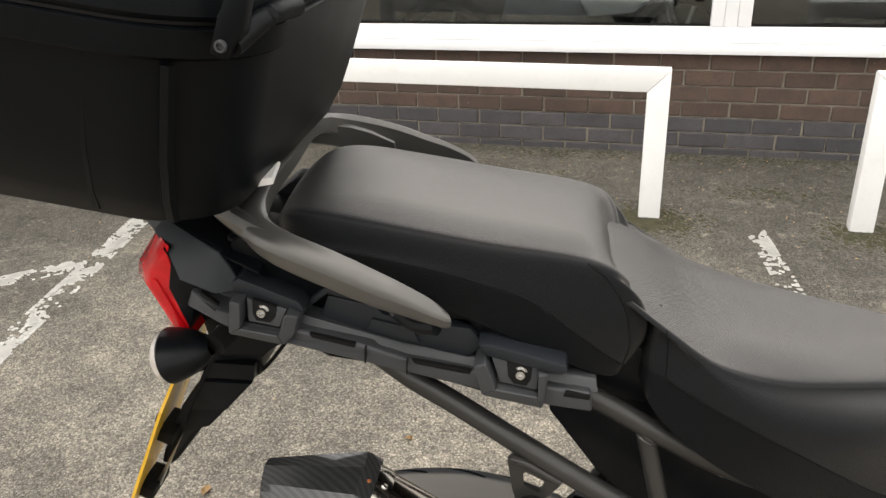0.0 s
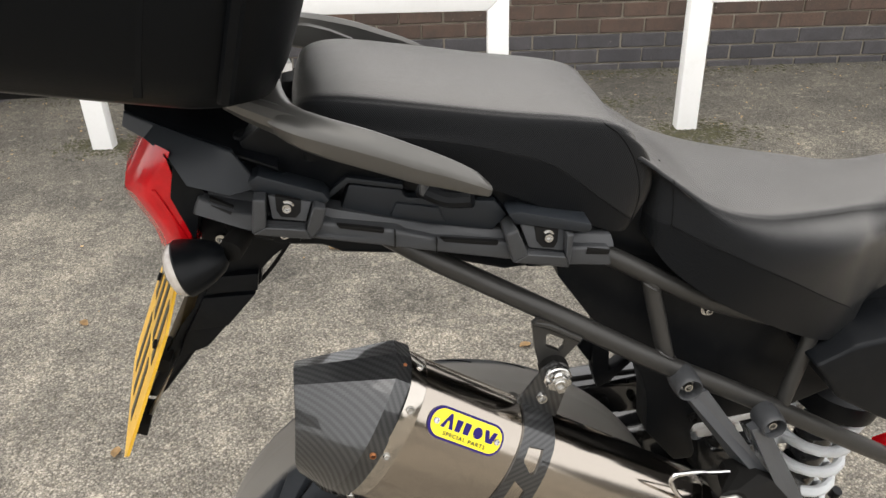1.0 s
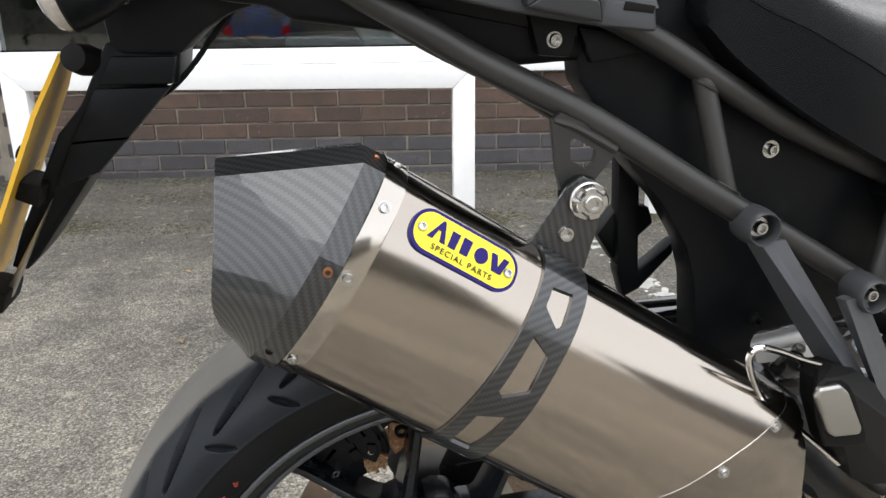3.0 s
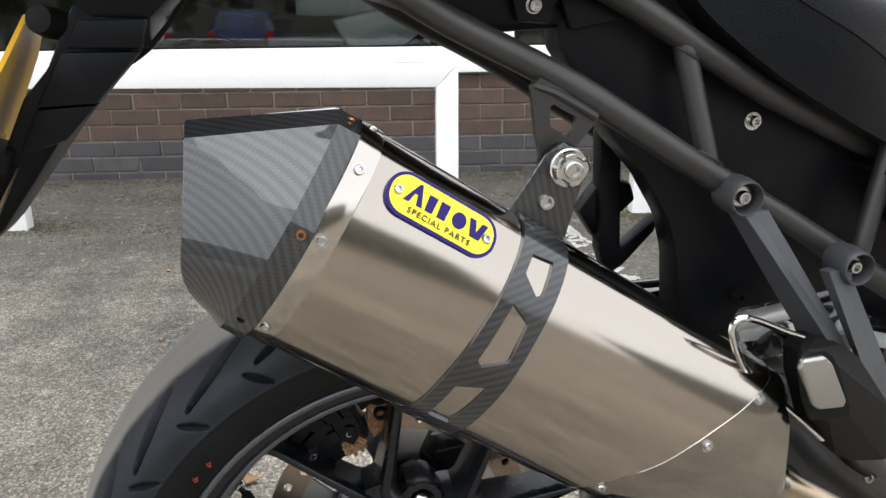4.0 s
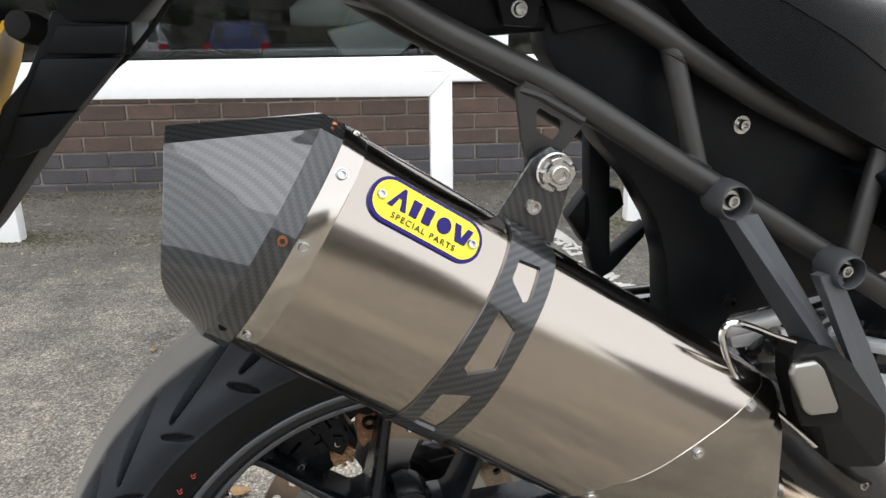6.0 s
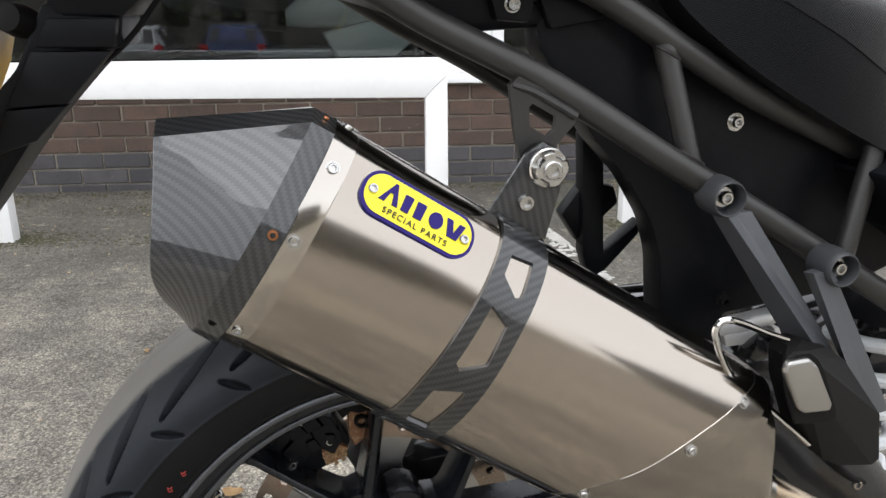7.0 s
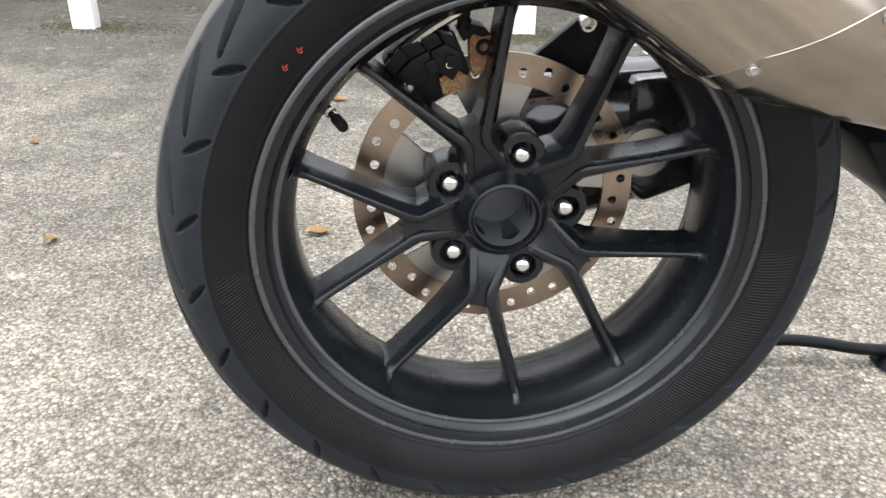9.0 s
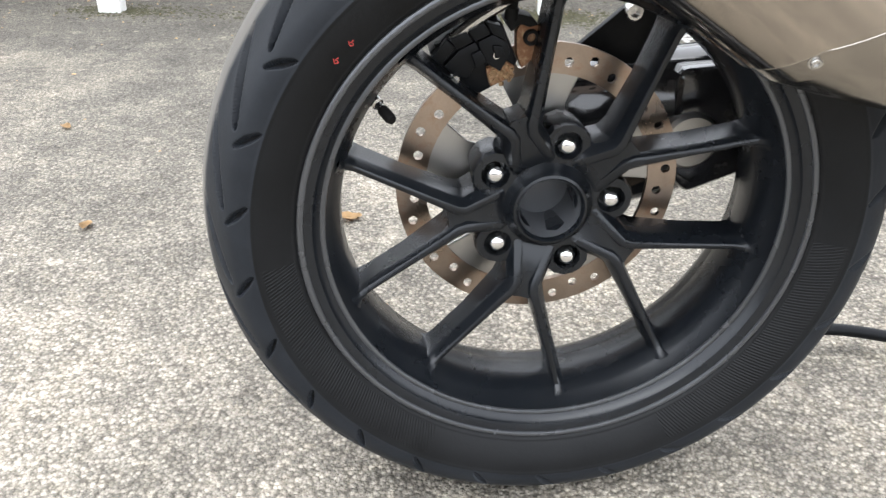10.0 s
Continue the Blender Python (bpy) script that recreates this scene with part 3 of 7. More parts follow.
make_ground()
WX0 = -1.96
wall_north = make_wall("wall_north", 6.2, Matrix.Translation((WX0, WALL_Y + 0.012, 0)), 0, "dark brown brick wall with blue-grey courses at its foot")
TURN_ANGLE = radians(45)
WEST_LEN = 1.8
west_dir = Vector((-math.cos(TURN_ANGLE), -math.sin(TURN_ANGLE), 0))
west_m = Matrix.Translation(Vector((WX0, WALL_Y + 0.012, 0)) + west_dir * WEST_LEN) @ Matrix.Rotation(TURN_ANGLE, 4, "Z")
wall_west = make_wall("wall_west", WEST_LEN, west_m, 0, "short angled return of the brown brick wall")

north_window = window_unit(WX0 + 0.02, WX0 + 6.2, 0.502, 1.36, "window_1", 0.0, mullions=((0.466, 0.645), (2.75, 2.93)))
north_window.location = (0, WALL_Y, 0)
west_window = window_unit(0.0, WEST_LEN - 0.03, 0.502, 1.36, "window_2", 0.0)
west_window.matrix_world = west_m @ Matrix.Translation((0, -0.012, 0))


def shell():
    """The rest of the building: added white header, roof and a dark showroom inside."""
    # unseen headers, white only so that the seat tops mirror something bright
    bm = bmesh.new()
    block(bm, (WX0, WALL_Y, 1.362), (WX0 + 6.2, WALL_Y + 0.22, 2.1), 0)
    tagged(part("wall_header", bm, M_UPVC), "unseen white header above the shop window, added to brighten the seat's reflection", "wall", kind="structure")
    bm = bmesh.new()
    block(bm, (0, -0.012, 1.362), (WEST_LEN, 0.2, 2.1), 0)
    h = tagged(part("wall_header", bm, M_UPVC), "unseen white header above the angled window, added to brighten reflections", "wall", kind="structure")
    h.matrix_world = west_m
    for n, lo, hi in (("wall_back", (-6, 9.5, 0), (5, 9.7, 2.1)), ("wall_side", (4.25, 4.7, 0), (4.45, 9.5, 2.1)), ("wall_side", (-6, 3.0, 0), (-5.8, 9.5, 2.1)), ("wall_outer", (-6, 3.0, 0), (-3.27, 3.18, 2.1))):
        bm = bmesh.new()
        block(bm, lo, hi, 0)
        tagged(part(n, bm, M_DARKWALL), "dark showroom wall", "wall", kind="structure")
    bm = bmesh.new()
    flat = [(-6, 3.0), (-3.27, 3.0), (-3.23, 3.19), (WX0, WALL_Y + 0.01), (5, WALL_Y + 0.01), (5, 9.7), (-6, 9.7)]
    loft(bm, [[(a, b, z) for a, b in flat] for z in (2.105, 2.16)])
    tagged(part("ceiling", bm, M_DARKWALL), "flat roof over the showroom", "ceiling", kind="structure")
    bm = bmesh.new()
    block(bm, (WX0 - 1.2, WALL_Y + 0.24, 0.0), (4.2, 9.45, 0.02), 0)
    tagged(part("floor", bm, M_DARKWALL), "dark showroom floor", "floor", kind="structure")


shell()


def barrier_hoop(x0, x1, y0, y1, z0, z1, label):
    """White square-section hoop: two posts and a mitred rail. Heights z0, z1 are the rail's top at either end."""
    root = empty("barrier_hoop", (x0, y0, 0))
    wd, dp, L = 0.086, 0.066, math.hypot(x1 - x0, y1 - y0)
    root.rotation_euler = (0, 0, math.atan2(y1 - y0, x1 - x0))
    g = 0.0008
    za, zb = z0, z1
    bm = bmesh.new()
    prism(bm, [(0, -0.1), (wd, -0.1), (wd, za - wd - g), (0, za - g)], -dp / 2, dp / 2, 0.004)
    part("post", bm, M_WHITE, root)
    bm = bmesh.new()
    prism(bm, [(L - wd, -0.1), (L, -0.1), (L, zb - g), (L - wd, zb - wd - g)], -dp / 2, dp / 2, 0.004)
    part("post", bm, M_WHITE, root)
    bm = bmesh.new()
    prism(bm, [(g, za), (wd + g, za - wd), (L - wd - g, zb - wd), (L - g, zb)], -dp / 2, dp / 2, 0.004)
    part("rail", bm, M_WHITE, root)
    return tagged(root, label, "barrier", "white hoop barriers")


barrier_hoop(-1.466, 0.303, 3.592, 3.632, 0.628, 0.608, "white-painted square hoop barrier with two posts, set in asphalt")
barrier_hoop(1.016, 3.0, 3.63, 3.66, 0.612, 0.60, "white-painted square hoop barrier further along the shop front")

worn_line(from_bike(0.92, 2.25), from_bike(0.945, 1.2), 0.080, 3, 0.44)
worn_line(from_bike(-1.64, 2.25), from_bike(-1.58, 0.9), 0.10, 5, 0.44)
worn_line(from_bike(-1.66, 1.80), from_bike(-2.9, 0.95), 0.10, 8, 0.44)


def leaf(x, y, size, turn, seed):
    rng = random.Random(seed)
    bm = bmesh.new()
    rings = []
    for i in range(9):
        t = i / 8
        hw = size * 0.32 * math.sin(math.pi * min(1, t * 0.96 + 0.03)) ** 0.8 * rng.uniform(0.85, 1.1) + 0.0006
        z = 0.004 + size * 0.10 * math.sin(t * 3.0 + seed)**2
        rings.append([(t * size, -hw, z + hw * 0.35), (t * size, -hw * 0.4, z), (t * size, hw * 0.4, z), (t * size, hw, z + hw * 0.35)])
    loft(bm, rings, False)
    bmesh.ops.solidify(bm, geom=bm.faces[:], thickness=0.0006)
    ob = part("fallen_leaf", bm, M_LEAF)
    ob.location = (x, y, 0)
    ob.rotation_euler = (0, 0, turn)
    return tagged(ob, "dry tan fallen leaf on the asphalt", "leaf", "fallen leaves")


for i, (u, v) in enumerate(((-0.238, 0.874), (-0.68, 0.624), (-0.189, 0.635), (-0.46, 1.35), (0.298, 0.871), (-0.62, -0.02), (-0.151, 0.33), (-0.9, 1.2), (0.62, 0.55), (-0.5, 1.9), (-0.28, 1.75), (-0.2, 1.5))):
    leaf(*from_bike(u, v), 0.022 + 0.012 * ((i * 7) % 3), i * 1.7, i)


def moss_patch(spots, seed):
    """Low clumps of moss along the foot of the wall and round the posts."""
    rng = random.Random(seed)
    bm = bmesh.new()
    for cx, cy, rx, ry, count in spots:
        for _ in range(count):
            x, y = rng.gauss(cx, rx), rng.gauss(cy, ry)
            if y > WALL_Y - 0.004:
                continue
            r = rng.uniform(0.003, 0.010)
            base = [bm.verts.new((x + math.cos(a + rng.random()) * r * rng.uniform(0.7, 1.3), y + math.sin(a) * r * rng.uniform(0.7, 1.3), 0.0002)) for a in (0, 1.25, 2.5, 3.75, 5.0)]
            tip = bm.verts.new((x, y, r * rng.uniform(0.2, 0.5)))
            for k in range(5):
                bm.faces.new((base[k], base[(k + 1) % 5], tip))
    ob = part("moss", bm, M_MOSS)
    return tagged(ob, "low olive moss on the asphalt by the posts and wall", "moss", kind="stuff")


moss_patch([(0.24, 3.57, 0.11, 0.07, 1500), (-1.38, 3.60, 0.11, 0.05, 700), (1.1, 3.56, 0.11, 0.07, 900), (-0.5, 3.55, 0.5, 0.06, 600), (-0.75, 4.05, 0.28, 0.05, 500), (0.75, 3.95, 0.14, 0.05, 260),
            (-0.6, 4.38, 0.9, 0.05, 1100), (1.0, 4.40, 0.6, 0.05, 700), (-1.8, 4.25, 0.2, 0.08, 200)], 4)


def debris(count, seed):
    """Tiny chips of leaf and grit blown towards the wall."""
    rng = random.Random(seed)
    bm = bmesh.new()
    for _ in range(count):
        x, y = rng.uniform(-2.2, 2.6), 4.42 - abs(rng.gauss(0, 0.75))
        if y < 1.5:
            continue
        r, a = rng.uniform(0.002, 0.007), rng.uniform(0, math.tau)
        c, s = math.cos(a), math.sin(a)
        low = [bm.verts.new((x + (c * p - s * q) * r, y + (s * p + c * q) * r, 0.0006)) for p, q in ((-1, -0.4), (0.2, -0.6), (1, 0.1), (0.1, 0.5), (-0.8, 0.4))]
        tip = bm.verts.new((x, y, 0.001 + r * rng.uniform(0.2, 0.6)))
        for k in range(5):
            bm.faces.new((low[k], low[(k + 1) % 5], tip))
    ob = part("debris", bm, M_LEAF)
    return tagged(ob, "scattered tan leaf crumbs and grit on asphalt", "debris", kind="stuff")


debris(520, 11)


# ---- behind the camera: cars mirrored in the glass, added buildings and hedge ----
M_RENDER = surface("grey_render", (0.15, 0.14, 0.125), 0.85, vary=0.25, big=0.6, fine=20, bump=0.2, depth=0.004)
M_ROOF = surface("slate", (0.07, 0.07, 0.075), 0.7, vary=0.3, big=1.0, fine=12, bump=0.3, depth=0.01)
M_HEDGE = surface("hedge_leaf", (0.045, 0.060, 0.022), 0.8, vary=0.5, big=6, fine=60, bump=0.3)


def added_building(x0, x1, y0, y1, base, h, label):
    root = empty("building", (0, 0, 0))
    bm = bmesh.new()
    block(bm, (x0, y0, base - 0.3), (x1, y1, h), 0)
    wl = part("wall", bm, M_RENDER, root)
    bm = bmesh.new()
    ym = (y0 + y1) / 2
    loft(bm, [[(x, y0 - 0.3, h), (x, y1 + 0.3, h), (x, ym, h + 1.2)] for x in (x0 - 0.3, x1 + 0.3)])
    part("roof", bm, M_ROOF, root)
    k = 0
    x = x0 + 1.2
    while x < x1 - 1.5:
        bm = bmesh.new()
        block(bm, (x, y1 - 0.05, base + 1.2), (x + 1.2, y1 + 0.04, base + 2.6), 0.01)
        wd = part("window", bm, M_GLOSS, wl)
        x += 2.8
    return tagged(root, label, "building")


def hedge(x0, x1, y, base, h, seed):
    rng = random.Random(seed)
    bm = bmesh.new()
    for _ in range(2600):
        x, z = rng.uniform(x0, x1), base + h * rng.random() ** 0.8
        yy = y + rng.gauss(0, 0.35)
        r = rng.uniform(0.08, 0.22)
        a = Vector((rng.uniform(-1, 1), rng.uniform(-1, 1), rng.uniform(-1, 1))).normalized() * r
        b = a.cross(Vector((rng.random(), rng.random(), rng.random() + 0.1))).normalized() * r * 0.6
        c = Vector((x, yy, z))
        bm.faces.new([bm.verts.new(c - a), bm.verts.new(c + b), bm.verts.new(c + a), bm.verts.new(c - b)])
    ob = part("hedge", bm, M_HEDGE)
    return tagged(ob, "unseen dense dark green hedge, added to block low sky", "hedge", kind="stuff")


# never in view: these cut off low sky and darken what the paint reflects
added_building(-26, 24, -44, -34, -1.2, 5.4, "unseen grey building added across the car park to block low sky")
hedge(-24, 22, -26, -1.2, 3.4, 3)
added_building(-34, -22, -20, 3, -1.0, 2.6, "unseen grey building added beside the car park to block low sky")
added_building(22, 32, -20, 5, -1.0, 2.6, "unseen grey outbuilding added beside the car park to block low sky")


def parked_car(x, y, base, paint, label):
    """Small hatchback, its tail towards the shop."""
    root = empty("car", (x, y, base))

    def section(yy, hw, low, belt, top, tw):
        return [(-hw, yy, low), (-hw * 1.02, yy, (low + belt) / 2), (-hw, yy, belt), (-tw, yy, top), (-tw * 0.5, yy, top + 0.03), (tw * 0.5, yy, top + 0.03), (tw, yy, top), (hw, yy, belt), (hw * 1.02, yy, (low + belt) / 2), (hw, yy, low)]
    bm = bmesh.new()
    loft(bm, [section(-3.75, 0.66, 0.30, 0.62, 0.66, 0.55), section(-3.45, 0.80, 0.22, 0.76, 0.80, 0.70), section(-2.55, 0.84, 0.20, 0.90, 0.96, 0.74), section(-1.75, 0.85, 0.20, 0.93, 1.40, 0.60), section(-0.9, 0.85, 0.20, 0.95, 1.47, 0.61),
              section(-0.30, 0.84, 0.22, 0.96, 1.41, 0.59), section(-0.04, 0.82, 0.24, 0.96, 1.05, 0.66), section(0.04, 0.80, 0.28, 0.84, 0.90, 0.66), section(0.09, 0.76, 0.32, 0.56, 0.60, 0.62)])
    part("body", bm, paint, root, sharp=30)
    bm = bmesh.new()
    loft(bm, [[(-0.60, -0.005, 1.03), (0.60, -0.005, 1.03), (0.53, -0.25, 1.37), (-0.53, -0.25, 1.37)], [(-0.60, -0.04, 1.03), (0.60, -0.04, 1.03), (0.53, -0.29, 1.37), (-0.53, -0.29, 1.37)]])
    part("rear_window", bm, M_GLOSS, root)
    for s in (-1, 1):
        for y0, y1, y2, y3 in ((-1.62, -0.98, -0.98, -2.35), (-0.90, -0.40, -0.22, -0.90)):
            bm = bmesh.new()
            loft(bm, [[(s * (0.846 + o), y3, 0.965), (s * (0.846 + o), y2, 0.975), (s * (0.628 + o), y1, 1.38), (s * (0.628 + o), y0, 1.38)] for o in (-0.02, 0.012)])
            part("side_window", bm, M_GLOSS, root)
        bm = bmesh.new()
        block(bm, (s * 0.72 - 0.10, -0.10, 0.72), (s * 0.72 + 0.10, 0.075, 0.98), 0.03, 3)
        part("tail_lamp", bm, M_RED, root)
        for yy in (-0.75, -3.05):
            bm = bmesh.new()
            lathe(bm, [(0.20, -0.09), (0.30, -0.09), (0.31, -0.05), (0.31, 0.06), (0.29, 0.09), (0.20, 0.09)], (s * 0.76, yy, 0.31), (s, 0, 0), 28, True)
            wh = part("wheel", bm, M_RUBBER, root)
            bm = bmesh.new()
            lathe(bm, [(0.20, 0.0), (0.205, 0.07), (0.17, 0.08), (0.05, 0.06), (0.0, 0.07)], (s * 0.76, yy, 0.31), (s, 0, 0), 28)
            part("rim", bm, M_CARRIER, wh)
    bm = bmesh.new()
    block(bm, (-0.80, -0.06, 0.26), (0.80, 0.13, 0.50), 0.04, 3)
    part("bumper", bm, paint, root)
    bm = bmesh.new()
    block(bm, (-0.26, 0.07, 0.62), (0.26, 0.095, 0.73), 0.004)
    part("number_plate", bm, M_PLATE, root)
    return tagged(root, label, "car", "parked cars")


M_BLUE_CAR = surface("blue_car_paint", (0.012, 0.035, 0.16), 0.18, metal=0.2, vary=0.1, bump=0.0, coat=1.0, coat_rough=0.03)
M_SILVER_CAR = surface("silver_car_paint", (0.42, 0.43, 0.44), 0.25, metal=0.7, vary=0.05, bump=0.0, coat=1.0, coat_rough=0.03)
parked_car(-3.72, -12.6, -0.98, M_BLUE_CAR, "dark blue hatchback parked across the car park")
parked_car(-6.35, -12.9, -1.0, M_SILVER_CAR, "silver hatchback parked across the car park")
M_FAIRING = surface("silver_fairing", (0.62, 0.62, 0.60), 0.25, vary=0.05, bump=0.0, coat=0.6)
M_RED_PAINT = surface("red_fairing", (0.50, 0.02, 0.015), 0.25, vary=0.1, bump=0.0, coat=0.6)


def display_bike(x, y, turn, paint, label):
    """Motorcycle on show behind the glass: wheels, forks, tank, fairing, seat."""
    root = empty("display_motorcycle", (x, y, 0.02), turn)
    for u in (0.0, 1.42):
        bm = bmesh.new()
        lathe(bm, [(0.225, -0.045), (0.27, -0.06), (0.305, -0.04), (0.315, 0.0), (0.305, 0.04), (0.27, 0.06), (0.225, 0.045)], (u, 0, 0.315), (0, 1, 0), 40, True)
        wh = part("wheel", bm, M_RUBBER, root)
        bm = bmesh.new()
        for k in range(5):
            a = k * math.tau / 5
            tube(bm, [(u, 0, 0.315), (u + 0.23 * math.cos(a), 0, 0.315 + 0.23 * math.sin(a))], 0.014, 8, 0)
        part("spokes", bm, M_CARRIER, wh)
    for s in (-1, 1):
        bm = bmesh.new()
        tube(bm, [(1.42, s * 0.09, 0.315), (1.20, s * 0.09, 0.86)], 0.024, 14, 0)
        part("fork_leg", bm, M_ZINC, root)
        bm = bmesh.new()
        tube(bm, [(1.16, s * 0.06, 0.95), (1.10, s * 0.22, 1.02), (1.02, s * 0.36, 1.00)], 0.013, 10)
        part("handlebar", bm, M_RUBBER, root)
    bm = bmesh.new()
    loft(bm, [[(u, hv * math.cos(a), w + hw * math.sin(a)) for a in [k * math.tau / 16 for k in range(16)]] for u, w, hv, hw in ((0.55, 0.78, 0.05, 0.05), (0.66, 0.82, 0.12, 0.10), (0.85, 0.85, 0.16, 0.13), (1.02, 0.84, 0.14, 0.12), (1.12, 0.80, 0.07, 0.06))])
    part("tank", bm, paint, root)
    bm = bmesh.new()
    loft(bm, [[(u, hv * math.cos(a), w + hw * math.sin(a)) for a in [k * math.tau / 16 for k in range(16)]] for u, w, hv, hw in ((-0.12, 0.86, 0.04, 0.03), (0.05, 0.84, 0.10, 0.06), (0.30, 0.78, 0.13, 0.06), (0.55, 0.76, 0.10, 0.06))])
    part("seat", bm, M_RUBBER, root)
    bm = bmesh.new()
    prism(bm, [(0.75, 0.70), (1.10, 0.78), (1.42, 0.86), (1.36, 0.70), (1.12, 0.52), (0.86, 0.50)], -0.19, 0.19, 0.03, 3)
    part("fairing", bm, paint, root)
    bm = bmesh.new()
    prism(bm, [(0.38, 0.62), (0.82, 0.62), (0.90, 0.40), (0.78, 0.24), (0.46, 0.24), (0.34, 0.42)], -0.15, 0.15, 0.03, 2)
    part("engine", bm, M_CASTING, root)
    bm = bmesh.new()
    prism(bm, [(-0.02, 0.345), (0.42, 0.44), (0.44, 0.37), (0.0, 0.28)], -0.10, -0.06, 0.01)
    part("swingarm", bm, M_CARRIER, root)
    return tagged(root, label, "motorcycle", "motorcycles on show")


display_bike(-1.05, 5.35, 8, M_FAIRING, "silver motorcycle on show behind the shop window")
display_bike(1.75, 5.6, 6, M_RED_PAINT, "red motorcycle on show behind the shop window")


# ---- the motorcycle ----
# local axes: x forward, y to its left (away from the shop-side camera), z up; the rear axle stands over the origin
bike = empty("motorcycle", BIKE_O, BIKE_TURN)
tagged(bike, "black adventure motorcycle parked with a titanium and carbon silencer", "motorcycle")
AXLE = 0.318


def tyre_mesh():
    """Road tyre with slanting grooves cut into both shoulders."""
    prof = [(-0.058, 0.219), (-0.066, 0.228), (-0.075, 0.240), (-0.082, 0.255), (-0.085, 0.270), (-0.083, 0.283), (-0.0765, 0.292), (-0.066, 0.300),
            (-0.050, 0.3085), (-0.027, 0.3155), (0.0, 0.318)]
    half = catmull([(a, b, 0) for a, b in prof], 5)
    full = [(q.x, q.y) for q in half] + [(-q.x, q.y) for q in reversed(half[:-1])]
    arc = [0.0]
    for a, b in zip(full, full[1:]):
        arc.append(arc[-1] + math.hypot(b[0] - a[0], b[1] - a[1]))
    mid = arc[len(full) // 2]
    # even spacing across
    n_across, n_round = 250, 1760
    dist = np.linspace(0, arc[-1], n_across)
    vx = np.interp(dist, arc, [q[0] for q in full])
    rr = np.interp(dist, arc, [q[1] for q in full])
    lat = dist - mid
    th = np.arange(n_round) / n_round * math.tau
    TH, LAT = np.meshgrid(th, lat, indexing="ij")
    depth = np.zeros_like(TH)
    pitch = math.tau / 26

    def cut(lat0, th0, lat1, th1, wide, deep, bow=0.0, peak=0.5):
        """One pointed groove per pitch along a line in (across, round) space, widest at its peak."""
        out = np.zeros_like(TH)
        ph = np.mod(TH, pitch)
        for wrap in (-1, 0, 1, 2):
            x, y = LAT, (ph - wrap * pitch) * 0.305
            ax, ay, bx, by = lat0, th0 * 0.305, lat1, th1 * 0.305
            dx, dy = bx - ax, by - ay
            t = np.clip(((x - ax) * dx + (y - ay) * dy) / (dx * dx + dy * dy), 0, 1)
            d = np.hypot(x - ax - t * dx, y - ay - t * dy)
            wd = wide / 2 * np.minimum(t / peak, (1 - t) / (1 - peak)) ** 0.35
            side_d = ((x - ax) * dy - (y - ay) * dx) / math.hypot(dx, dy) + bow * 4 * t * (1 - t)
            d = np.where((t > 0) & (t < 1), np.abs(side_d), 1.0)
            out = np.maximum(out, np.clip((wd - d) / 0.0016, 0, 1))
        return out * deep
    for side, ph in ((-1, 0.0), (1, 0.5)):
        o = ph * pitch + 0.006
        depth = np.maximum(depth, cut(side * 0.0460, 0.262 + o, side * 0.0840, 0.004 + o, 0.0115, 0.0075, side * 0.003, 0.55))
        depth = np.maximum(depth, cut(side * 0.1060, 0.030 + o, side * 0.0870, -0.040 + o, 0.0075, 0.0050, 0.0, 0.45))
    # moulding rings on the sidewall
    ring = 0.0009 * (np.exp(-((np.abs(LAT) - 0.1095) / 0.0012) ** 2) + np.exp(-((np.abs(LAT) - 0.146) / 0.0010) ** 2))
    R = rr[None, :] - depth * np.where(np.abs(LAT) < 0.08, 1.0, 0.6) + ring * 0.4
    V = vx[None, :] + np.sign(vx)[None, :] * ring - np.sign(vx)[None, :] * depth * np.clip((np.abs(LAT) - 0.06) / 0.03, 0, 1) * 0.8
    X, Z = R * np.sin(TH), R * np.cos(TH)
    co = np.stack([X, np.broadcast_to(V, X.shape), Z + AXLE], -1).reshape(-1, 3)
    i, j = np.meshgrid(np.arange(n_round), np.arange(n_across - 1), indexing="ij")
    i2 = (i + 1) % n_round
    faces = np.stack([i * n_across + j, i2 * n_across + j, i2 * n_across + j + 1, i * n_across + j + 1], -1).reshape(-1, 4)
    me = bpy.data.meshes.new("tyre")
    me.from_pydata(co.tolist(), [], faces.tolist())
    uv = me.uv_layers.new(name="UVMap")
    uvs = np.stack([np.stack([(i + a) * (math.tau * 0.3 / n_round), lat[j + b]], -1) for a, b in ((0, 0), (1, 0), (1, 1), (0, 1))], 2).reshape(-1, 2)
    uv.data.foreach_set("uv", uvs.ravel())
    dd = depth.reshape(-1)[faces]
    me.polygons.foreach_set("use_smooth", (dd.max(1) - dd.min(1) < 0.001).tolist())
    me.materials.append(M_TYRE)
    me.materials.append(M_GROOVE)
    # only the deep groove floors take the shade-coloured rubber
    me.polygons.foreach_set("material_index", (dd.min(1) > 0.0040).astype(int).tolist())
    return me


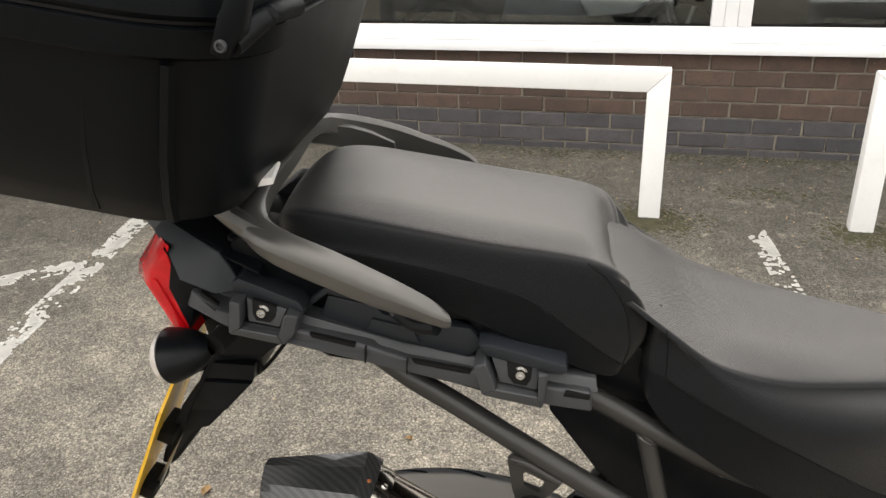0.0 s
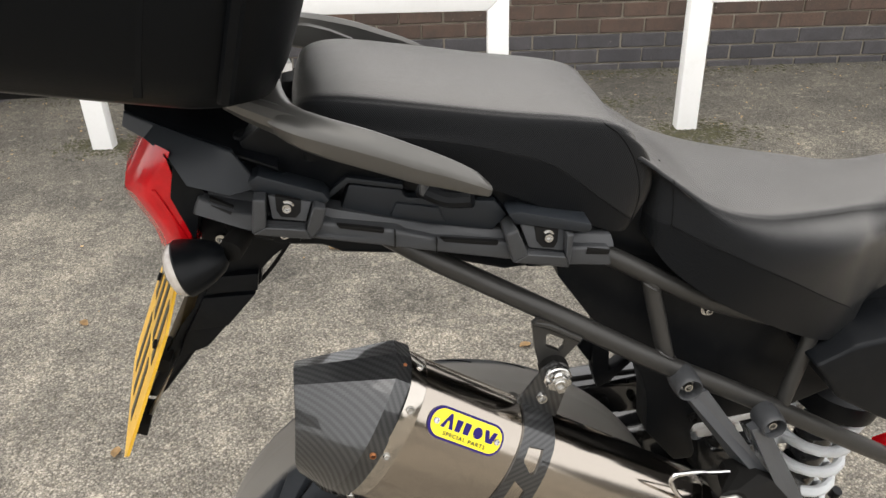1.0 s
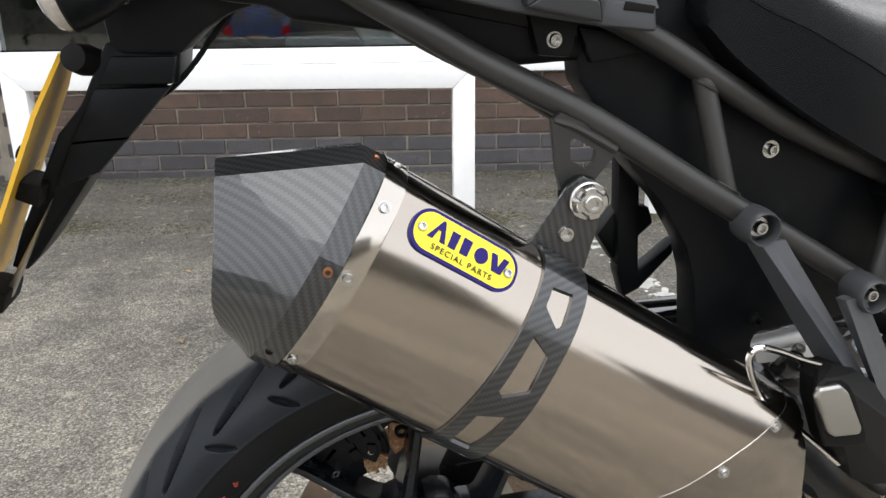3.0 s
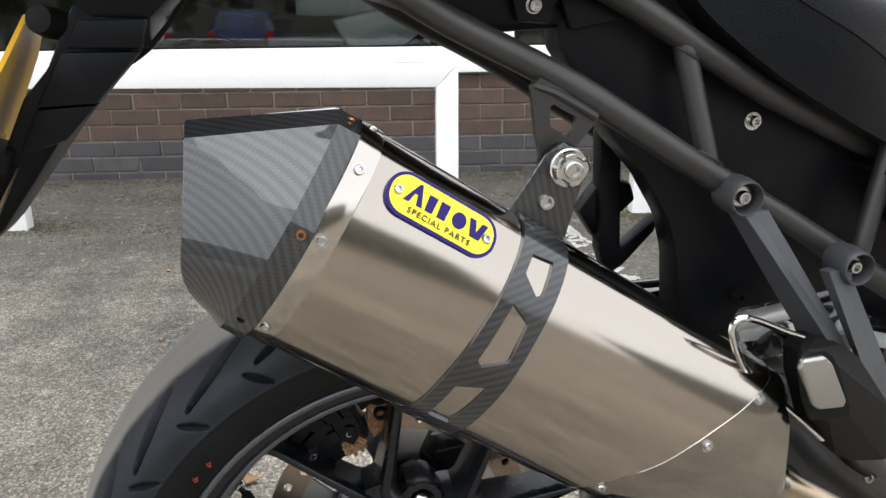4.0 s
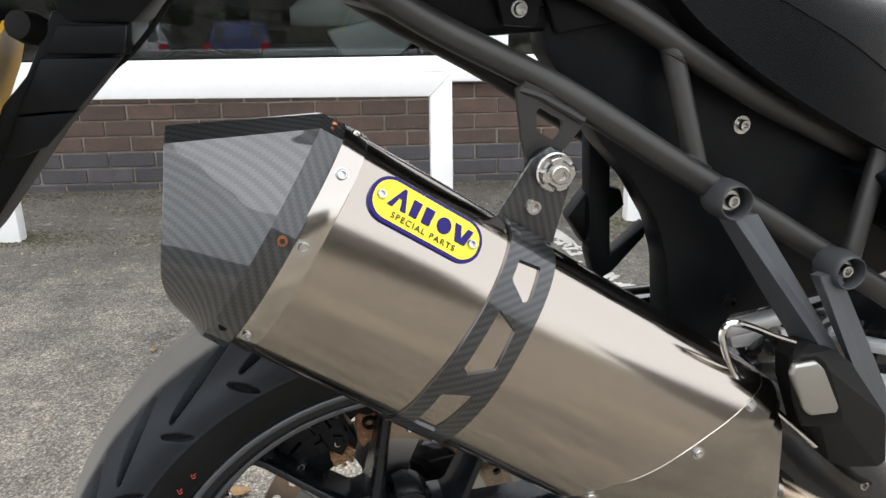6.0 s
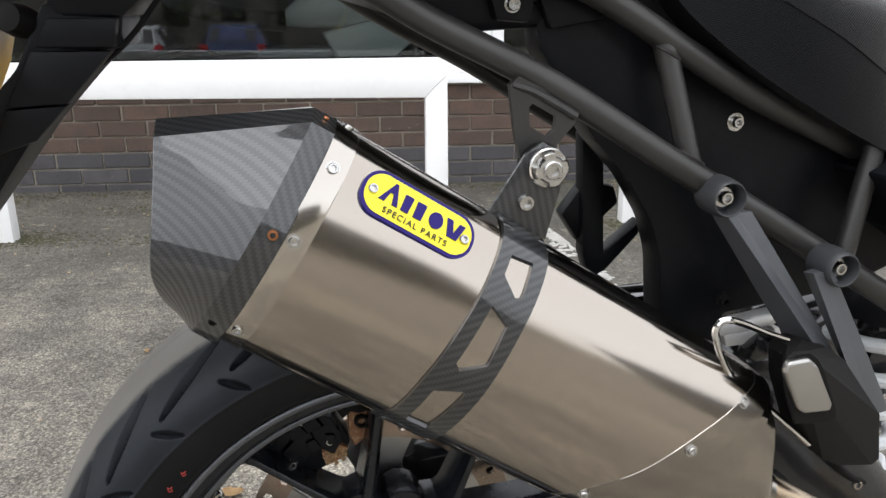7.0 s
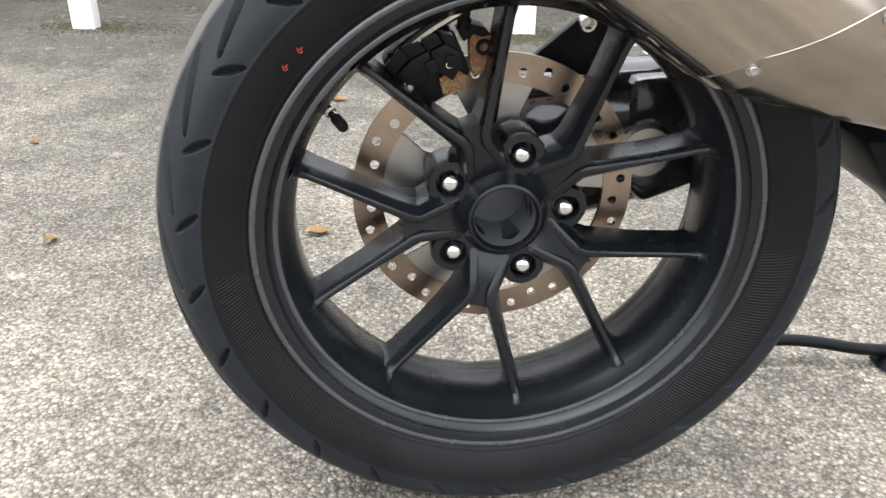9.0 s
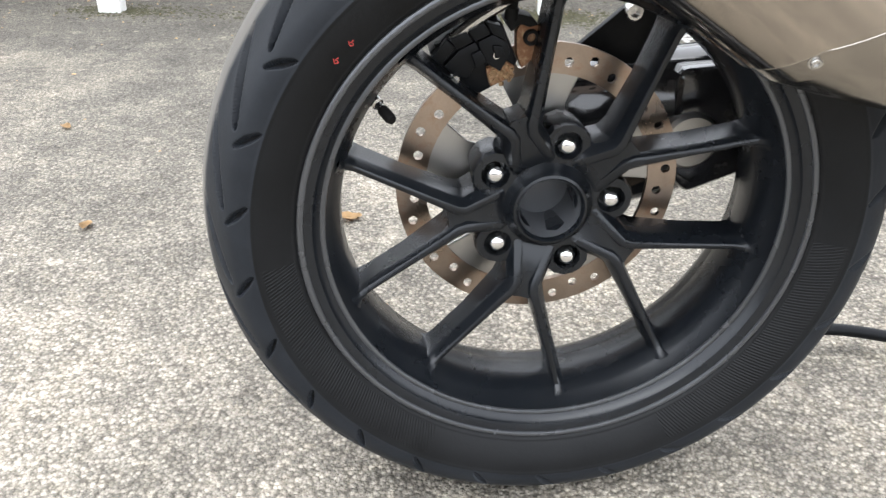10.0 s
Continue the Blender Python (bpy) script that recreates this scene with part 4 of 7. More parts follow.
def make_wheel():
    bm = bmesh.new()
    near = [(0.2335, 0.0690), (0.2345, 0.0655), (0.2335, 0.062), (0.228, 0.0585), (0.222, 0.058)]
    lathe(bm, [(0.215, -0.058), (0.228, -0.0585), (0.2345, -0.0655), (0.2335, -0.069), (0.2265, -0.069), (0.221, -0.064), (0.2165, -0.054), (0.2115, -0.046), (0.2035, -0.030), (0.196, -0.010), (0.1945, 0.010),
               (0.196, 0.028), (0.203, 0.040), (0.2085, 0.0515), (0.2105, 0.057), (0.216, 0.0605), (0.2185, 0.0655), (0.2265, 0.069), (0.2335, 0.069), (0.2345, 0.0655), (0.228, 0.0585), (0.2145, 0.057), (0.2025, 0.035), (0.2000, 0.0), (0.2025, -0.035)],
          (0, 0, AXLE), (0, -1, 0), 128, True)
    rim = part("rear_wheel", bm, M_WHEEL, bike, "satin black cast wheel with ten forked spokes")
    # thin rings on the rim's lips carry the painted highlight lines
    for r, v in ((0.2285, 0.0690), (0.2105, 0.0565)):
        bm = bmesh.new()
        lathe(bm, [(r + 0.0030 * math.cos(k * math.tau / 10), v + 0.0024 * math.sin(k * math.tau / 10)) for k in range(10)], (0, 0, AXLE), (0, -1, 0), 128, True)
        part("rim_lip", bm, M_LIP_GLINT, rim)
    ty = new("tyre", tyre_mesh())
    ty.parent = rim
    ty["label"] = "black road tyre with slanting grooves and dusty crown"
    # hub: a deep cup with a collar, five lobes between the arms
    bm = bmesh.new()
    lathe(bm, [(0.0, -0.035), (0.0295, -0.035), (0.0300, 0.018), (0.0325, 0.0225), (0.0350, 0.0215), (0.0380, 0.014), (0.050, 0.004), (0.058, -0.010), (0.060, -0.045), (0.0, -0.047)], (0, 0, AXLE), (0, -1, 0), 64)
    part("hub", bm, M_WHEEL, rim)
    bm = bmesh.new()
    lathe(bm, [(0.0, -0.0345), (0.0282, -0.0345), (0.0287, -0.030), (0.0287, 0.0170), (0.0296, 0.0185), (0.0301, 0.0178), (0.0299, -0.034)], (0, 0, AXLE), (0, -1, 0), 64)
    part("hub_bore", bm, M_CASTING, rim, "dull grey bore of the hub")
    bm = bmesh.new()
    lathe(bm, [(0.045, -0.048), (0.055, -0.05), (0.055, -0.075), (0.0, -0.078)], (0, 0, AXLE), (0, -1, 0), 40)
    part("hub_carrier", bm, M_PLASTIC, rim)
    for k in range(5):
        fi = radians(39.5 + 72 * k)
        er, et = Vector((math.cos(fi), 0, math.sin(fi))), Vector((-math.sin(fi), 0, math.cos(fi)))

        def at(r, t, v):
            return er * r + et * t + Vector((0, v, AXLE))
        # twin bars, joined by a valley, that part at the fork
        bm = bmesh.new()
        rings = []
        for r, hw, va, vb in ((0.036, 0.0195, -0.006, 0.030), (0.045, 0.0180, -0.0125, 0.040), (0.066, 0.0150, -0.0195, 0.034), (0.086, 0.0115, -0.0240, 0.026), (0.0960, 0.0080, -0.0235, 0.018)):
            rings.append([at(r, -hw, vb), at(r, -hw, va), at(r, -hw * 0.4, va + 0.0015), at(r, hw * 0.4, va + 0.0015), at(r, hw, va), at(r, hw, vb)])
        loft(bm, rings)
        part("spoke_arm", bm, M_WHEEL, rim, sharp=18)
        for side in (-1, 1):
            fr = fi + side * radians(20.5)
            tip = Vector((math.cos(fr), 0, math.sin(fr))) * 0.2035
            elbow = er * 0.0830 + et * side * 0.0100
            inner = er * 0.034 + et * side * 0.0205
            stations = [(inner, 0.0105, -0.006, 0.040), (inner.lerp(elbow, 0.3), 0.0095, -0.014, 0.038), (inner.lerp(elbow, 0.7), 0.0088, -0.0215, 0.034), (inner.lerp(elbow, 0.93), 0.0086, -0.0262, 0.028)]
            stations += [(elbow.lerp(tip, f), hw, va, vb) for f, hw, va, vb in ((0.04, 0.0088, -0.0275, 0.024), (0.12, 0.0080, -0.0280, 0.018), (0.5, 0.0066, -0.029, 0.012), (0.86, 0.0064, -0.030, 0.012), (0.935, 0.0070, -0.033, 0.014), (0.968, 0.0088, -0.0375, 0.018), (0.992, 0.0125, -0.043, 0.024))]
            bm = bmesh.new()
            rings = []
            for i, (c, hw, va, vb) in enumerate(stations):
                a, b = stations[max(i - 1, 0)][0], stations[min(i + 1, len(stations) - 1)][0]
                d = (b - a).normalized()
                w = Vector((d.z, 0, -d.x)) * (1 if side > 0 else -1)
                c = c + Vector((0, 0, AXLE))
                # w points to the fork's inside: a wide outer flank, a narrow ridge, a short inner flank
                rings.append([c + w * hw * x + Vector((0, y, 0)) for x, y in ((-1.05, vb), (-1.0, va + 0.0125), (-0.88, va + 0.0095), (-0.22, va + 0.0008), (0.02, va), (0.46, va + 0.0004), (0.66, va + 0.0014), (0.98, va + 0.0070), (1.0, va + 0.0095), (1.05, vb))])
            loft(bm, rings)
            part("spoke", bm, M_WHEEL, rim, sharp=30)
        # nut in a round pocket, sunk in a flat lobe between two arms
        fn = radians(3.5 + 72 * k)
        en, tn = Vector((math.cos(fn), 0, math.sin(fn))), Vector((-math.sin(fn), 0, math.cos(fn)))
        c = en * 0.061 + Vector((0, 0, AXLE))
        outer = [(0.030, -0.020), (0.046, -0.025), (0.060, -0.0235), (0.0735, -0.0175), (0.0800, -0.0085), (0.0815, 0.0), (0.0800, 0.0085), (0.0735, 0.0175), (0.060, 0.0235), (0.046, 0.025), (0.030, 0.020), (0.028, 0.0)]
        ground = [(q * a + tn * b) for q, a, b in ((en, a, b) for a, b in outer)]
        hole = []
        for a, b in outer:
            h = math.hypot(a - 0.061, b)
            hole.append(en * (0.061 + (a - 0.061) / h * 0.0138) + tn * (b / h * 0.0138))

        def level(pts, v, f=1.0):
            m = en * 0.058
            return [m + (q - m) * f + Vector((0, v, AXLE)) for q in pts]
        bm = bmesh.new()
        loft(bm, [level(ground, 0.034), level(ground, -0.0045, 1.06), level(ground, -0.0095, 0.98), [q + Vector((0, -0.0100, AXLE)) for q in hole], [q + Vector((0, 0.006, AXLE)) for q in hole]])
        part("nut_boss", bm, M_WHEEL, rim, sharp=24)
        bm = bmesh.new()
        lathe(bm, [(0.0118, -0.003), (0.0116, 0.001), (0.0098, 0.002), (0.0098, 0.005), (0.0092, 0.0085), (0.0076, 0.0115), (0.0048, 0.0138), (0.0, 0.0146)], c, (0, -1, 0), 20)
        part("wheel_nut", bm, M_CHROME, rim, "polished domed wheel nut")
    # valve
    bm = bmesh.new()
    e = Vector((-0.828, 0, 0.560))
    c = e * 0.197 + Vector((0, -0.012, AXLE))
    d = (-e * 0.55 + Vector((0, -0.83, 0))).normalized()
    lathe(bm, [(0.0055, 0.0), (0.0055, 0.012), (0.0036, 0.013), (0.0036, 0.020)], c, d, 12)
    v = part("valve_stem", bm, M_ZINC, rim)
    bm = bmesh.new()
    lathe(bm, [(0.0036, 0.020), (0.0050, 0.021), (0.0050, 0.034), (0.0038, 0.037), (0.0, 0.037)], c, d, 12)
    part("valve_cap", bm, M_RUBBER, rim)
    # crayon marks on the sidewall
    for (u, z), turn in (((-0.176, 0.492), 0.5), ((-0.188, 0.479), 1.2)):
        bm = bmesh.new()
        tube(bm, [(u - 0.002, -0.0852, z + 0.002), (u - 0.001, -0.0856, z - 0.0015), (u + 0.0015, -0.0854, z - 0.001), (u + 0.0005, -0.0854, z + 0.001), (u - 0.001, -0.0854, z + 0.0005), (u + 0.002, -0.0854, z + 0.0025)], 0.00045, 6, 3)
        part("chalk_mark", bm, M_REDMARK, rim, "small red crayon mark on the sidewall")
    return rim


def make_brake():
    """Drilled disc, carrier, calliper and toothed ring behind the wheel."""
    V = 0.044
    bm = bmesh.new()
    N, r0, r1 = 34, 0.113, 0.1425

    def ring_pt(r, a, v):
        return (r * math.cos(a), v, AXLE + r * math.sin(a))
    for k in range(N):
        a0, a1 = k * math.tau / N, (k + 1) * math.tau / N
        ac = (a0 + a1) / 2
        rc = 0.1245 if k % 2 else 0.131
        outer = [(r0, a0), (r0, ac), (r0, a1), ((r0 + r1) / 2, a1), (r1, a1), (r1, ac), (r1, a0), ((r0 + r1) / 2, a0)]
        hole = []
        for r, a in outer:
            x, y = (r - rc), (a - ac) * rc
            h = math.hypot(x, y)
            hole.append((rc + x / h * 0.0049, ac + y / h * 0.0049 / rc))
        for v in (V - 0.0025, V + 0.0025):
            o = [bm.verts.new(ring_pt(*q, v)) for q in outer]
            i = [bm.verts.new(ring_pt(*q, v)) for q in hole]
            for j in range(8):
                bm.faces.new((o[j], o[(j + 1) % 8], i[(j + 1) % 8], i[j]))
            if v < V:
                oa, ia = o, i
        for j in range(8):
            bm.faces.new((ia[j], ia[(j + 1) % 8], i[(j + 1) % 8], i[j]))
        for j in (0, 1, 4, 5):
            bm.faces.new((oa[j], oa[(j + 1) % 8], o[(j + 1) % 8], o[j]))
    bmesh.ops.remove_doubles(bm, verts=bm.verts[:], dist=1e-5)
    disc = part("brake_disc", bm, M_DISC, bike, "drilled brake disc with a rust-brown band")
    for k in range(5):
        bm = bmesh.new()
        a = radians(20 + 72 * k)
        poly = [(math.cos(a + t) * r, AXLE + math.sin(a + t) * r) for r, t in ((0.045, -0.62), (0.085, -0.30), (0.114, -0.34), (0.1145, -0.17), (0.1145, 0.0), (0.1145, 0.17), (0.114, 0.34), (0.085, 0.30), (0.045, 0.62), (0.045, 0.0))]
        prism(bm, poly, V - 0.001, V + 0.003, 0.001, 1)
        part("carrier_arm", bm, M_CARRIER, disc)
    bm = bmesh.new()
    for k in range(48):
        a = k * math.tau / 48
        m = Matrix.Translation((math.cos(a) * 0.052, 0.060, AXLE + math.sin(a) * 0.052)) @ Matrix.Rotation(-a, 4, "Y")
        block(bm, (-0.004, -0.002, -0.0018), (0.004, 0.002, 0.0018), 0, m=m)
    lathe(bm, [(0.042, -0.002), (0.049, -0.002), (0.049, 0.002), (0.042, 0.002)], (0, 0.060, AXLE), (0, -1, 0), 48, True)
    part("sensor_ring", bm, M_CARRIER, disc)
    # calliper: stepped body, pad covers, bracket with its pin, a crust of rust
    bm = bmesh.new()
    prism(bm, [(-0.112, 0.461), (-0.096, 0.478), (-0.063, 0.492), (-0.049, 0.488), (-0.033, 0.453), (-0.038, 0.439), (-0.066, 0.423), (-0.083, 0.430), (-0.096, 0.438)], 0.004, 0.036, 0.004)
    cal = part("brake_calliper", bm, M_PLASTIC, bike, "black brake calliper, dirty and rusting")
    pieces = [([(-0.110, 0.459), (-0.097, 0.4745), (-0.089, 0.468), (-0.102, 0.4515)], -0.004, "pad_cover"), ([(-0.095, 0.4755), (-0.081, 0.4825), (-0.0745, 0.4735), (-0.088, 0.4665)], -0.010, "pad_cover"),
              ([(-0.0795, 0.4830), (-0.066, 0.4895), (-0.060, 0.4800), (-0.073, 0.4740)], -0.012, "pad_cover"), ([(-0.0645, 0.4900), (-0.051, 0.4865), (-0.0455, 0.4735), (-0.0585, 0.4795)], -0.009, "pad_cover"),
              ([(-0.099, 0.4515), (-0.086, 0.4650), (-0.072, 0.4720), (-0.066, 0.4600), (-0.078, 0.4400), (-0.090, 0.4420)], -0.004, "piston_housing"), ([(-0.070, 0.4725), (-0.057, 0.4785), (-0.044, 0.4715), (-0.042, 0.4600), (-0.050, 0.4460), (-0.066, 0.4560)], -0.006, "piston_housing"),
              ([(-0.076, 0.4620), (-0.068, 0.4660), (-0.062, 0.4560), (-0.071, 0.4500)], -0.0085, "boss_pad"), ([(-0.058, 0.4700), (-0.049, 0.4690), (-0.047, 0.4600), (-0.055, 0.4580)], -0.0095, "boss_pad")]
    for poly, v0, nm in pieces:
        bm = bmesh.new()
        prism(bm, poly, v0, 0.03, 0.0016)
        part(nm, bm, M_PLASTIC, cal)
    for u, w in ((-0.103, 0.4665), (-0.087, 0.4790), (-0.071, 0.4865), (-0.056, 0.4885)):
        bm = bmesh.new()
        lathe(bm, [(0.0038, -0.010), (0.0038, 0.003), (0.0028, 0.004), (0.0, 0.004)], (u, 0.006, w), (-0.3, -0.2, 0.9), 12)
        part("lug", bm, M_PLASTIC, cal)
    for poly, v0, v1, mt, nm in (([(-0.062, 0.448), (-0.046, 0.455), (-0.036, 0.449), (-0.040, 0.440), (-0.058, 0.432)], -0.003, 0.02, M_RUST, "rusty_plate"),
                                 ([(-0.035, 0.478), (-0.031, 0.487), (-0.021, 0.488), (-0.013, 0.480), (-0.011, 0.470), (-0.014, 0.458), (-0.029, 0.445), (-0.034, 0.458)], 0.006, 0.020, M_RUST, "calliper_bracket"),
                                 ([(-0.046, 0.488), (-0.034, 0.494), (-0.022, 0.491), (-0.016, 0.484), (-0.024, 0.482), (-0.032, 0.485), (-0.040, 0.478)], 0.002, 0.03, M_RUBBER, "pin_boot")):
        bm = bmesh.new()
        prism(bm, poly, v0, v1, 0.0018)
        part(nm, bm, mt, cal)
    bm = bmesh.new()
    lathe(bm, [(0.0060, -0.008), (0.0060, 0.002), (0.0045, 0.003), (0.0045, 0.010), (0.0030, 0.012), (0.0, 0.012)], (-0.040, 0.004, 0.497), (0.1, -0.1, 1), 14)
    part("bleed_nipple", bm, M_RUBBER, cal)
    rng = random.Random(2)
    bm = bmesh.new()
    for _ in range(46):
        a, r = rng.uniform(0, math.tau), 0.0095 * math.sqrt(rng.random())
        c = Vector((-0.049 + r * math.cos(a) * 1.15, -0.003, 0.443 + r * math.sin(a)))
        bmesh.ops.create_icosphere(bm, subdivisions=1, radius=rng.uniform(0.0010, 0.0024), matrix=Matrix.Translation(c))
    part("corrosion", bm, M_CRUST, cal, "crusted tan rust")
    bolt("calliper_bolt", (-0.022, 0.007, 0.473), cal, 0.0072, material=M_RUBBER, washer=0.0085)
    bolt("calliper_bolt", (-0.054, -0.003, 0.461), cal, 0.0036, washer=0.0046)
    bolt("calliper_bolt", (-0.089, -0.003, 0.441), cal, 0.0034, washer=0.0044)
    bm = bmesh.new()
    tube(bm, [(-0.092, -0.002, 0.474), (-0.072, -0.004, 0.490), (-0.050, -0.002, 0.503), (-0.040, 0.004, 0.507)], 0.0055, 10)
    part("hose_union", bm, M_ZINC, cal)
    bm = bmesh.new()
    tube(bm, [(-0.042, 0.004, 0.507), (-0.01, 0.015, 0.520), (0.05, 0.04, 0.535), (0.14, 0.06, 0.56), (0.3, 0.07, 0.56)], 0.004, 10)
    part("brake_hose", bm, M_RUBBER, cal)


def make_swingarm():
    bm = bmesh.new()
    stations = [((0.02, 0.125, 0.318), 0.085, 0.03), ((0.10, 0.12, 0.345), 0.080, 0.045), ((0.19, 0.115, 0.362), 0.072, 0.05), ((0.30, 0.105, 0.40), 0.060, 0.05), ((0.41, 0.095, 0.45), 0.060, 0.05), ((0.56, 0.12, 0.47), 0.060, 0.04)]
    rings = []
    for (u, v, w), hh, hv in stations:
        rings.append([q for q in closed_curve([(u, v - hv, w + hh * 0.5), (u, v - hv * 0.5, w + hh), (u, v + hv * 0.5, w + hh), (u, v + hv, w + hh * 0.5), (u, v + hv, w - hh * 0.5), (u, v + hv * 0.5, w - hh), (u, v - hv * 0.5, w - hh), (u, v - hv, w - hh * 0.5)], 3)])
    loft(bm, rings)
    arm = part("swingarm", bm, M_GLOSS, bike, "gloss black single-sided swingarm")
    bm = bmesh.new()
    lathe(bm, [(0.0, 0.03), (0.026, 0.03), (0.030, 0.026), (0.030, -0.03)], (0.160, 0.085, 0.352), (0, -1, 0), 32)
    part("drive_plug", bm, M_CARRIER, arm, "round silver drain plug")
    bm = bmesh.new()
    prism(bm, [(0.140, 0.425), (0.20, 0.43), (0.235, 0.385), (0.232, 0.315), (0.165, 0.290), (0.145, 0.31)], 0.062, 0.11, 0.012, 3)
    part("final_drive", bm, M_GLOSS, arm, "black shaft-drive housing")
    # flat black brace above the hub
    bm = bmesh.new()
    prism(bm, [(0.025, 0.432), (0.090, 0.486), (0.16, 0.57), (0.185, 0.56), (0.125, 0.455), (0.100, 0.425)], 0.085, 0.095, 0.002)
    br = part("mudguard_brace", bm, M_PLASTIC, bike, "flat black mudguard brace")
    bolt("brace_bolt", (0.093, 0.083, 0.478), br, 0.009)
    # wide glossy plate and low edge by the shock
    bm = bmesh.new()
    prism(bm, [(0.170, 0.548), (0.316, 0.554), (0.40, 0.566), (0.43, 0.53), (0.42, 0.49), (0.262, 0.492), (0.18, 0.50)], 0.06, 0.11, 0.008, 3)
    cg = part("inner_mudguard", bm, M_GLOSS, bike, "gloss black inner mudguard")
    bolt("guard_bolt", (0.235, 0.058, 0.522), cg, 0.006, material=M_RUBBER)
    bolt("guard_bolt", (0.275, 0.058, 0.526), cg, 0.006, material=M_RUBBER)
    bm = bmesh.new()
    prism(bm, [(0.315, 0.40), (0.41, 0.40), (0.47, 0.36), (0.50, 0.26), (0.47, 0.255), (0.425, 0.300), (0.355, 0.345)], -0.06, 0.06, 0.01)
    part("belly_panel", bm, M_PLASTIC, bike)
    # stand lying along the ground
    bm = bmesh.new()
    tube(bm, [(0.20, 0.17, 0.040), (0.34, 0.17, 0.036), (0.46, 0.17, 0.030), (0.56, 0.15, 0.022), (0.62, 0.13, 0.05), (0.66, 0.08, 0.25)], 0.0085, 12)
    st = part("stand", bm, M_PLASTIC, bike, "black tubular stand resting on the asphalt")
    bm = bmesh.new()
    prism(bm, [(0.56, 0.004), (0.62, 0.004), (0.615, 0.022), (0.575, 0.022)], 0.12, 0.16, 0.004)
    part("stand_foot", bm, M_PLASTIC, st)


CAN = radians(32.7)
AX, NX = Vector((math.cos(CAN), 0, -math.sin(CAN))), Vector((math.sin(CAN), 0, math.cos(CAN)))
CAN_N, CAN_V = 0.549, -0.150
CAN_SECTION = [(0.086, -0.138), (0.083, -0.160), (0.073, -0.178), (0.048, -0.193), (0.012, -0.2005), (-0.020, -0.2005), (-0.052, -0.190), (-0.073, -0.174), (-0.083, -0.156), (-0.086, -0.136),
               (-0.080, -0.116), (-0.062, -0.104), (-0.02, -0.098), (0.03, -0.098), (0.064, -0.104), (0.081, -0.118)]
CAN_RING = [(q.x, q.y) for q in closed_curve([(a, b, 0) for a, b in CAN_SECTION], 5)]


def can_point(s, dn, v):
    """Silencer coordinates to the motorcycle's; its axis runs outwards a little towards the front."""
    return AX * s + NX * (CAN_N + dn) + Vector((0, v - 0.022 * (s + 0.45), 0))


def can_ring(s_of, grow=0.0):
    out = []
    for dn, v in CAN_RING:
        h = math.hypot(dn, v - CAN_V)
        out.append(can_point(s_of(dn) if callable(s_of) else s_of, dn + dn / h * grow, v + (v - CAN_V) / h * grow))
    return out


def can_surface(s, dn, grow=0.0):
    """Point on the outer flank."""
    near = sorted([(d, v) for d, v in CAN_RING if v < -0.14])
    v = float(np.interp(dn, [d for d, _ in near], [q for _, q in near]))
    return can_point(s, dn, v - grow)


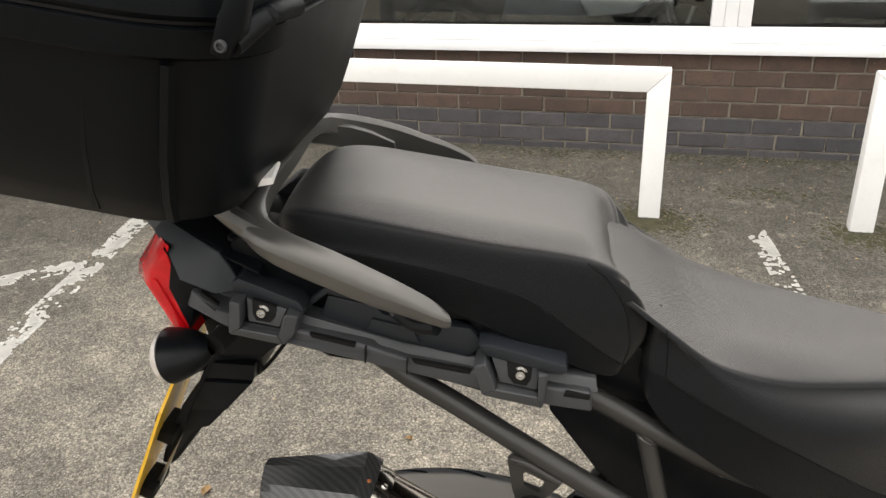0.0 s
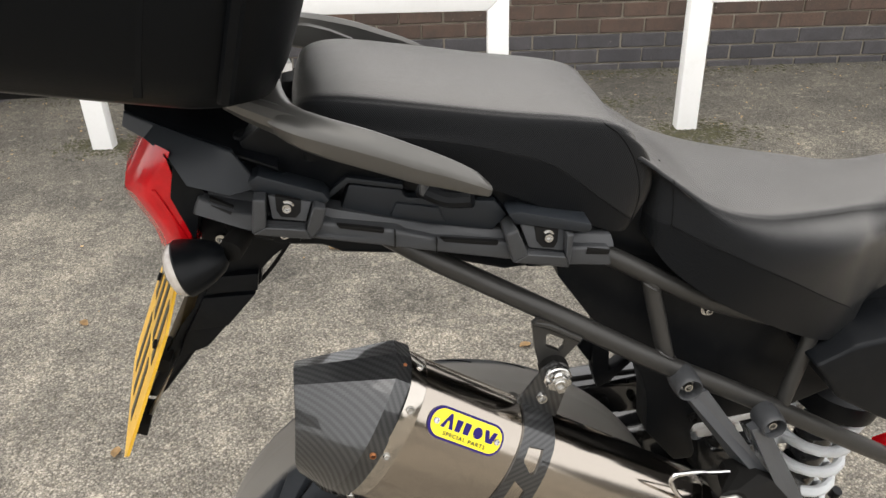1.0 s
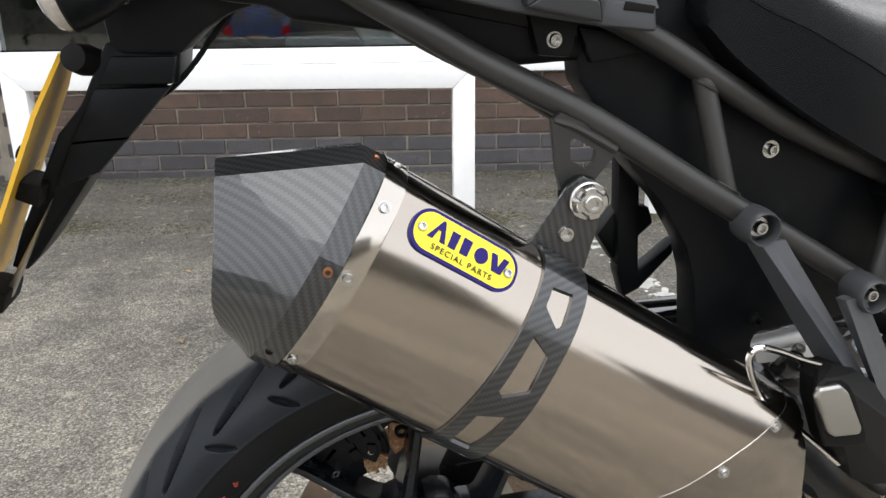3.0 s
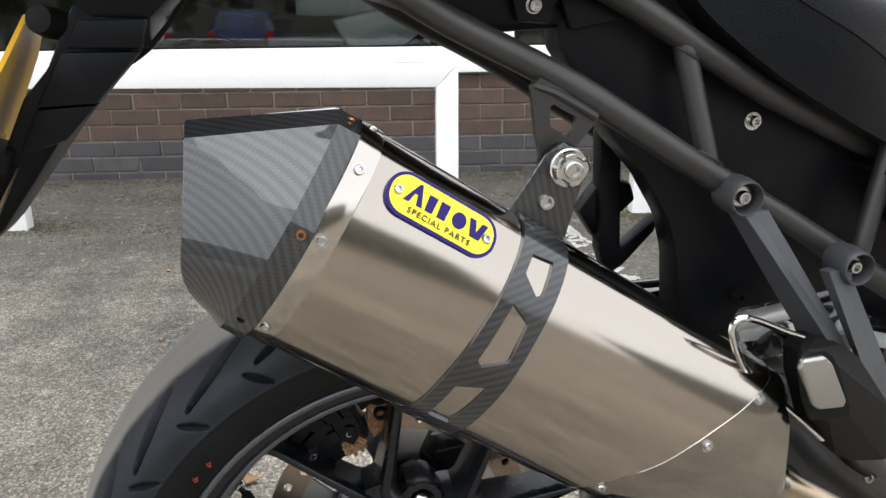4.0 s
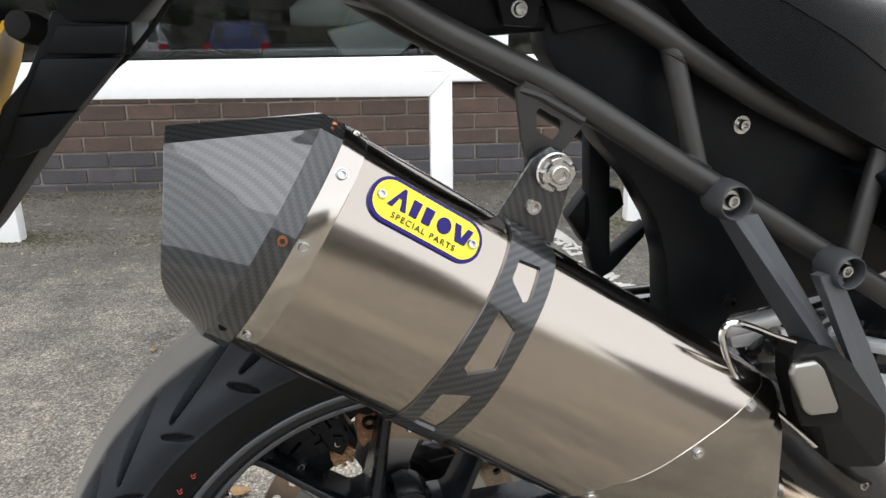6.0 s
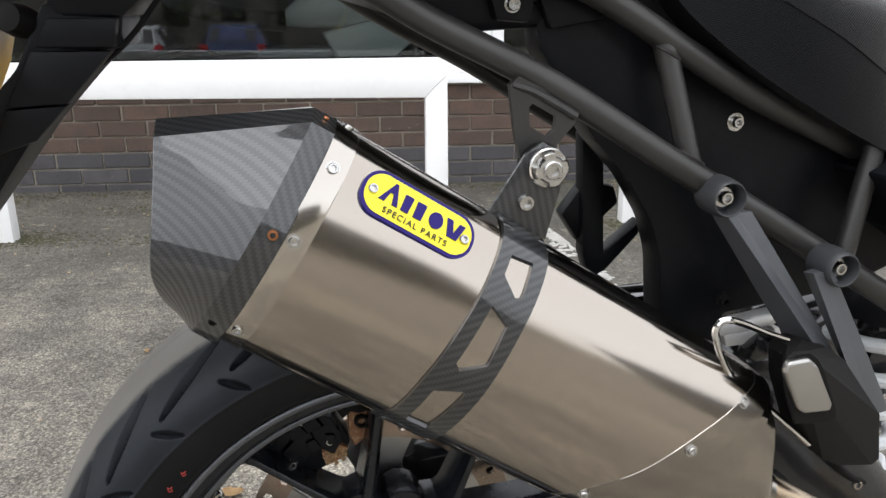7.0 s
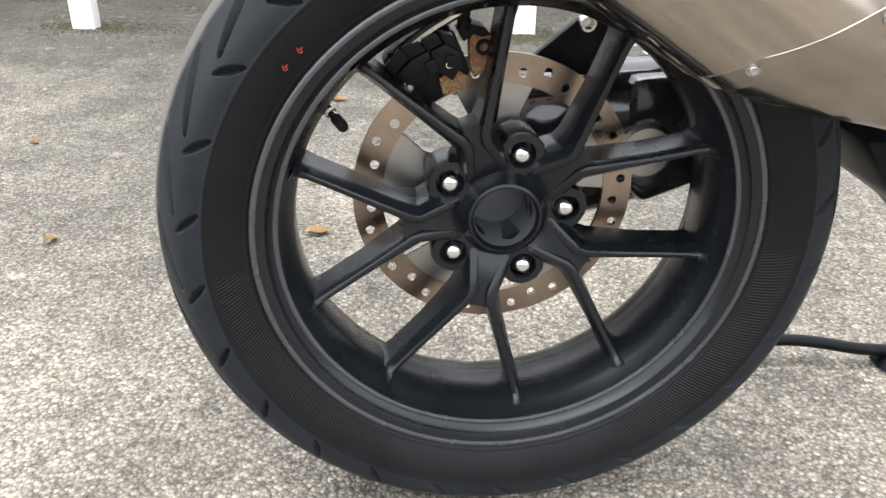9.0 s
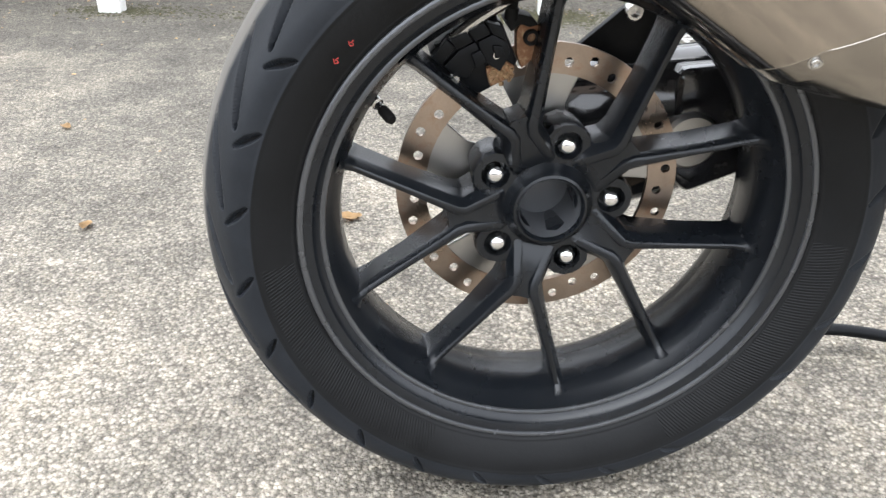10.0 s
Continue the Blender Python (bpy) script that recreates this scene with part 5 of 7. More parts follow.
def make_silencer():
    def front(dn):
        """Where the sleeve's turned edge lies along the axis."""
        return float(np.interp(dn, [-0.086, -0.077, -0.052, -0.0365, -0.0205, 0.0045, 0.0295, 0.0507, 0.070, 0.086], [-0.179, -0.174, -0.1655, -0.1545, -0.1445, -0.1305, -0.116, -0.1022, -0.0885, -0.074]))
    bm = bmesh.new()
    rear = can_ring(-0.4475)
    rings = [rear]
    for f in (0.12, 0.25, 0.4, 0.55, 0.7, 0.85, 1.0):
        rings.append(can_ring(lambda dn, f=f: -0.4475 + (front(dn) + 0.4475) * f))
    loft(bm, rings, cap=False)
    can = part("silencer", bm, M_STEEL, bike, "brushed titanium silencer with carbon end cap and band")
    # turned-over seam at the front of the sleeve
    bm = bmesh.new()
    loft(bm, [can_ring(lambda dn: front(dn) - 0.0004, 0.0), can_ring(front, 0.0003), can_ring(lambda dn: front(dn) + 0.0004, -0.0004)], cap=False)
    part("seam", bm, M_COLLAR, can)
    # collar with rivets
    bm = bmesh.new()
    loft(bm, [can_ring(-0.4590, 0.0002), can_ring(-0.4590, 0.0012), can_ring(-0.4425, 0.0016), can_ring(-0.4420, 0.0014), can_ring(-0.4418, 0.0002)], cap=False)
    part("collar", bm, M_COLLAR, can, "plain titanium collar")
    # carbon end cap: a strip in line with the sleeve, a knee, then a taper to the slanting mouth
    mouth = [((0.0830, -0.138), (-0.1590, -0.1385, 0.7872)), ((0.0768, -0.1700), (-0.1592, -0.1535, 0.7775)), ((0.0600, -0.1815), (-0.1600, -0.1590, 0.7640)), ((0.0360, -0.1930), (-0.1615, -0.1665, 0.7455)),
             ((0.0100, -0.2012), (-0.1635, -0.1735, 0.7250)), ((-0.0220, -0.2010), (-0.1665, -0.1765, 0.7020)), ((-0.0460, -0.1942), (-0.1668, -0.1740, 0.6880)), ((-0.0640, -0.1835), (-0.1630, -0.1700, 0.6740)),
             ((-0.0800, -0.1670), (-0.1545, -0.1640, 0.6600)), ((-0.0860, -0.1400), (-0.1470, -0.1430, 0.6480))]
    far = [((-0.0720, -0.1080), (-0.150, -0.122, 0.656)), ((-0.020, -0.098), (-0.163, -0.115, 0.702)), ((0.050, -0.098), (-0.160, -0.115, 0.755)), ((0.080, -0.112), (-0.159, -0.125, 0.785))]
    knee_pts = catmull([(a, b, 0) for (a, b), _ in mouth[1:]], 6)
    mouth_pts = catmull([q for _, q in mouth[1:]], 6)
    section = [mouth[0][0]] + [(q.x, q.y) for q in knee_pts] + [a for a, _ in far]
    rear = [Vector(mouth[0][1])] + mouth_pts + [Vector(b) for _, b in far]

    def strip(s, grow):
        out = []
        for dn, v in section:
            h = math.hypot(dn, v - CAN_V)
            out.append(can_point(s, dn + dn / h * grow, v + (v - CAN_V) / h * grow))
        return out

    def inner(f, deep):
        """The mouth's lip, drawn in towards its middle and pushed forwards."""
        c = Vector((-0.160, -0.146, 0.718))
        return [c + (q - c) * f + Vector((deep, 0, 0)) for q in rear]
    knee = strip(-0.4752, 0.0028)
    steps = [strip(-0.4574, -0.0016), strip(-0.4574, 0.0030), strip(-0.4582, 0.0034), knee]
    for f in (0.25, 0.5, 0.75):
        steps.append([a.lerp(b, f) for a, b in zip(knee, rear)])
    steps += [rear, inner(0.972, -0.0008), inner(0.945, 0.002), inner(0.92, 0.03)]
    bm = bmesh.new()
    loft(bm, steps, cap=False)
    part("end_cap", bm, M_CARBON, can, "glossy carbon-fibre end cap", sharp=16)
    bm = bmesh.new()
    loft(bm, [inner(0.93, 0.024), inner(0.3, 0.028)])
    part("baffle", bm, M_RUBBER, can)
    bm = bmesh.new()
    lathe(bm, [(0.024, 0.0), (0.027, 0.0), (0.027, -0.03), (0.024, -0.03)], (-0.140, CAN_V, 0.712), (-1, 0, -0.1), 28, True)
    part("outlet", bm, M_PIPE, can)
    # front cone and link pipe
    pipe_c = Vector((0.2890, CAN_V - 0.012, 0.4600))
    pd = Vector((0.835, 0.02, -0.550)).normalized()
    strip_end = lambda dn: float(np.interp(dn, [-0.086, -0.05, -0.0152, -0.005, 0.0126, 0.0373, 0.064, 0.086], [-0.158, -0.141, -0.1195, -0.112, -0.101, -0.0905, -0.0765, -0.060]))
    dns = [-0.086, -0.06, -0.03, 0.0, 0.02, 0.05, 0.086]
    late = []
    for dn, v in CAN_RING:
        s = float(np.interp(dn, dns, [-0.044, -0.030, -0.023, -0.020, -0.028, -0.043, -0.056]))
        d = float(np.interp(dn, dns, [-0.043, -0.034, -0.017, 0.009, 0.032, 0.057, 0.0735]))
        late.append(can_point(s, d, CAN_V + (v - CAN_V) * 0.58))
    pa = Vector((0, 1, 0)).cross(pd).normalized()
    if pa.z < 0:
        pa = -pa
    end = []
    for dn, v in CAN_RING:
        a = math.atan2(v - CAN_V, dn)
        end.append(pipe_c + (pa * math.cos(a) + Vector((0, 1, 0)) * math.sin(a)) * 0.0245)
    lip = can_ring(strip_end, -0.0018)
    cone = [can_ring(lambda dn: front(dn) - 0.004, -0.0008), can_ring(lambda dn: front(dn) + 0.004, -0.0012), lip]
    for f, bulge in ((0.3, 0.003), (0.6, 0.003), (0.85, 0.001)):
        ring = [a.lerp(b, f) for a, b in zip(lip, late)]
        c = sum(ring, Vector()) / len(ring)
        cone.append([q + (q - c).normalized() * bulge for q in ring])
    bm = bmesh.new()
    loft(bm, cone + [late, [a.lerp(b, 0.5) for a, b in zip(late, end)], end, [q + pd * 0.006 for q in end]], cap=False)
    part("front_cone", bm, M_CONE, can, "brushed titanium inlet cone", sharp=9)
    bm = bmesh.new()
    tube(bm, [pipe_c - pd * 0.02, pipe_c + pd * 0.06, pipe_c + pd * 0.14, pipe_c + pd * 0.22 + Vector((0, 0.01, 0.004)), pipe_c + pd * 0.40 + Vector((0, 0.05, 0.02))], 0.0225, 28)
    part("link_pipe", bm, M_PIPE, can, "straw-coloured heat-tinted link pipe")
    bm = bmesh.new()
    lathe(bm, [(0.0222, -0.016), (0.0290, -0.014), (0.0320, -0.006), (0.0330, 0.050), (0.0222, 0.060)], pipe_c + pd * 0.150, pd, 28)
    part("pipe_clamp", bm, M_ZINC, can)
    bm = bmesh.new()
    prism(bm, [(0.2860, 0.5600), (0.3014, 0.5490), (0.3067, 0.5400), (0.3070, 0.5290), (0.2960, 0.5250), (0.2800, 0.5420)], -0.158, -0.146, 0.003)
    part("inlet_bracket", bm, M_TUBE, can, "small dark steel bracket")
    # carbon band with three windows on its flank
    wins = [((-0.3160, 0.0685), (-0.2985, 0.0705), (-0.2975, 0.0485), (-0.3020, 0.0455), (-0.3165, 0.0555)), ((-0.3150, 0.0350), (-0.2980, 0.0275), (-0.2960, -0.0010), (-0.3115, -0.0125), (-0.3170, -0.0090)),
            ((-0.3185, -0.0330), (-0.2990, -0.0235), (-0.2975, -0.0290), (-0.3005, -0.0655), (-0.3180, -0.0660))]
    bm = bmesh.new()
    uvl = bm.loops.layers.uv.verify()

    def across(i, dn):
        """Position along the axis; the rear edge leans back a little low on the flank."""
        s0 = float(np.interp(dn, [-0.03, 0.03], [-0.3292, -0.3256]))
        return s0 + (-0.2870 - s0) * i / ns

    def inside(s, dn, v):
        if v > -0.15:
            return False
        for quad in wins:
            ok = True
            for (ax, ay), (bx, by) in zip(quad, quad[1:] + quad[:1]):
                if (bx - ax) * (dn - ay) - (by - ay) * (s - ax) > 0:
                    ok = False
            if ok:
                return True
        return False
    fine = closed_curve([(a, b, 0) for a, b in CAN_SECTION], 14)
    ns = 36
    grid, kept = {}, []
    around = 0.0
    arcs = [0.0]
    for k in range(len(fine)):
        around += (fine[(k + 1) % len(fine)] - fine[k]).length
        arcs.append(around)

    def on_edge(s, dn):
        best = None
        for quad in wins:
            for (ax, ay), (bx, by) in zip(quad, quad[1:] + quad[:1]):
                dx, dy = bx - ax, by - ay
                t = min(1.0, max(0.0, ((s - ax) * dx + (dn - ay) * dy) / (dx * dx + dy * dy)))
                q = (ax + t * dx, ay + t * dy)
                h = math.hypot(q[0] - s, q[1] - dn)
                if best is None or h < best[0]:
                    best = (h, *q)
        return best[1:]

    def vert(i, k, up):
        k %= len(fine)
        if (i, k, up) not in grid:
            dn, v = fine[k].x, fine[k].y
            s = across(i, dn)
            around4 = [solid.get((i + a, (k + b) % len(fine)), True) for a in (-1, 0) for b in (-1, 0)]
            if not all(around4) and any(around4):
                s, dn = on_edge(s, dn)
                v = can_surface(-0.45, dn).y
            h = math.hypot(dn, v - CAN_V)
            g = 0.0028 if up else -0.0003
            grid[(i, k, up)] = bm.verts.new(can_point(s, dn + dn / h * g, v + (v - CAN_V) / h * g))
        return grid[(i, k, up)]
    solid = {(i, k): not inside(across(i + 0.5, fine[k].x), (fine[k].x + fine[(k + 1) % len(fine)].x) / 2, fine[k].y) for i in range(ns) for k in range(len(fine))}
    for (i, k), ok in solid.items():
        if not ok:
            continue
        f = bm.faces.new([vert(i, k, 1), vert(i + 1, k, 1), vert(i + 1, k + 1, 1), vert(i, k + 1, 1)])
        for lp, (x, y) in zip(f.loops, ((i, k), (i + 1, k), (i + 1, k + 1), (i, k + 1))):
            lp[uvl].uv = (arcs[y], x * 0.041 / ns)
        for (di, dk), (p, q) in (((-1, 0), ((i, k), (i, k + 1))), ((1, 0), ((i + 1, k), (i + 1, k + 1))), ((0, -1), ((i, k), (i + 1, k))), ((0, 1), ((i, k + 1), (i + 1, k + 1)))):
            nb = (i + di, (k + dk) % len(fine))
            if not (0 <= nb[0] < ns) or not solid[nb]:
                bm.faces.new([vert(*p, 1), vert(*q, 1), vert(*q, 0), vert(*p, 0)])
    band = part("band", bm, M_CARBON, can, "carbon-fibre strap with three cut-outs")
    # strap tab up to the hanger
    bm = bmesh.new()
    prism(bm, [(0.064, 0.705), (0.066, 0.715), (0.091, 0.753), (0.104, 0.762), (0.118, 0.752), (0.121, 0.735), (0.108, 0.688)], -0.142, -0.138, 0.001)
    uvp = bm.loops.layers.uv.verify()
    for f in bm.faces:
        for lp in f.loops:
            lp[uvp].uv = (lp.vert.co.x * 0.84 - lp.vert.co.z * 0.54, lp.vert.co.x * 0.54 + lp.vert.co.z * 0.84)
    tab = part("hanger_tab", bm, M_CARBON, can, "flat carbon-fibre hanger tab")
    bolt("tab_screw", (0.0915, -0.143, 0.718), can, 0.0062, length=0.004)
    # star-shaped mounting nut on washers
    c = Vector((0.107, -0.150, 0.7435))
    bm = bmesh.new()
    lathe(bm, [(0.0148, -0.006), (0.0148, -0.002), (0.0138, -0.0008), (0.0, -0.0008)], c, (0, -1, 0), 36)
    rings = []
    for h, k in ((-0.001, 1.0), (0.004, 0.98), (0.0062, 0.86)):
        rings.append([c + Vector((math.cos(t * math.tau / 48) * r * k, -h, math.sin(t * math.tau / 48) * r * k)) for t in range(48) for r in (0.0120 + 0.0016 * math.copysign(1, math.sin(t * math.tau / 12 + 0.6)),)])
    loft(bm, rings)
    lathe(bm, [(0.0068, 0.006), (0.0068, 0.0085), (0.0060, 0.0092), (0.0040, 0.0092), (0.0036, 0.004), (0.0, 0.004)], c, (0, -1, 0), 24)
    part("mounting_nut", bm, M_ZINC, can, "large bright star-shaped mounting nut")
    bm = bmesh.new()
    lathe(bm, [(0.010, -0.020), (0.0150, -0.018), (0.0160, -0.008), (0.0150, 0.0)], c + Vector((0, 0.012, 0)), (0, -1, 0), 28)
    part("rubber_bush", bm, M_RUBBER, can)
    # rivets and badge
    for s, dn in ((-0.4515, 0.0625), (-0.4515, 0.0125), (-0.4515, -0.0615)):
        q = can_surface(s, dn, 0.0022)
        bolt("rivet", q, can, 0.0036, (NX * dn * 6 + Vector((0, -1, 0))).normalized(), length=0.0018, washer=0.0051)
    for s, dn in ((-0.0905, 0.062), (-0.1165, 0.0125), (-0.162, -0.060)):
        q = can_surface(s, dn, 0.0002)
        bolt("rivet", q, can, 0.0036, (NX * dn * 6 + Vector((0, -1, 0))).normalized(), length=0.0018, washer=0.0050)
    bolt("copper_rivet", can_surface(-0.4652, 0.0105, 0.0034), can, 0.0034, material=M_COPPER, length=0.0024, washer=0.0040)
    bolt("cap_screw", can_surface(-0.4682, -0.0627, 0.003), can, 0.0032, material=M_RUBBER, length=0.002)
    bolt("cap_screw", can_point(-0.4500, 0.0868, -0.148), can, 0.0036, NX, length=0.0015)
    bolt("copper_rivet", can_point(-0.4660, 0.0850, -0.150), can, 0.0020, NX, material=M_COPPER, length=0.0008)
    make_badge(can)
    return can


def make_badge(can):
    """Oval badge riveted to the flank: blue rim, yellow ground, a word-shape and a line of small lettering."""
    sa, sb = -0.4310, -0.3450
    pc = can_surface((sa + sb) / 2, 0.0628, 0)
    lo, hi = can_surface(0, 0.048, 0), can_surface(0, 0.075, 0)
    up = (hi - lo).normalized()
    out = AX.cross(up).normalized()
    if out.y > 0:
        out = -out
    base = Matrix((( AX.x, up.x, out.x, pc.x), (AX.y, up.y, out.y, pc.y), (AX.z, up.z, out.z, pc.z), (0, 0, 0, 1)))
    L, H = 0.0855, 0.0325

    def plate(length, height, z0, z1, mt, name, parent):
        bm = bmesh.new()
        r = height / 2 * 0.92
        out2 = []
        for cx, cy, a0 in ((length / 2 - r, height / 2 - r, 0), (-length / 2 + r, height / 2 - r, 90), (-length / 2 + r, -height / 2 + r, 180), (length / 2 - r, -height / 2 + r, 270)):
            out2 += [(cx + r * math.cos(radians(a0 + t)), cy + r * math.sin(radians(a0 + t))) for t in range(0, 91, 9)]
        loft(bm, [[base @ Vector((x, y, z)) for x, y in out2] for z in (z0, z1)])
        return part(name, bm, mt, parent)
    # sits on the crown of the curved flank
    plate(L, H, -0.004, 0.0020, M_NAVY, "badge_rim", can)
    plate(L - 0.0048, H - 0.0048, 0.0, 0.0024, M_YELLOW, "badge", can)
    # word-shape drawn as plain blocks: a wedge, two bars, an oval and a tapered block
    y0 = -0.0040
    shapes = [[(-0.0300, 0), (-0.0222, 0.0150), (-0.0202, 0.0150), (-0.0160, 0), (-0.0200, 0), (-0.0212, 0.0075), (-0.0235, 0.0075), (-0.0258, 0)], [(-0.0135, 0), (-0.0135, 0.0118), (-0.0070, 0.0118), (-0.0080, 0)],
              [(-0.0040, 0), (-0.0040, 0.0118), (0.0030, 0.0118), (0.0020, 0)], [(0.0120 + 0.0052 * math.cos(t * math.tau / 20), 0.0059 + 0.0059 * math.sin(t * math.tau / 20)) for t in range(20)],
              [(0.0225, 0), (0.0190, 0.0122), (0.0235, 0.0122), (0.0262, 0.0040), (0.0290, 0.0122), (0.0335, 0.0122), (0.0300, 0)]]
    for shape in shapes:
        bm = bmesh.new()
        loft(bm, [[base @ Vector((x, y0 + y, z)) for x, y in shape] for z in (0.0026, 0.0034)])
        part("logo_shape", bm, M_NAVY, can)
    cu = bpy.data.curves.new("lettering", "FONT")
    cu.body, cu.size, cu.extrude, cu.align_x = "SPECIAL PARTS", 0.0060, 0.0003, "CENTER"
    cu.space_character = 1.25
    tmp = new("lettering", cu)
    bpy.context.view_layer.update()
    me = bpy.data.meshes.new_from_object(tmp.evaluated_get(bpy.context.evaluated_depsgraph_get()))
    bpy.data.objects.remove(tmp)
    me.transform(base @ Matrix.Translation((0.000, -0.0112, 0.0031)))
    me.materials.clear()
    me.materials.append(M_INK)
    tx = new("lettering", me)
    tx.parent = can
    for sx in (-1, 1):
        bolt("badge_screw", base @ Vector((sx * (L / 2 - 0.0075), 0.0, 0.003)), can, 0.0034, tuple(out), length=0.0015)


def cross_section(u, zt, zc, zb, ht, hs, hb):
    """Half-seat outline from the near lower edge over the top to the far one."""
    ut, us, ub = u
    um = (ut + us) / 2
    zt = zc + 0.85 * (zt - zc)
    hs = hs - 0.010
    near = [(ub, -hb, zb), (us, -hs, zb + 0.42 * (zc - zb)), (us, -hs + 0.003, zc - 0.024), (um, -ht - 0.006, zc - 0.007), (um, -ht - 0.001, zc - 0.002), (um * 0.5 + ut * 0.5, -ht + 0.008, zc + 0.0015), (ut, -ht * 0.55, zt), (ut, 0, zt + 0.002)]
    far = [(a, -b, c) for a, b, c in reversed(near[:-1])]
    return near, far


def seat_mesh(stations):
    bm = bmesh.new()
    dense = []
    vals = [Vector((*s[0], 0)) for s in stations]
    for i in range(len(stations) - 1):
        for k in range(5):
            t = k / 5
            p = [stations[max(i - 1, 0)], stations[i], stations[i + 1], stations[min(i + 2, len(stations) - 1)]]
            flat = [list(q[0]) + list(q[1:]) for q in p]
            row = [0.5 * (2 * b + (c - a) * t + (2 * a - 5 * b + 4 * c - d) * t * t + (3 * b - a - 3 * c + d) * t ** 3) for a, b, c, d in zip(*flat)]
            dense.append((tuple(row[:3]), *row[3:]))
    dense.append(stations[-1])
    rings = []
    for s in dense:
        near, far = cross_section(*s)
        top = catmull(near + far, 5)
        rings.append(list(top) + [Vector((s[0][2], 0.0, s[3]))])
    loft(bm, rings)
    return bm


def stitched(bm, bvh, pts, gap, parent, name="stitching"):
    """Twin rows of short stitches laid on a cover along (u, w) points."""
    out = bmesh.new()
    path = catmull([(a, 0, b) for a, b in pts], 14)
    run, length = [path[0]], 0.0
    for a, b in zip(path, path[1:]):
        k = max(1, int((b - a).length / 0.0045))
        run += [a.lerp(b, (i + 1) / k) for i in range(k)]
    hits = []
    for q in run:
        h = bvh.ray_cast(Vector((q.x, -0.6, q.z)), Vector((0, 1, 0)))
        if h[0]:
            hits.append((h[0], h[1]))
    for (a, na), (b, nb) in zip(hits, hits[1:]):
        d = (b - a)
        if d.length < 1e-4 or d.length > 0.02:
            continue
        d.normalize()
        s = d.cross(na).normalized()
        for off in (-gap, gap):
            tube(out, [a + s * off + na * 0.0002 + d * 0.0006, a + s * off + na * 0.0007 + d * 0.0020, a + s * off + na * 0.0002 + d * 0.0036], 0.0007, 5, 0)
    line = []
    for h in hits:
        if line and (h[0] - line[-1]).length > 0.009:
            if len(line) > 2:
                tube(out, line, 0.0004, 6, 0)
            line = []
        line.append(h[0] - h[1] * 0.0003)
    if len(line) > 2:
        tube(out, line, 0.0004, 6, 0)
    return part(name, out, M_THREAD, parent)


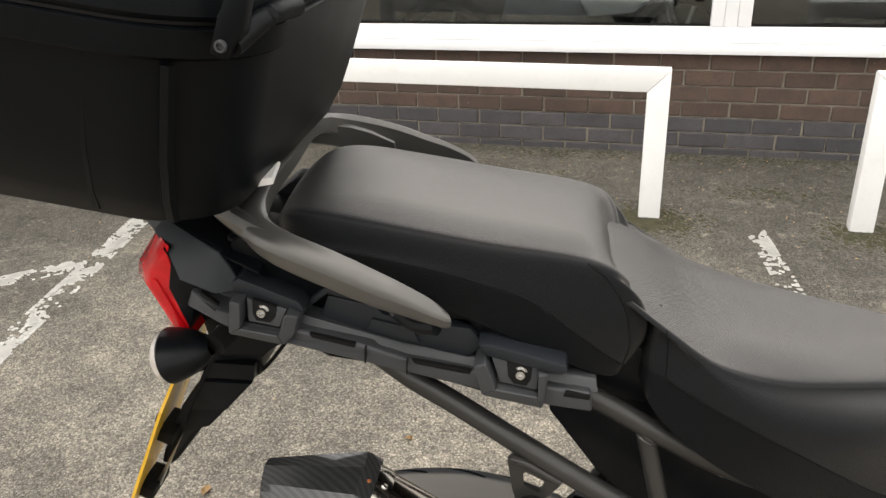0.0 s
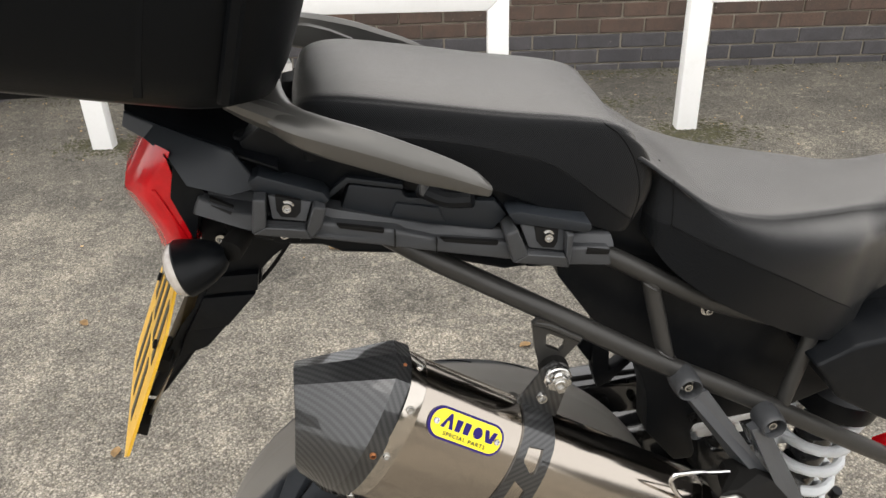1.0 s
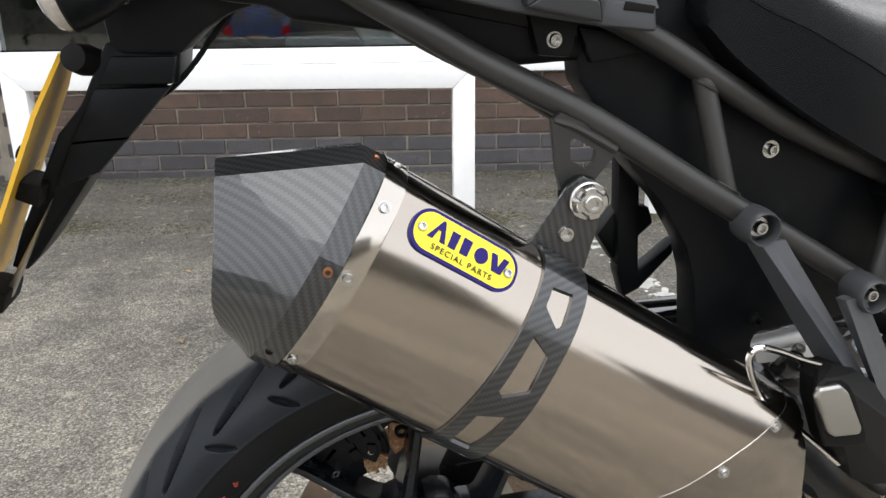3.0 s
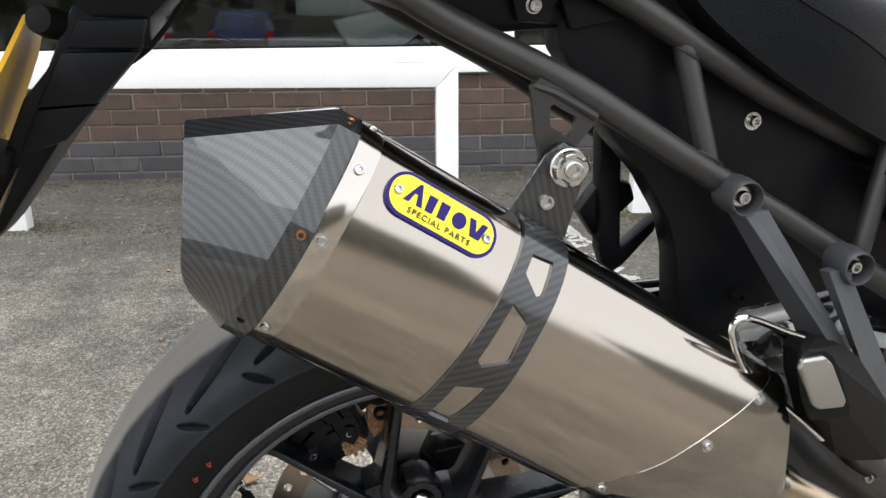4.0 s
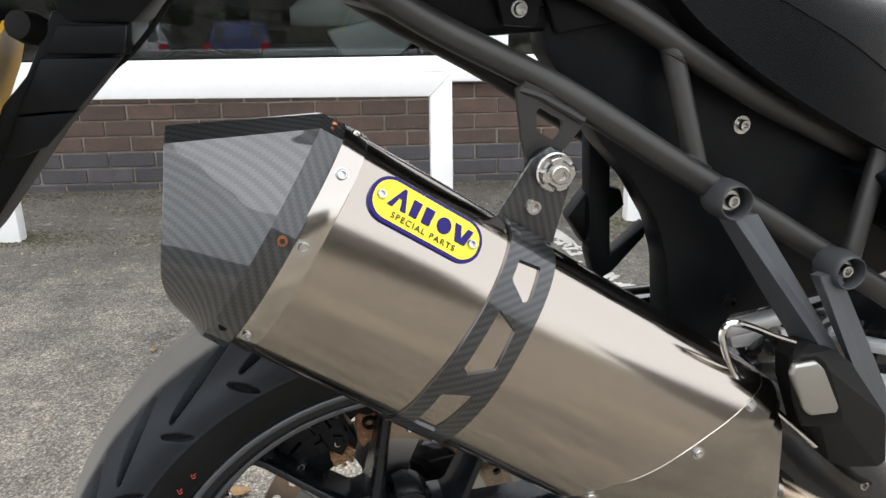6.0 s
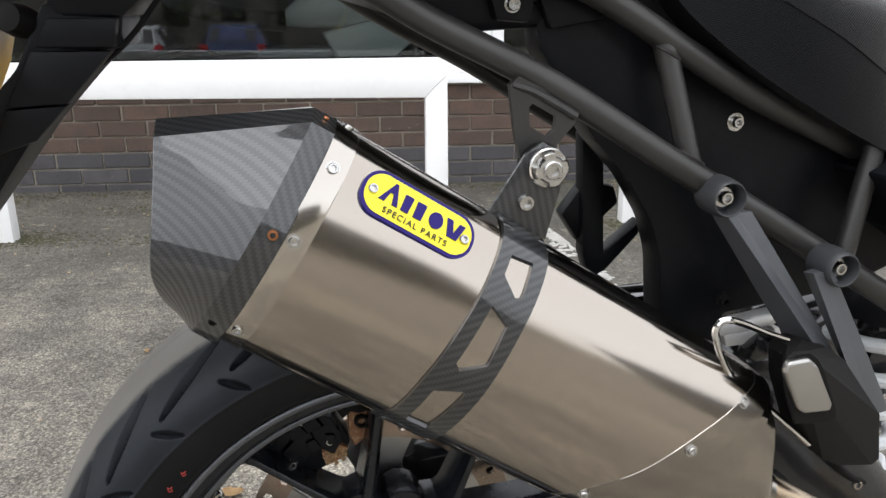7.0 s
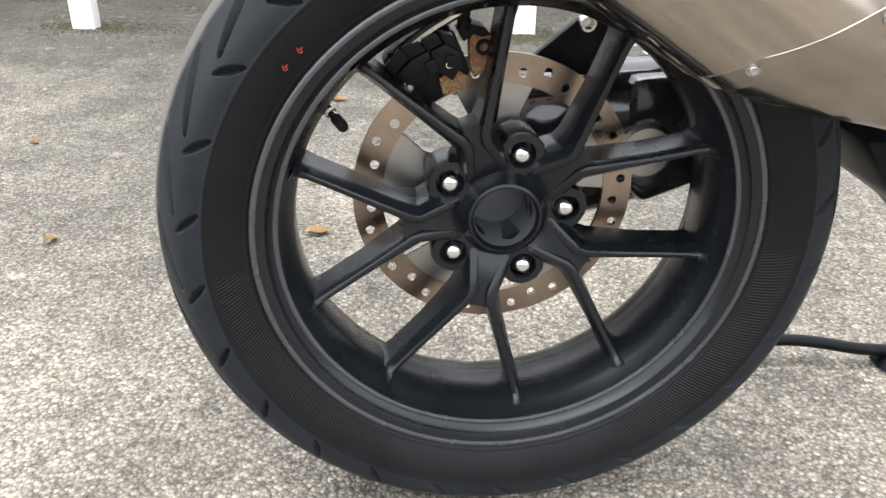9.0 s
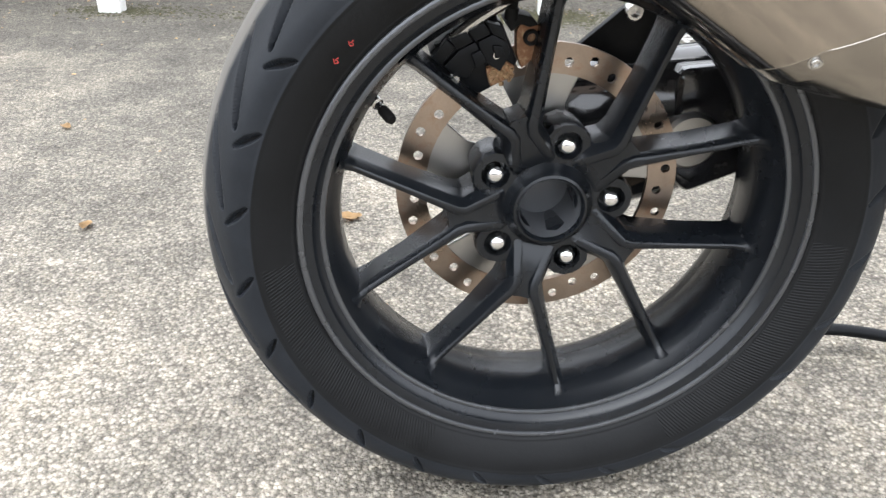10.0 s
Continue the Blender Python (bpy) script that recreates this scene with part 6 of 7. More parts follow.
def make_seats():
    from mathutils.bvhtree import BVHTree
    pillion = [((-0.134, -0.134, -0.128), 1.004, 0.999, 0.982, 0.03, 0.04, 0.03), ((-0.134, -0.136, -0.130), 1.032, 1.022, 0.984, 0.060, 0.078, 0.070), ((-0.122, -0.128, -0.122), 1.050, 1.042, 0.986, 0.084, 0.104, 0.096),
               ((-0.085, -0.095, -0.09), 1.053, 1.0455, 0.992, 0.097, 0.118, 0.109), ((-0.02, -0.02, -0.02), 1.044, 1.035, 0.978, 0.100, 0.122, 0.112), ((0.06, 0.07, 0.06), 1.029, 1.020, 0.943, 0.100, 0.122, 0.112),
               ((0.124, 0.140, 0.120), 1.019, 1.010, 0.912, 0.098, 0.119, 0.110), ((0.157, 0.180, 0.158), 1.011, 1.001, 0.893, 0.095, 0.114, 0.106), ((0.172, 0.202, 0.180), 0.997, 0.986, 0.886, 0.088, 0.107, 0.100), ((0.178, 0.208, 0.188), 0.970, 0.960, 0.888, 0.07, 0.095, 0.088), ((0.160, 0.203, 0.184), 0.945, 0.940, 0.893, 0.05, 0.07, 0.06)]
    bm = seat_mesh(pillion)
    bvh = BVHTree.FromBMesh(bm)
    ps = part("pillion_seat", bm, M_VINYL, bike, "dark grey ribbed vinyl pillion seat with stitched seams", sharp=60)
    stitched(bm, bvh, [(-0.10, 1.018), (-0.023, 1.006), (0.038, 0.992), (0.101, 0.970), (0.146, 0.934), (0.186, 0.899)], 0.0028, ps)
    stitched(bm, bvh, [(0.152, 1.003), (0.170, 0.988), (0.186, 0.960), (0.193, 0.925), (0.188, 0.896)], 0.0028, ps)
    rider = [((0.150, 0.205, 0.205), 0.940, 0.930, 0.882, 0.05, 0.07, 0.06), ((0.152, 0.210, 0.207), 0.975, 0.962, 0.874, 0.080, 0.098, 0.09), ((0.164, 0.218, 0.213), 0.985, 0.968, 0.864, 0.097, 0.114, 0.108), ((0.215, 0.245, 0.232), 0.955, 0.940, 0.842, 0.105, 0.126, 0.118), ((0.265, 0.283, 0.276), 0.920, 0.910, 0.808, 0.110, 0.136, 0.126), ((0.33, 0.33, 0.33), 0.899, 0.890, 0.776, 0.104, 0.141, 0.128),
             ((0.40, 0.39, 0.385), 0.884, 0.879, 0.748, 0.088, 0.137, 0.126), ((0.455, 0.435, 0.425), 0.877, 0.873, 0.733, 0.074, 0.126, 0.118), ((0.505, 0.465, 0.455), 0.874, 0.868, 0.738, 0.064, 0.110, 0.104), ((0.57, 0.515, 0.49), 0.878, 0.870, 0.770, 0.058, 0.092, 0.085), ((0.66, 0.62, 0.60), 0.896, 0.886, 0.80, 0.055, 0.08, 0.07), ((0.76, 0.74, 0.72), 0.93, 0.92, 0.82, 0.05, 0.075, 0.07)]
    bm = seat_mesh(rider)
    bvh = BVHTree.FromBMesh(bm)
    rs = part("rider_seat", bm, M_VINYL, bike, "dark grey ribbed vinyl rider's seat, dished and stitched", sharp=60)
    stitched(bm, bvh, [(0.220, 0.958), (0.226, 0.925), (0.226, 0.886)], 0.0030, rs)
    stitched(bm, bvh, [(0.226, 0.893), (0.255, 0.876), (0.286, 0.8620), (0.312, 0.8480), (0.346, 0.8300), (0.384, 0.8070), (0.440, 0.772)], 0.0055, rs)
    # black tray between the seats
    bm = bmesh.new()
    prism(bm, [(-0.10, 0.965), (0.10, 0.935), (0.19, 0.905), (0.26, 0.90), (0.42, 0.84), (0.42, 0.74), (0.24, 0.835), (0.15, 0.85), (-0.10, 0.90)], -0.078, 0.078, 0.006)
    part("seat_base", bm, M_PLASTIC, bike)


def make_tail():
    # grab rail: one casting round the back of the seat
    # stations: the crest's (u, v, w), how far the flank stands out, how deep the blade is
    half = [(0.0330, -0.1470, 0.9730, 0.0050, 0.0080), (0.0315, -0.1505, 0.9790, 0.0085, 0.0150), (0.0200, -0.1525, 0.9910, 0.0110, 0.0220), (-0.0050, -0.1510, 1.0050, 0.0130, 0.0280), (-0.0280, -0.1475, 1.0150, 0.0150, 0.0325), (-0.0640, -0.1430, 1.0300, 0.0165, 0.0345), (-0.1000, -0.1360, 1.0415, 0.0175, 0.0340),
            (-0.1220, -0.1270, 1.0480, 0.0200, 0.0320), (-0.1360, -0.1140, 1.0530, 0.0230, 0.0280), (-0.1450, -0.0900, 1.0590, 0.0245, 0.0235), (-0.1490, -0.0450, 1.0640, 0.0250, 0.0220), (-0.1500, 0.0220, 1.0680, 0.0250, 0.0220)]
    # the machine leans on its stand, so the far arm lies further over
    mirrored = [(a - 0.003, -b + 0.050, c + 0.009, d, e) for a, b, c, d, e in reversed(half[:-1])]
    crest = catmull([s[:3] for s in half + mirrored], 5)
    size = catmull([(s[3], s[4], 0) for s in half + mirrored], 5)
    rings = []
    for i, q in enumerate(crest):
        d = (crest[min(i + 1, len(crest) - 1)] - crest[max(i - 1, 0)]).normalized()
        out = Vector((d.y, -d.x, 0)).normalized()
        if out.dot(Vector((q.x - 0.1, q.y, 0))) < 0:
            out = -out
        wo, h = size[i].x, size[i].y
        rings.append([q + out * (wo * a) + Vector((0, 0, h * b)) for a, b in ((-0.16, -0.06), (0.0, 0.0), (0.14, 0.0), (0.30, -0.04), (0.66, -0.22), (0.78, -0.33), (0.86, -0.50), (0.66, -0.90), (0.50, -1.0), (-0.22, -0.96), (-0.30, -0.88), (-0.30, -0.16))])
    bm = bmesh.new()
    loft(bm, rings)
    grab = part("grab_rail", bm, M_GRAB, bike, "metallic grey cast grab rail round the pillion seat", sharp=26)
    for side in (-1, 1):
        bm = bmesh.new()
        rings = []
        shift = 0.0 if side < 0 else 0.040
        for u, v, top, low, deep in ((-0.070, 0.136, 1.0240, 0.9990, 0.004), (-0.098, 0.137, 1.0375, 1.0085, 0.007), (-0.120, 0.133, 1.0460, 1.0150, 0.009), (-0.145, 0.122, 1.0520, 1.0240, 0.009), (-0.172, 0.105, 1.0560, 1.0330, 0.008), (-0.190, 0.092, 1.0570, 1.0400, 0.006)):
            h = top - low
            rings.append([(u, side * (v + a * deep) + shift, low + h * b) for a, b in ((-1, 0.95), (-0.2, 1.0), (0.5, 0.90), (1.0, 0.62), (0.95, 0.30), (0.3, 0.03), (-0.5, 0.0), (-1, 0.12))])
        loft(bm, rings)
        part("grab_rail_foot", bm, M_GRAB, grab, sharp=26)
        bm = bmesh.new()
        tube(bm, [(0.022, side * 0.138, 0.955), (0.000, side * 0.128, 0.952), (-0.022, side * 0.108, 0.955)], 0.008, 10)
        part("grab_rail_lug", bm, M_PLASTIC, grab)
        bm = bmesh.new()
        lathe(bm, [(0.0045, -0.012), (0.0045, 0.010), (0.0, 0.010)], (-0.020, side * 0.118, 0.966), (0, -0.2, 1), 14)
        part("spacer", bm, M_CASTING, grab)
    # carrier plate under the case with bright tabs
    bm = bmesh.new()
    prism(bm, [(-0.42, 1.060), (-0.20, 1.055), (-0.165, 1.058), (-0.165, 1.068), (-0.42, 1.070)], -0.085, 0.085, 0.004)
    part("carrier_plate", bm, M_PLASTIC, bike)
    for outline in ([(-0.215, -0.100), (-0.140, -0.106), (-0.126, -0.098), (-0.136, -0.046), (-0.152, -0.012), (-0.215, -0.012)], [(-0.215, 0.056), (-0.158, 0.058), (-0.147, 0.068), (-0.151, 0.096), (-0.164, 0.110), (-0.215, 0.110)]):
        bm = bmesh.new()
        loft(bm, [[(a, b, w) for a, b in outline] for w in (1.072, 1.0785)])
        part("carrier_tab", bm, M_ALLOY, bike, "bright bare-metal carrier tab")
    # tail body
    for side in (-1, 1):
        def vv(u, off=0.0):
            return side * (0.088 + 0.085 * (u + 0.236) + off) if u < 0 else side * (0.108 + 0.08 * u + off)

        def plate(name, poly, off, thick, mt, parent, bevel=0.003, label="", seg=2):
            bm = bmesh.new()
            v0 = [vv(q[0], off + (q[2] if len(q) > 2 else 0.0)) for q in poly]
            prism(bm, [q[:2] for q in poly], 0, 0, bevel, seg, v0, [d - side * thick for d in v0])
            return part(name, bm, mt, parent, label)
        def slab(name, poly, out, thick, mt, parent, bevel=0.002, label="", seg=2):
            """A plate whose face stands this far out at each corner."""
            outs = out if isinstance(out, list) else [out] * len(poly)
            bm = bmesh.new()
            prism(bm, poly, 0, 0, bevel, seg, [side * d for d in outs], [side * (d - thick) for d in outs])
            return part(name, bm, mt, parent, label)
        bar = slab("pannier_rail", [(-0.2366, 0.9378), (-0.1853, 0.9291), (-0.1700, 0.9260), (-0.1153, 0.9170), (-0.0503, 0.9030), (-0.0111, 0.8928), (0.0549, 0.8784), (0.1213, 0.8674), (0.1610, 0.8631), (0.1593, 0.8830), (0.1236, 0.8870), (0.0545, 0.8960), (-0.0121, 0.9065), (-0.0496, 0.9195), (-0.1066, 0.9315), (-0.1700, 0.9450), (-0.1918, 0.9485), (-0.2283, 0.9560)],
                   [0.087, 0.112, 0.114, 0.121, 0.122, 0.121, 0.122, 0.127, 0.128, 0.126, 0.125, 0.119, 0.118, 0.118, 0.117, 0.112, 0.108, 0.086], 0.03, M_SATIN, bike, 0.0035, "charcoal plastic pannier rail with two moulded lugs", 3)
        # shelf behind the bar's lip; flat black plates give its pressed slots their shade
        slab("shelf", [(-0.2230, 0.9520), (-0.1066, 0.9280), (-0.0121, 0.9030), (0.0545, 0.8930), (0.1236, 0.8840), (0.1660, 0.8790), (0.1640, 0.8900), (0.1236, 0.8940), (0.0545, 0.9030), (-0.0121, 0.9140), (-0.1066, 0.9390), (-0.2150, 0.9620)], [0.080, 0.108, 0.110, 0.111, 0.117, 0.119, 0.112, 0.110, 0.104, 0.102, 0.100, 0.074], 0.02, M_SATIN, bar, 0.002)
        for poly, out in (([(-0.2176, 0.9560), (-0.1945, 0.9500), (-0.1976, 0.9440), (-0.2167, 0.9490)], [0.090, 0.104, 0.107, 0.094]), ([(-0.1028, 0.9310), (-0.0588, 0.9215), (-0.0602, 0.9175), (-0.1000, 0.9270)], 0.1195), ([(-0.0069, 0.9065), (0.0496, 0.8970), (0.0475, 0.8930), (-0.0029, 0.9025)], 0.1195), ([(0.1361, 0.8850), (0.1590, 0.8815), (0.1575, 0.8760), (0.1341, 0.8790)], 0.1272)):
            slab("recess", poly, out, 0.006, M_RUBBER, bar, 0.0008)
        for e in (-0.0500, -0.0110):
            slab("seam", [(e, 0.9195 - (e + 0.05) * 0.31), (e + 0.0012, 0.9195 - (e + 0.05) * 0.31), (e + 0.0002, 0.9030 - (e + 0.05) * 0.27), (e - 0.0010, 0.9030 - (e + 0.05) * 0.27)], 0.1224, 0.006, M_RUBBER, bar, 0)
        lugs = (((-0.1441, 0.0933, 0.9538), 0.130, [(-0.1738, 0.9660), (-0.1791, 0.9315), (-0.1650, 0.9395), (-0.1623, 0.9660)], [(-0.1791, 0.9315), (-0.1260, 0.9210), (-0.1296, 0.9336), (-0.1650, 0.9397)], [(-0.1260, 0.9210), (-0.1159, 0.9307), (-0.1098, 0.9503), (-0.1208, 0.9555), (-0.1296, 0.9336)],
                 [(-0.1612, 0.9640), (-0.1595, 0.9435), (-0.1296, 0.9378), (-0.1230, 0.9540)], [(-0.1655, 0.9432), (-0.1300, 0.9368), (-0.1300, 0.9315), (-0.1655, 0.9380)], [(-0.1546, 0.9640), (-0.1548, 0.9508), (-0.1512, 0.9452), (-0.1380, 0.9432), (-0.1335, 0.9474), (-0.1320, 0.9570)]),
                ((0.0961, 0.1085, 0.9051), 0.141, [(0.0526, 0.9125), (0.0601, 0.8825), (0.0740, 0.8924), (0.0639, 0.9190)], [(0.0601, 0.8825), (0.1157, 0.8710), (0.1112, 0.8862), (0.0739, 0.8928)], [(0.1157, 0.8710), (0.1185, 0.8887), (0.1205, 0.9061), (0.1114, 0.9093), (0.1112, 0.8862)],
                 [(0.0685, 0.9175), (0.0764, 0.8950), (0.1104, 0.8880), (0.1120, 0.9080)], [(0.0765, 0.8940), (0.1130, 0.8873), (0.1135, 0.8827), (0.0772, 0.8898)], [(0.0825, 0.9150), (0.0839, 0.9009), (0.0889, 0.8950), (0.1004, 0.8929), (0.1045, 0.8980), (0.1058, 0.9105)]))
        for c, out, left, foot, right, pad, slot, cup in lugs:
            slab("lug_side", left, [out - 0.006, out - 0.004, out, out - 0.002], 0.035, M_SATIN, bar, 0.0025, "", 3)
            slab("lug_foot", foot, [out - 0.004, out - 0.004, out, out], 0.035, M_SATIN, bar, 0.0025, "", 3)
            slab("lug_side", right, [out - 0.004, out - 0.007, out - 0.008, out - 0.002, out], 0.035, M_SATIN, bar, 0.0025, "", 3)
            slab("lug_pad", pad, [out - 0.016, out - 0.009, out - 0.009, out - 0.016], 0.020, M_SATIN, bar, 0.0015)
            slab("lug_slot", slot, [out - 0.010, out - 0.010, out - 0.006, out - 0.006], 0.012, M_PLASTIC, bar, 0.0008)
            slab("bolt_cup", cup, [out - 0.0135, out - 0.0105, out - 0.0080, out - 0.0080, out - 0.0105, out - 0.0135], 0.006, M_RUBBER, bar, 0.0006)
            bolt("lug_bolt", (c[0] - 0.001, side * (out - 0.0105), c[2] - 0.0010), bar, 0.0048, (0, side, 0.15), length=0.0040, washer=0.0066)
        # upper side cover
        cover = plate("side_cover", [(-0.184, 1.004), (-0.172, 0.974), (-0.160, 0.956), (-0.112, 0.944), (-0.090, 0.964), (-0.040, 0.956), (-0.037, 0.948), (0.010, 0.941), (0.046, 0.940), (0.064, 0.915), (0.136, 0.902), (0.142, 0.912), (0.085, 0.940, 0.004), (0.02, 0.966, 0.010), (-0.04, 0.992, 0.014), (-0.10, 1.014, 0.012), (-0.16, 1.022, 0.002)], -0.010, 0.05, M_PLASTIC, bike, 0.004, "black plastic side cover")
        plate("cover_flap", [(0.0640, 0.9195), (0.1310, 0.9060), (0.1380, 0.9100), (0.1360, 0.9160), (0.0700, 0.9320), (0.0560, 0.9310)], 0.0150, 0.030, M_PANEL, cover, 0.003)
        plate("cover_flap", [(-0.1750, 0.9660), (-0.1140, 0.9490), (-0.1060, 0.9530), (-0.1120, 0.9620), (-0.1680, 0.9820), (-0.1780, 0.9760)], 0.0150, 0.030, M_PANEL, cover, 0.003)
        plate("cover_pocket", [(-0.052, 0.926), (-0.046, 0.940), (-0.006, 0.933), (0.000, 0.917)], -0.001, 0.02, M_PANEL, cover, 0.002)
        plate("cover_ridge", [(-0.112, 0.950), (-0.090, 0.968), (-0.038, 0.958), (-0.038, 0.953), (-0.088, 0.962), (-0.111, 0.944)], -0.003, 0.02, M_PANEL, cover, 0.0015)
        plate("cover_face", [(-0.088, 0.9600), (-0.040, 0.9520), (-0.036, 0.9440), (0.010, 0.9380), (0.048, 0.9360), (0.060, 0.9200), (0.046, 0.9040), (-0.040, 0.9180), (-0.100, 0.9300)], -0.0045, 0.02, M_PANEL, cover, 0.003)
        # smooth tail fairing panel
        bm = bmesh.new()
        # two faces: a long flank and a short return that folds in along a crease
        upper = [(-0.292, 0.030, 1.022), (-0.262, 0.052, 1.0155), (-0.225, 0.075, 1.0072), (-0.208, 0.084, 1.0033), (-0.190, 0.093, 0.999), (-0.171, 0.100, 0.970)]
        lower = [(-0.297, 0.028, 1.009), (-0.273, 0.054, 1.005), (-0.249, 0.079, 0.994), (-0.234, 0.094, 0.971), (-0.197, 0.103, 0.962), (-0.1725, 0.1005, 0.966)]
        rings = []
        for a, b in zip(upper, lower):
            e = 0.0018
            rings.append([(a[0], side * (a[1] - e), a[2] + e), (a[0], side * a[1], a[2]), (b[0], side * b[1], b[2]), (b[0], side * (b[1] - 0.004), b[2] - 0.002), (b[0], side * (b[1] - 0.02), b[2]), (a[0], side * (a[1] - 0.02), a[2])])
        loft(bm, rings)
        part("tail_panel", bm, M_PANEL, bike, "smooth blue-grey plastic tail panel", sharp=20)
        bm = bmesh.new()
        poly = [(-0.252, 0.998), (-0.236, 0.970), (-0.222, 0.958), (-0.230, 0.940), (-0.236, 0.918), (-0.240, 0.908), (-0.254, 0.955), (-0.246, 0.985)]
        prism(bm, poly, side * 0.082, side * 0.03, 0.002)
        part("lamp_surround", bm, M_PLASTIC, bike)
        # pannier rail fixings below
        for u, w in ((-0.154, 0.9101), (0.0959, 0.8566)):
            bm = bmesh.new()
            prism(bm, [(u - 0.024, w + 0.03), (u + 0.024, w + 0.026), (u + 0.014, w - 0.014), (u - 0.012, w - 0.012)], side * 0.086, side * 0.05, 0.004)
            lug = part("fixing_tab", bm, M_PLASTIC, bike)
            bolt("fixing_bolt", (u, side * 0.088, w), lug, 0.0050, (0, side, 0), length=0.004, washer=0.0064)
    # under-tail tray
    bm = bmesh.new()
    prism(bm, [(-0.205, 0.945), (-0.20, 0.905), (-0.186, 0.900), (-0.150, 0.888), (-0.118, 0.884), (-0.102, 0.874), (-0.026, 0.864), (0.065, 0.836), (0.181, 0.842), (0.19, 0.93), (-0.05, 0.985), (-0.19, 1.01)], -0.074, 0.074, 0.008, 3)
    part("under_tray", bm, M_PLASTIC, bike, "black under-seat tray")
    # deck between the two tail panels
    bm = bmesh.new()
    rings = []
    for u, v, w in ((-0.292, 0.027, 1.021), (-0.262, 0.049, 1.0150), (-0.225, 0.072, 1.0065), (-0.190, 0.090, 0.998), (-0.15, 0.102, 0.985)):
        rings.append([(u, -v, w - 0.002), (u, -v, w), (u, -v * 0.55, w + 0.016), (u, 0, w + 0.022), (u, v * 0.55, w + 0.016), (u, v, w), (u, v, w - 0.002), (u + 0.02, v * 0.4, w - 0.05), (u + 0.02, -v * 0.4, w - 0.05)])
    loft(bm, rings)
    part("tail_deck", bm, M_PLASTIC, bike, "black tail deck under the case", sharp=25)
    bm = bmesh.new()
    prism(bm, [(-0.250, 0.935), (-0.240, 0.880), (-0.236, 0.850), (-0.186, 0.850), (-0.170, 0.866), (-0.145, 0.880), (-0.114, 0.888), (-0.120, 0.935)], -0.0495, 0.0495, 0.005)
    tray = part("hanger_root", bm, M_PLASTIC, bike)
    bolt("hanger_bolt", (-0.2215, -0.0505, 0.8918), tray, 0.006, length=0.004, washer=0.008)
    # tail lamp
    bm = bmesh.new()
    rings = []
    for v, o in ((-0.080, 0.034), (-0.077, 0.030), (-0.050, 0.008), (0.0, 0.0), (0.050, 0.008), (0.077, 0.030), (0.080, 0.034)):
        k = 0.95 if abs(v) > 0.078 else 1.0
        base = [(-0.281, 1.002), (-0.262, 0.993), (-0.246, 0.966), (-0.256, 0.937), (-0.240, 0.897), (-0.262, 0.894), (-0.288, 0.890), (-0.290, 0.908), (-0.310, 0.955), (-0.306, 0.969)]
        cu, cw = -0.262, 0.95
        rings.append([(cu + (a - cu) * k + o * (1 if a < -0.27 else 0.35 if a < -0.25 else 0.0), v, cw + (b - cw) * k) for a, b in base])
    loft(bm, rings)
    lamp = part("tail_lamp", bm, M_RED, bike, "glossy red tail lamp", sharp=30)
    bm = bmesh.new()
    prism(bm, [(-0.2700, 0.9640), (-0.2660, 0.9640), (-0.2440, 0.9060), (-0.2500, 0.9060)], -0.0822, -0.074, 0.0015)
    part("lamp_streak", bm, M_RED, lamp)
    # indicators
    for side in (-1, 1):
        c = Vector((-0.248, side * 0.112, 0.896))
        ax = Vector((-0.95, side * 0.12, -0.22)).normalized()
        bm = bmesh.new()
        lathe(bm, [(0.010, -0.046), (0.018, -0.040), (0.027, -0.026), (0.0330, -0.010), (0.0355, 0.0), (0.0345, 0.002), (0.031, 0.0), (0.010, -0.010), (0.0, -0.010)], c, ax, 36)
        oval = Matrix.Translation(c) @ Matrix.Diagonal((0.9, 0.95, 0.74, 1.0)) @ Matrix.Translation(-c)
        bm.transform(oval)
        ind = part("indicator", bm, M_PLASTIC, bike, "black indicator with a clear lens")
        bm = bmesh.new()
        lathe(bm, [(0.0345, 0.0), (0.0335, 0.006), (0.029, 0.0115), (0.018, 0.016), (0.0, 0.0175), (0.0, 0.016), (0.017, 0.0145), (0.0275, 0.0105), (0.0315, 0.005), (0.0325, 0.001)], c, ax, 36)
        bm.transform(oval)
        part("lens", bm, M_LENS, ind)
        bm = bmesh.new()
        lathe(bm, [(0.0, 0.005), (0.0025, 0.004), (0.003, 0.0), (0.0025, -0.006)], c, ax, 16)
        part("bulb", bm, M_AMBER, ind)
        bm = bmesh.new()
        lathe(bm, [(0.0325, 0.001), (0.026, -0.004), (0.012, -0.007), (0.0, -0.0075)], c, ax, 28)
        bm.transform(oval)
        part("reflector", bm, M_ALLOY, ind)
        bm = bmesh.new()
        tube(bm, [c - ax * 0.045, c - ax * 0.055 + Vector((0, -side * 0.03, 0.002)), Vector((-0.205, side * 0.045, 0.905))], 0.012, 12)
        part("stalk", bm, M_RUBBER, ind)
    # number-plate hanger and plate
    bm = bmesh.new()
    poly = [(-0.240, 0.860), (-0.186, 0.860), (-0.191, 0.828), (-0.206, 0.8265), (-0.217, 0.8135), (-0.258, 0.768), (-0.290, 0.726), (-0.318, 0.690), (-0.330, 0.678), (-0.342, 0.682), (-0.326, 0.712), (-0.280, 0.795), (-0.262, 0.815)]
    v0 = [-0.050, -0.042, -0.042, -0.046, -0.052, -0.040, -0.034, -0.028, -0.024, -0.026, -0.040, -0.060, -0.056]
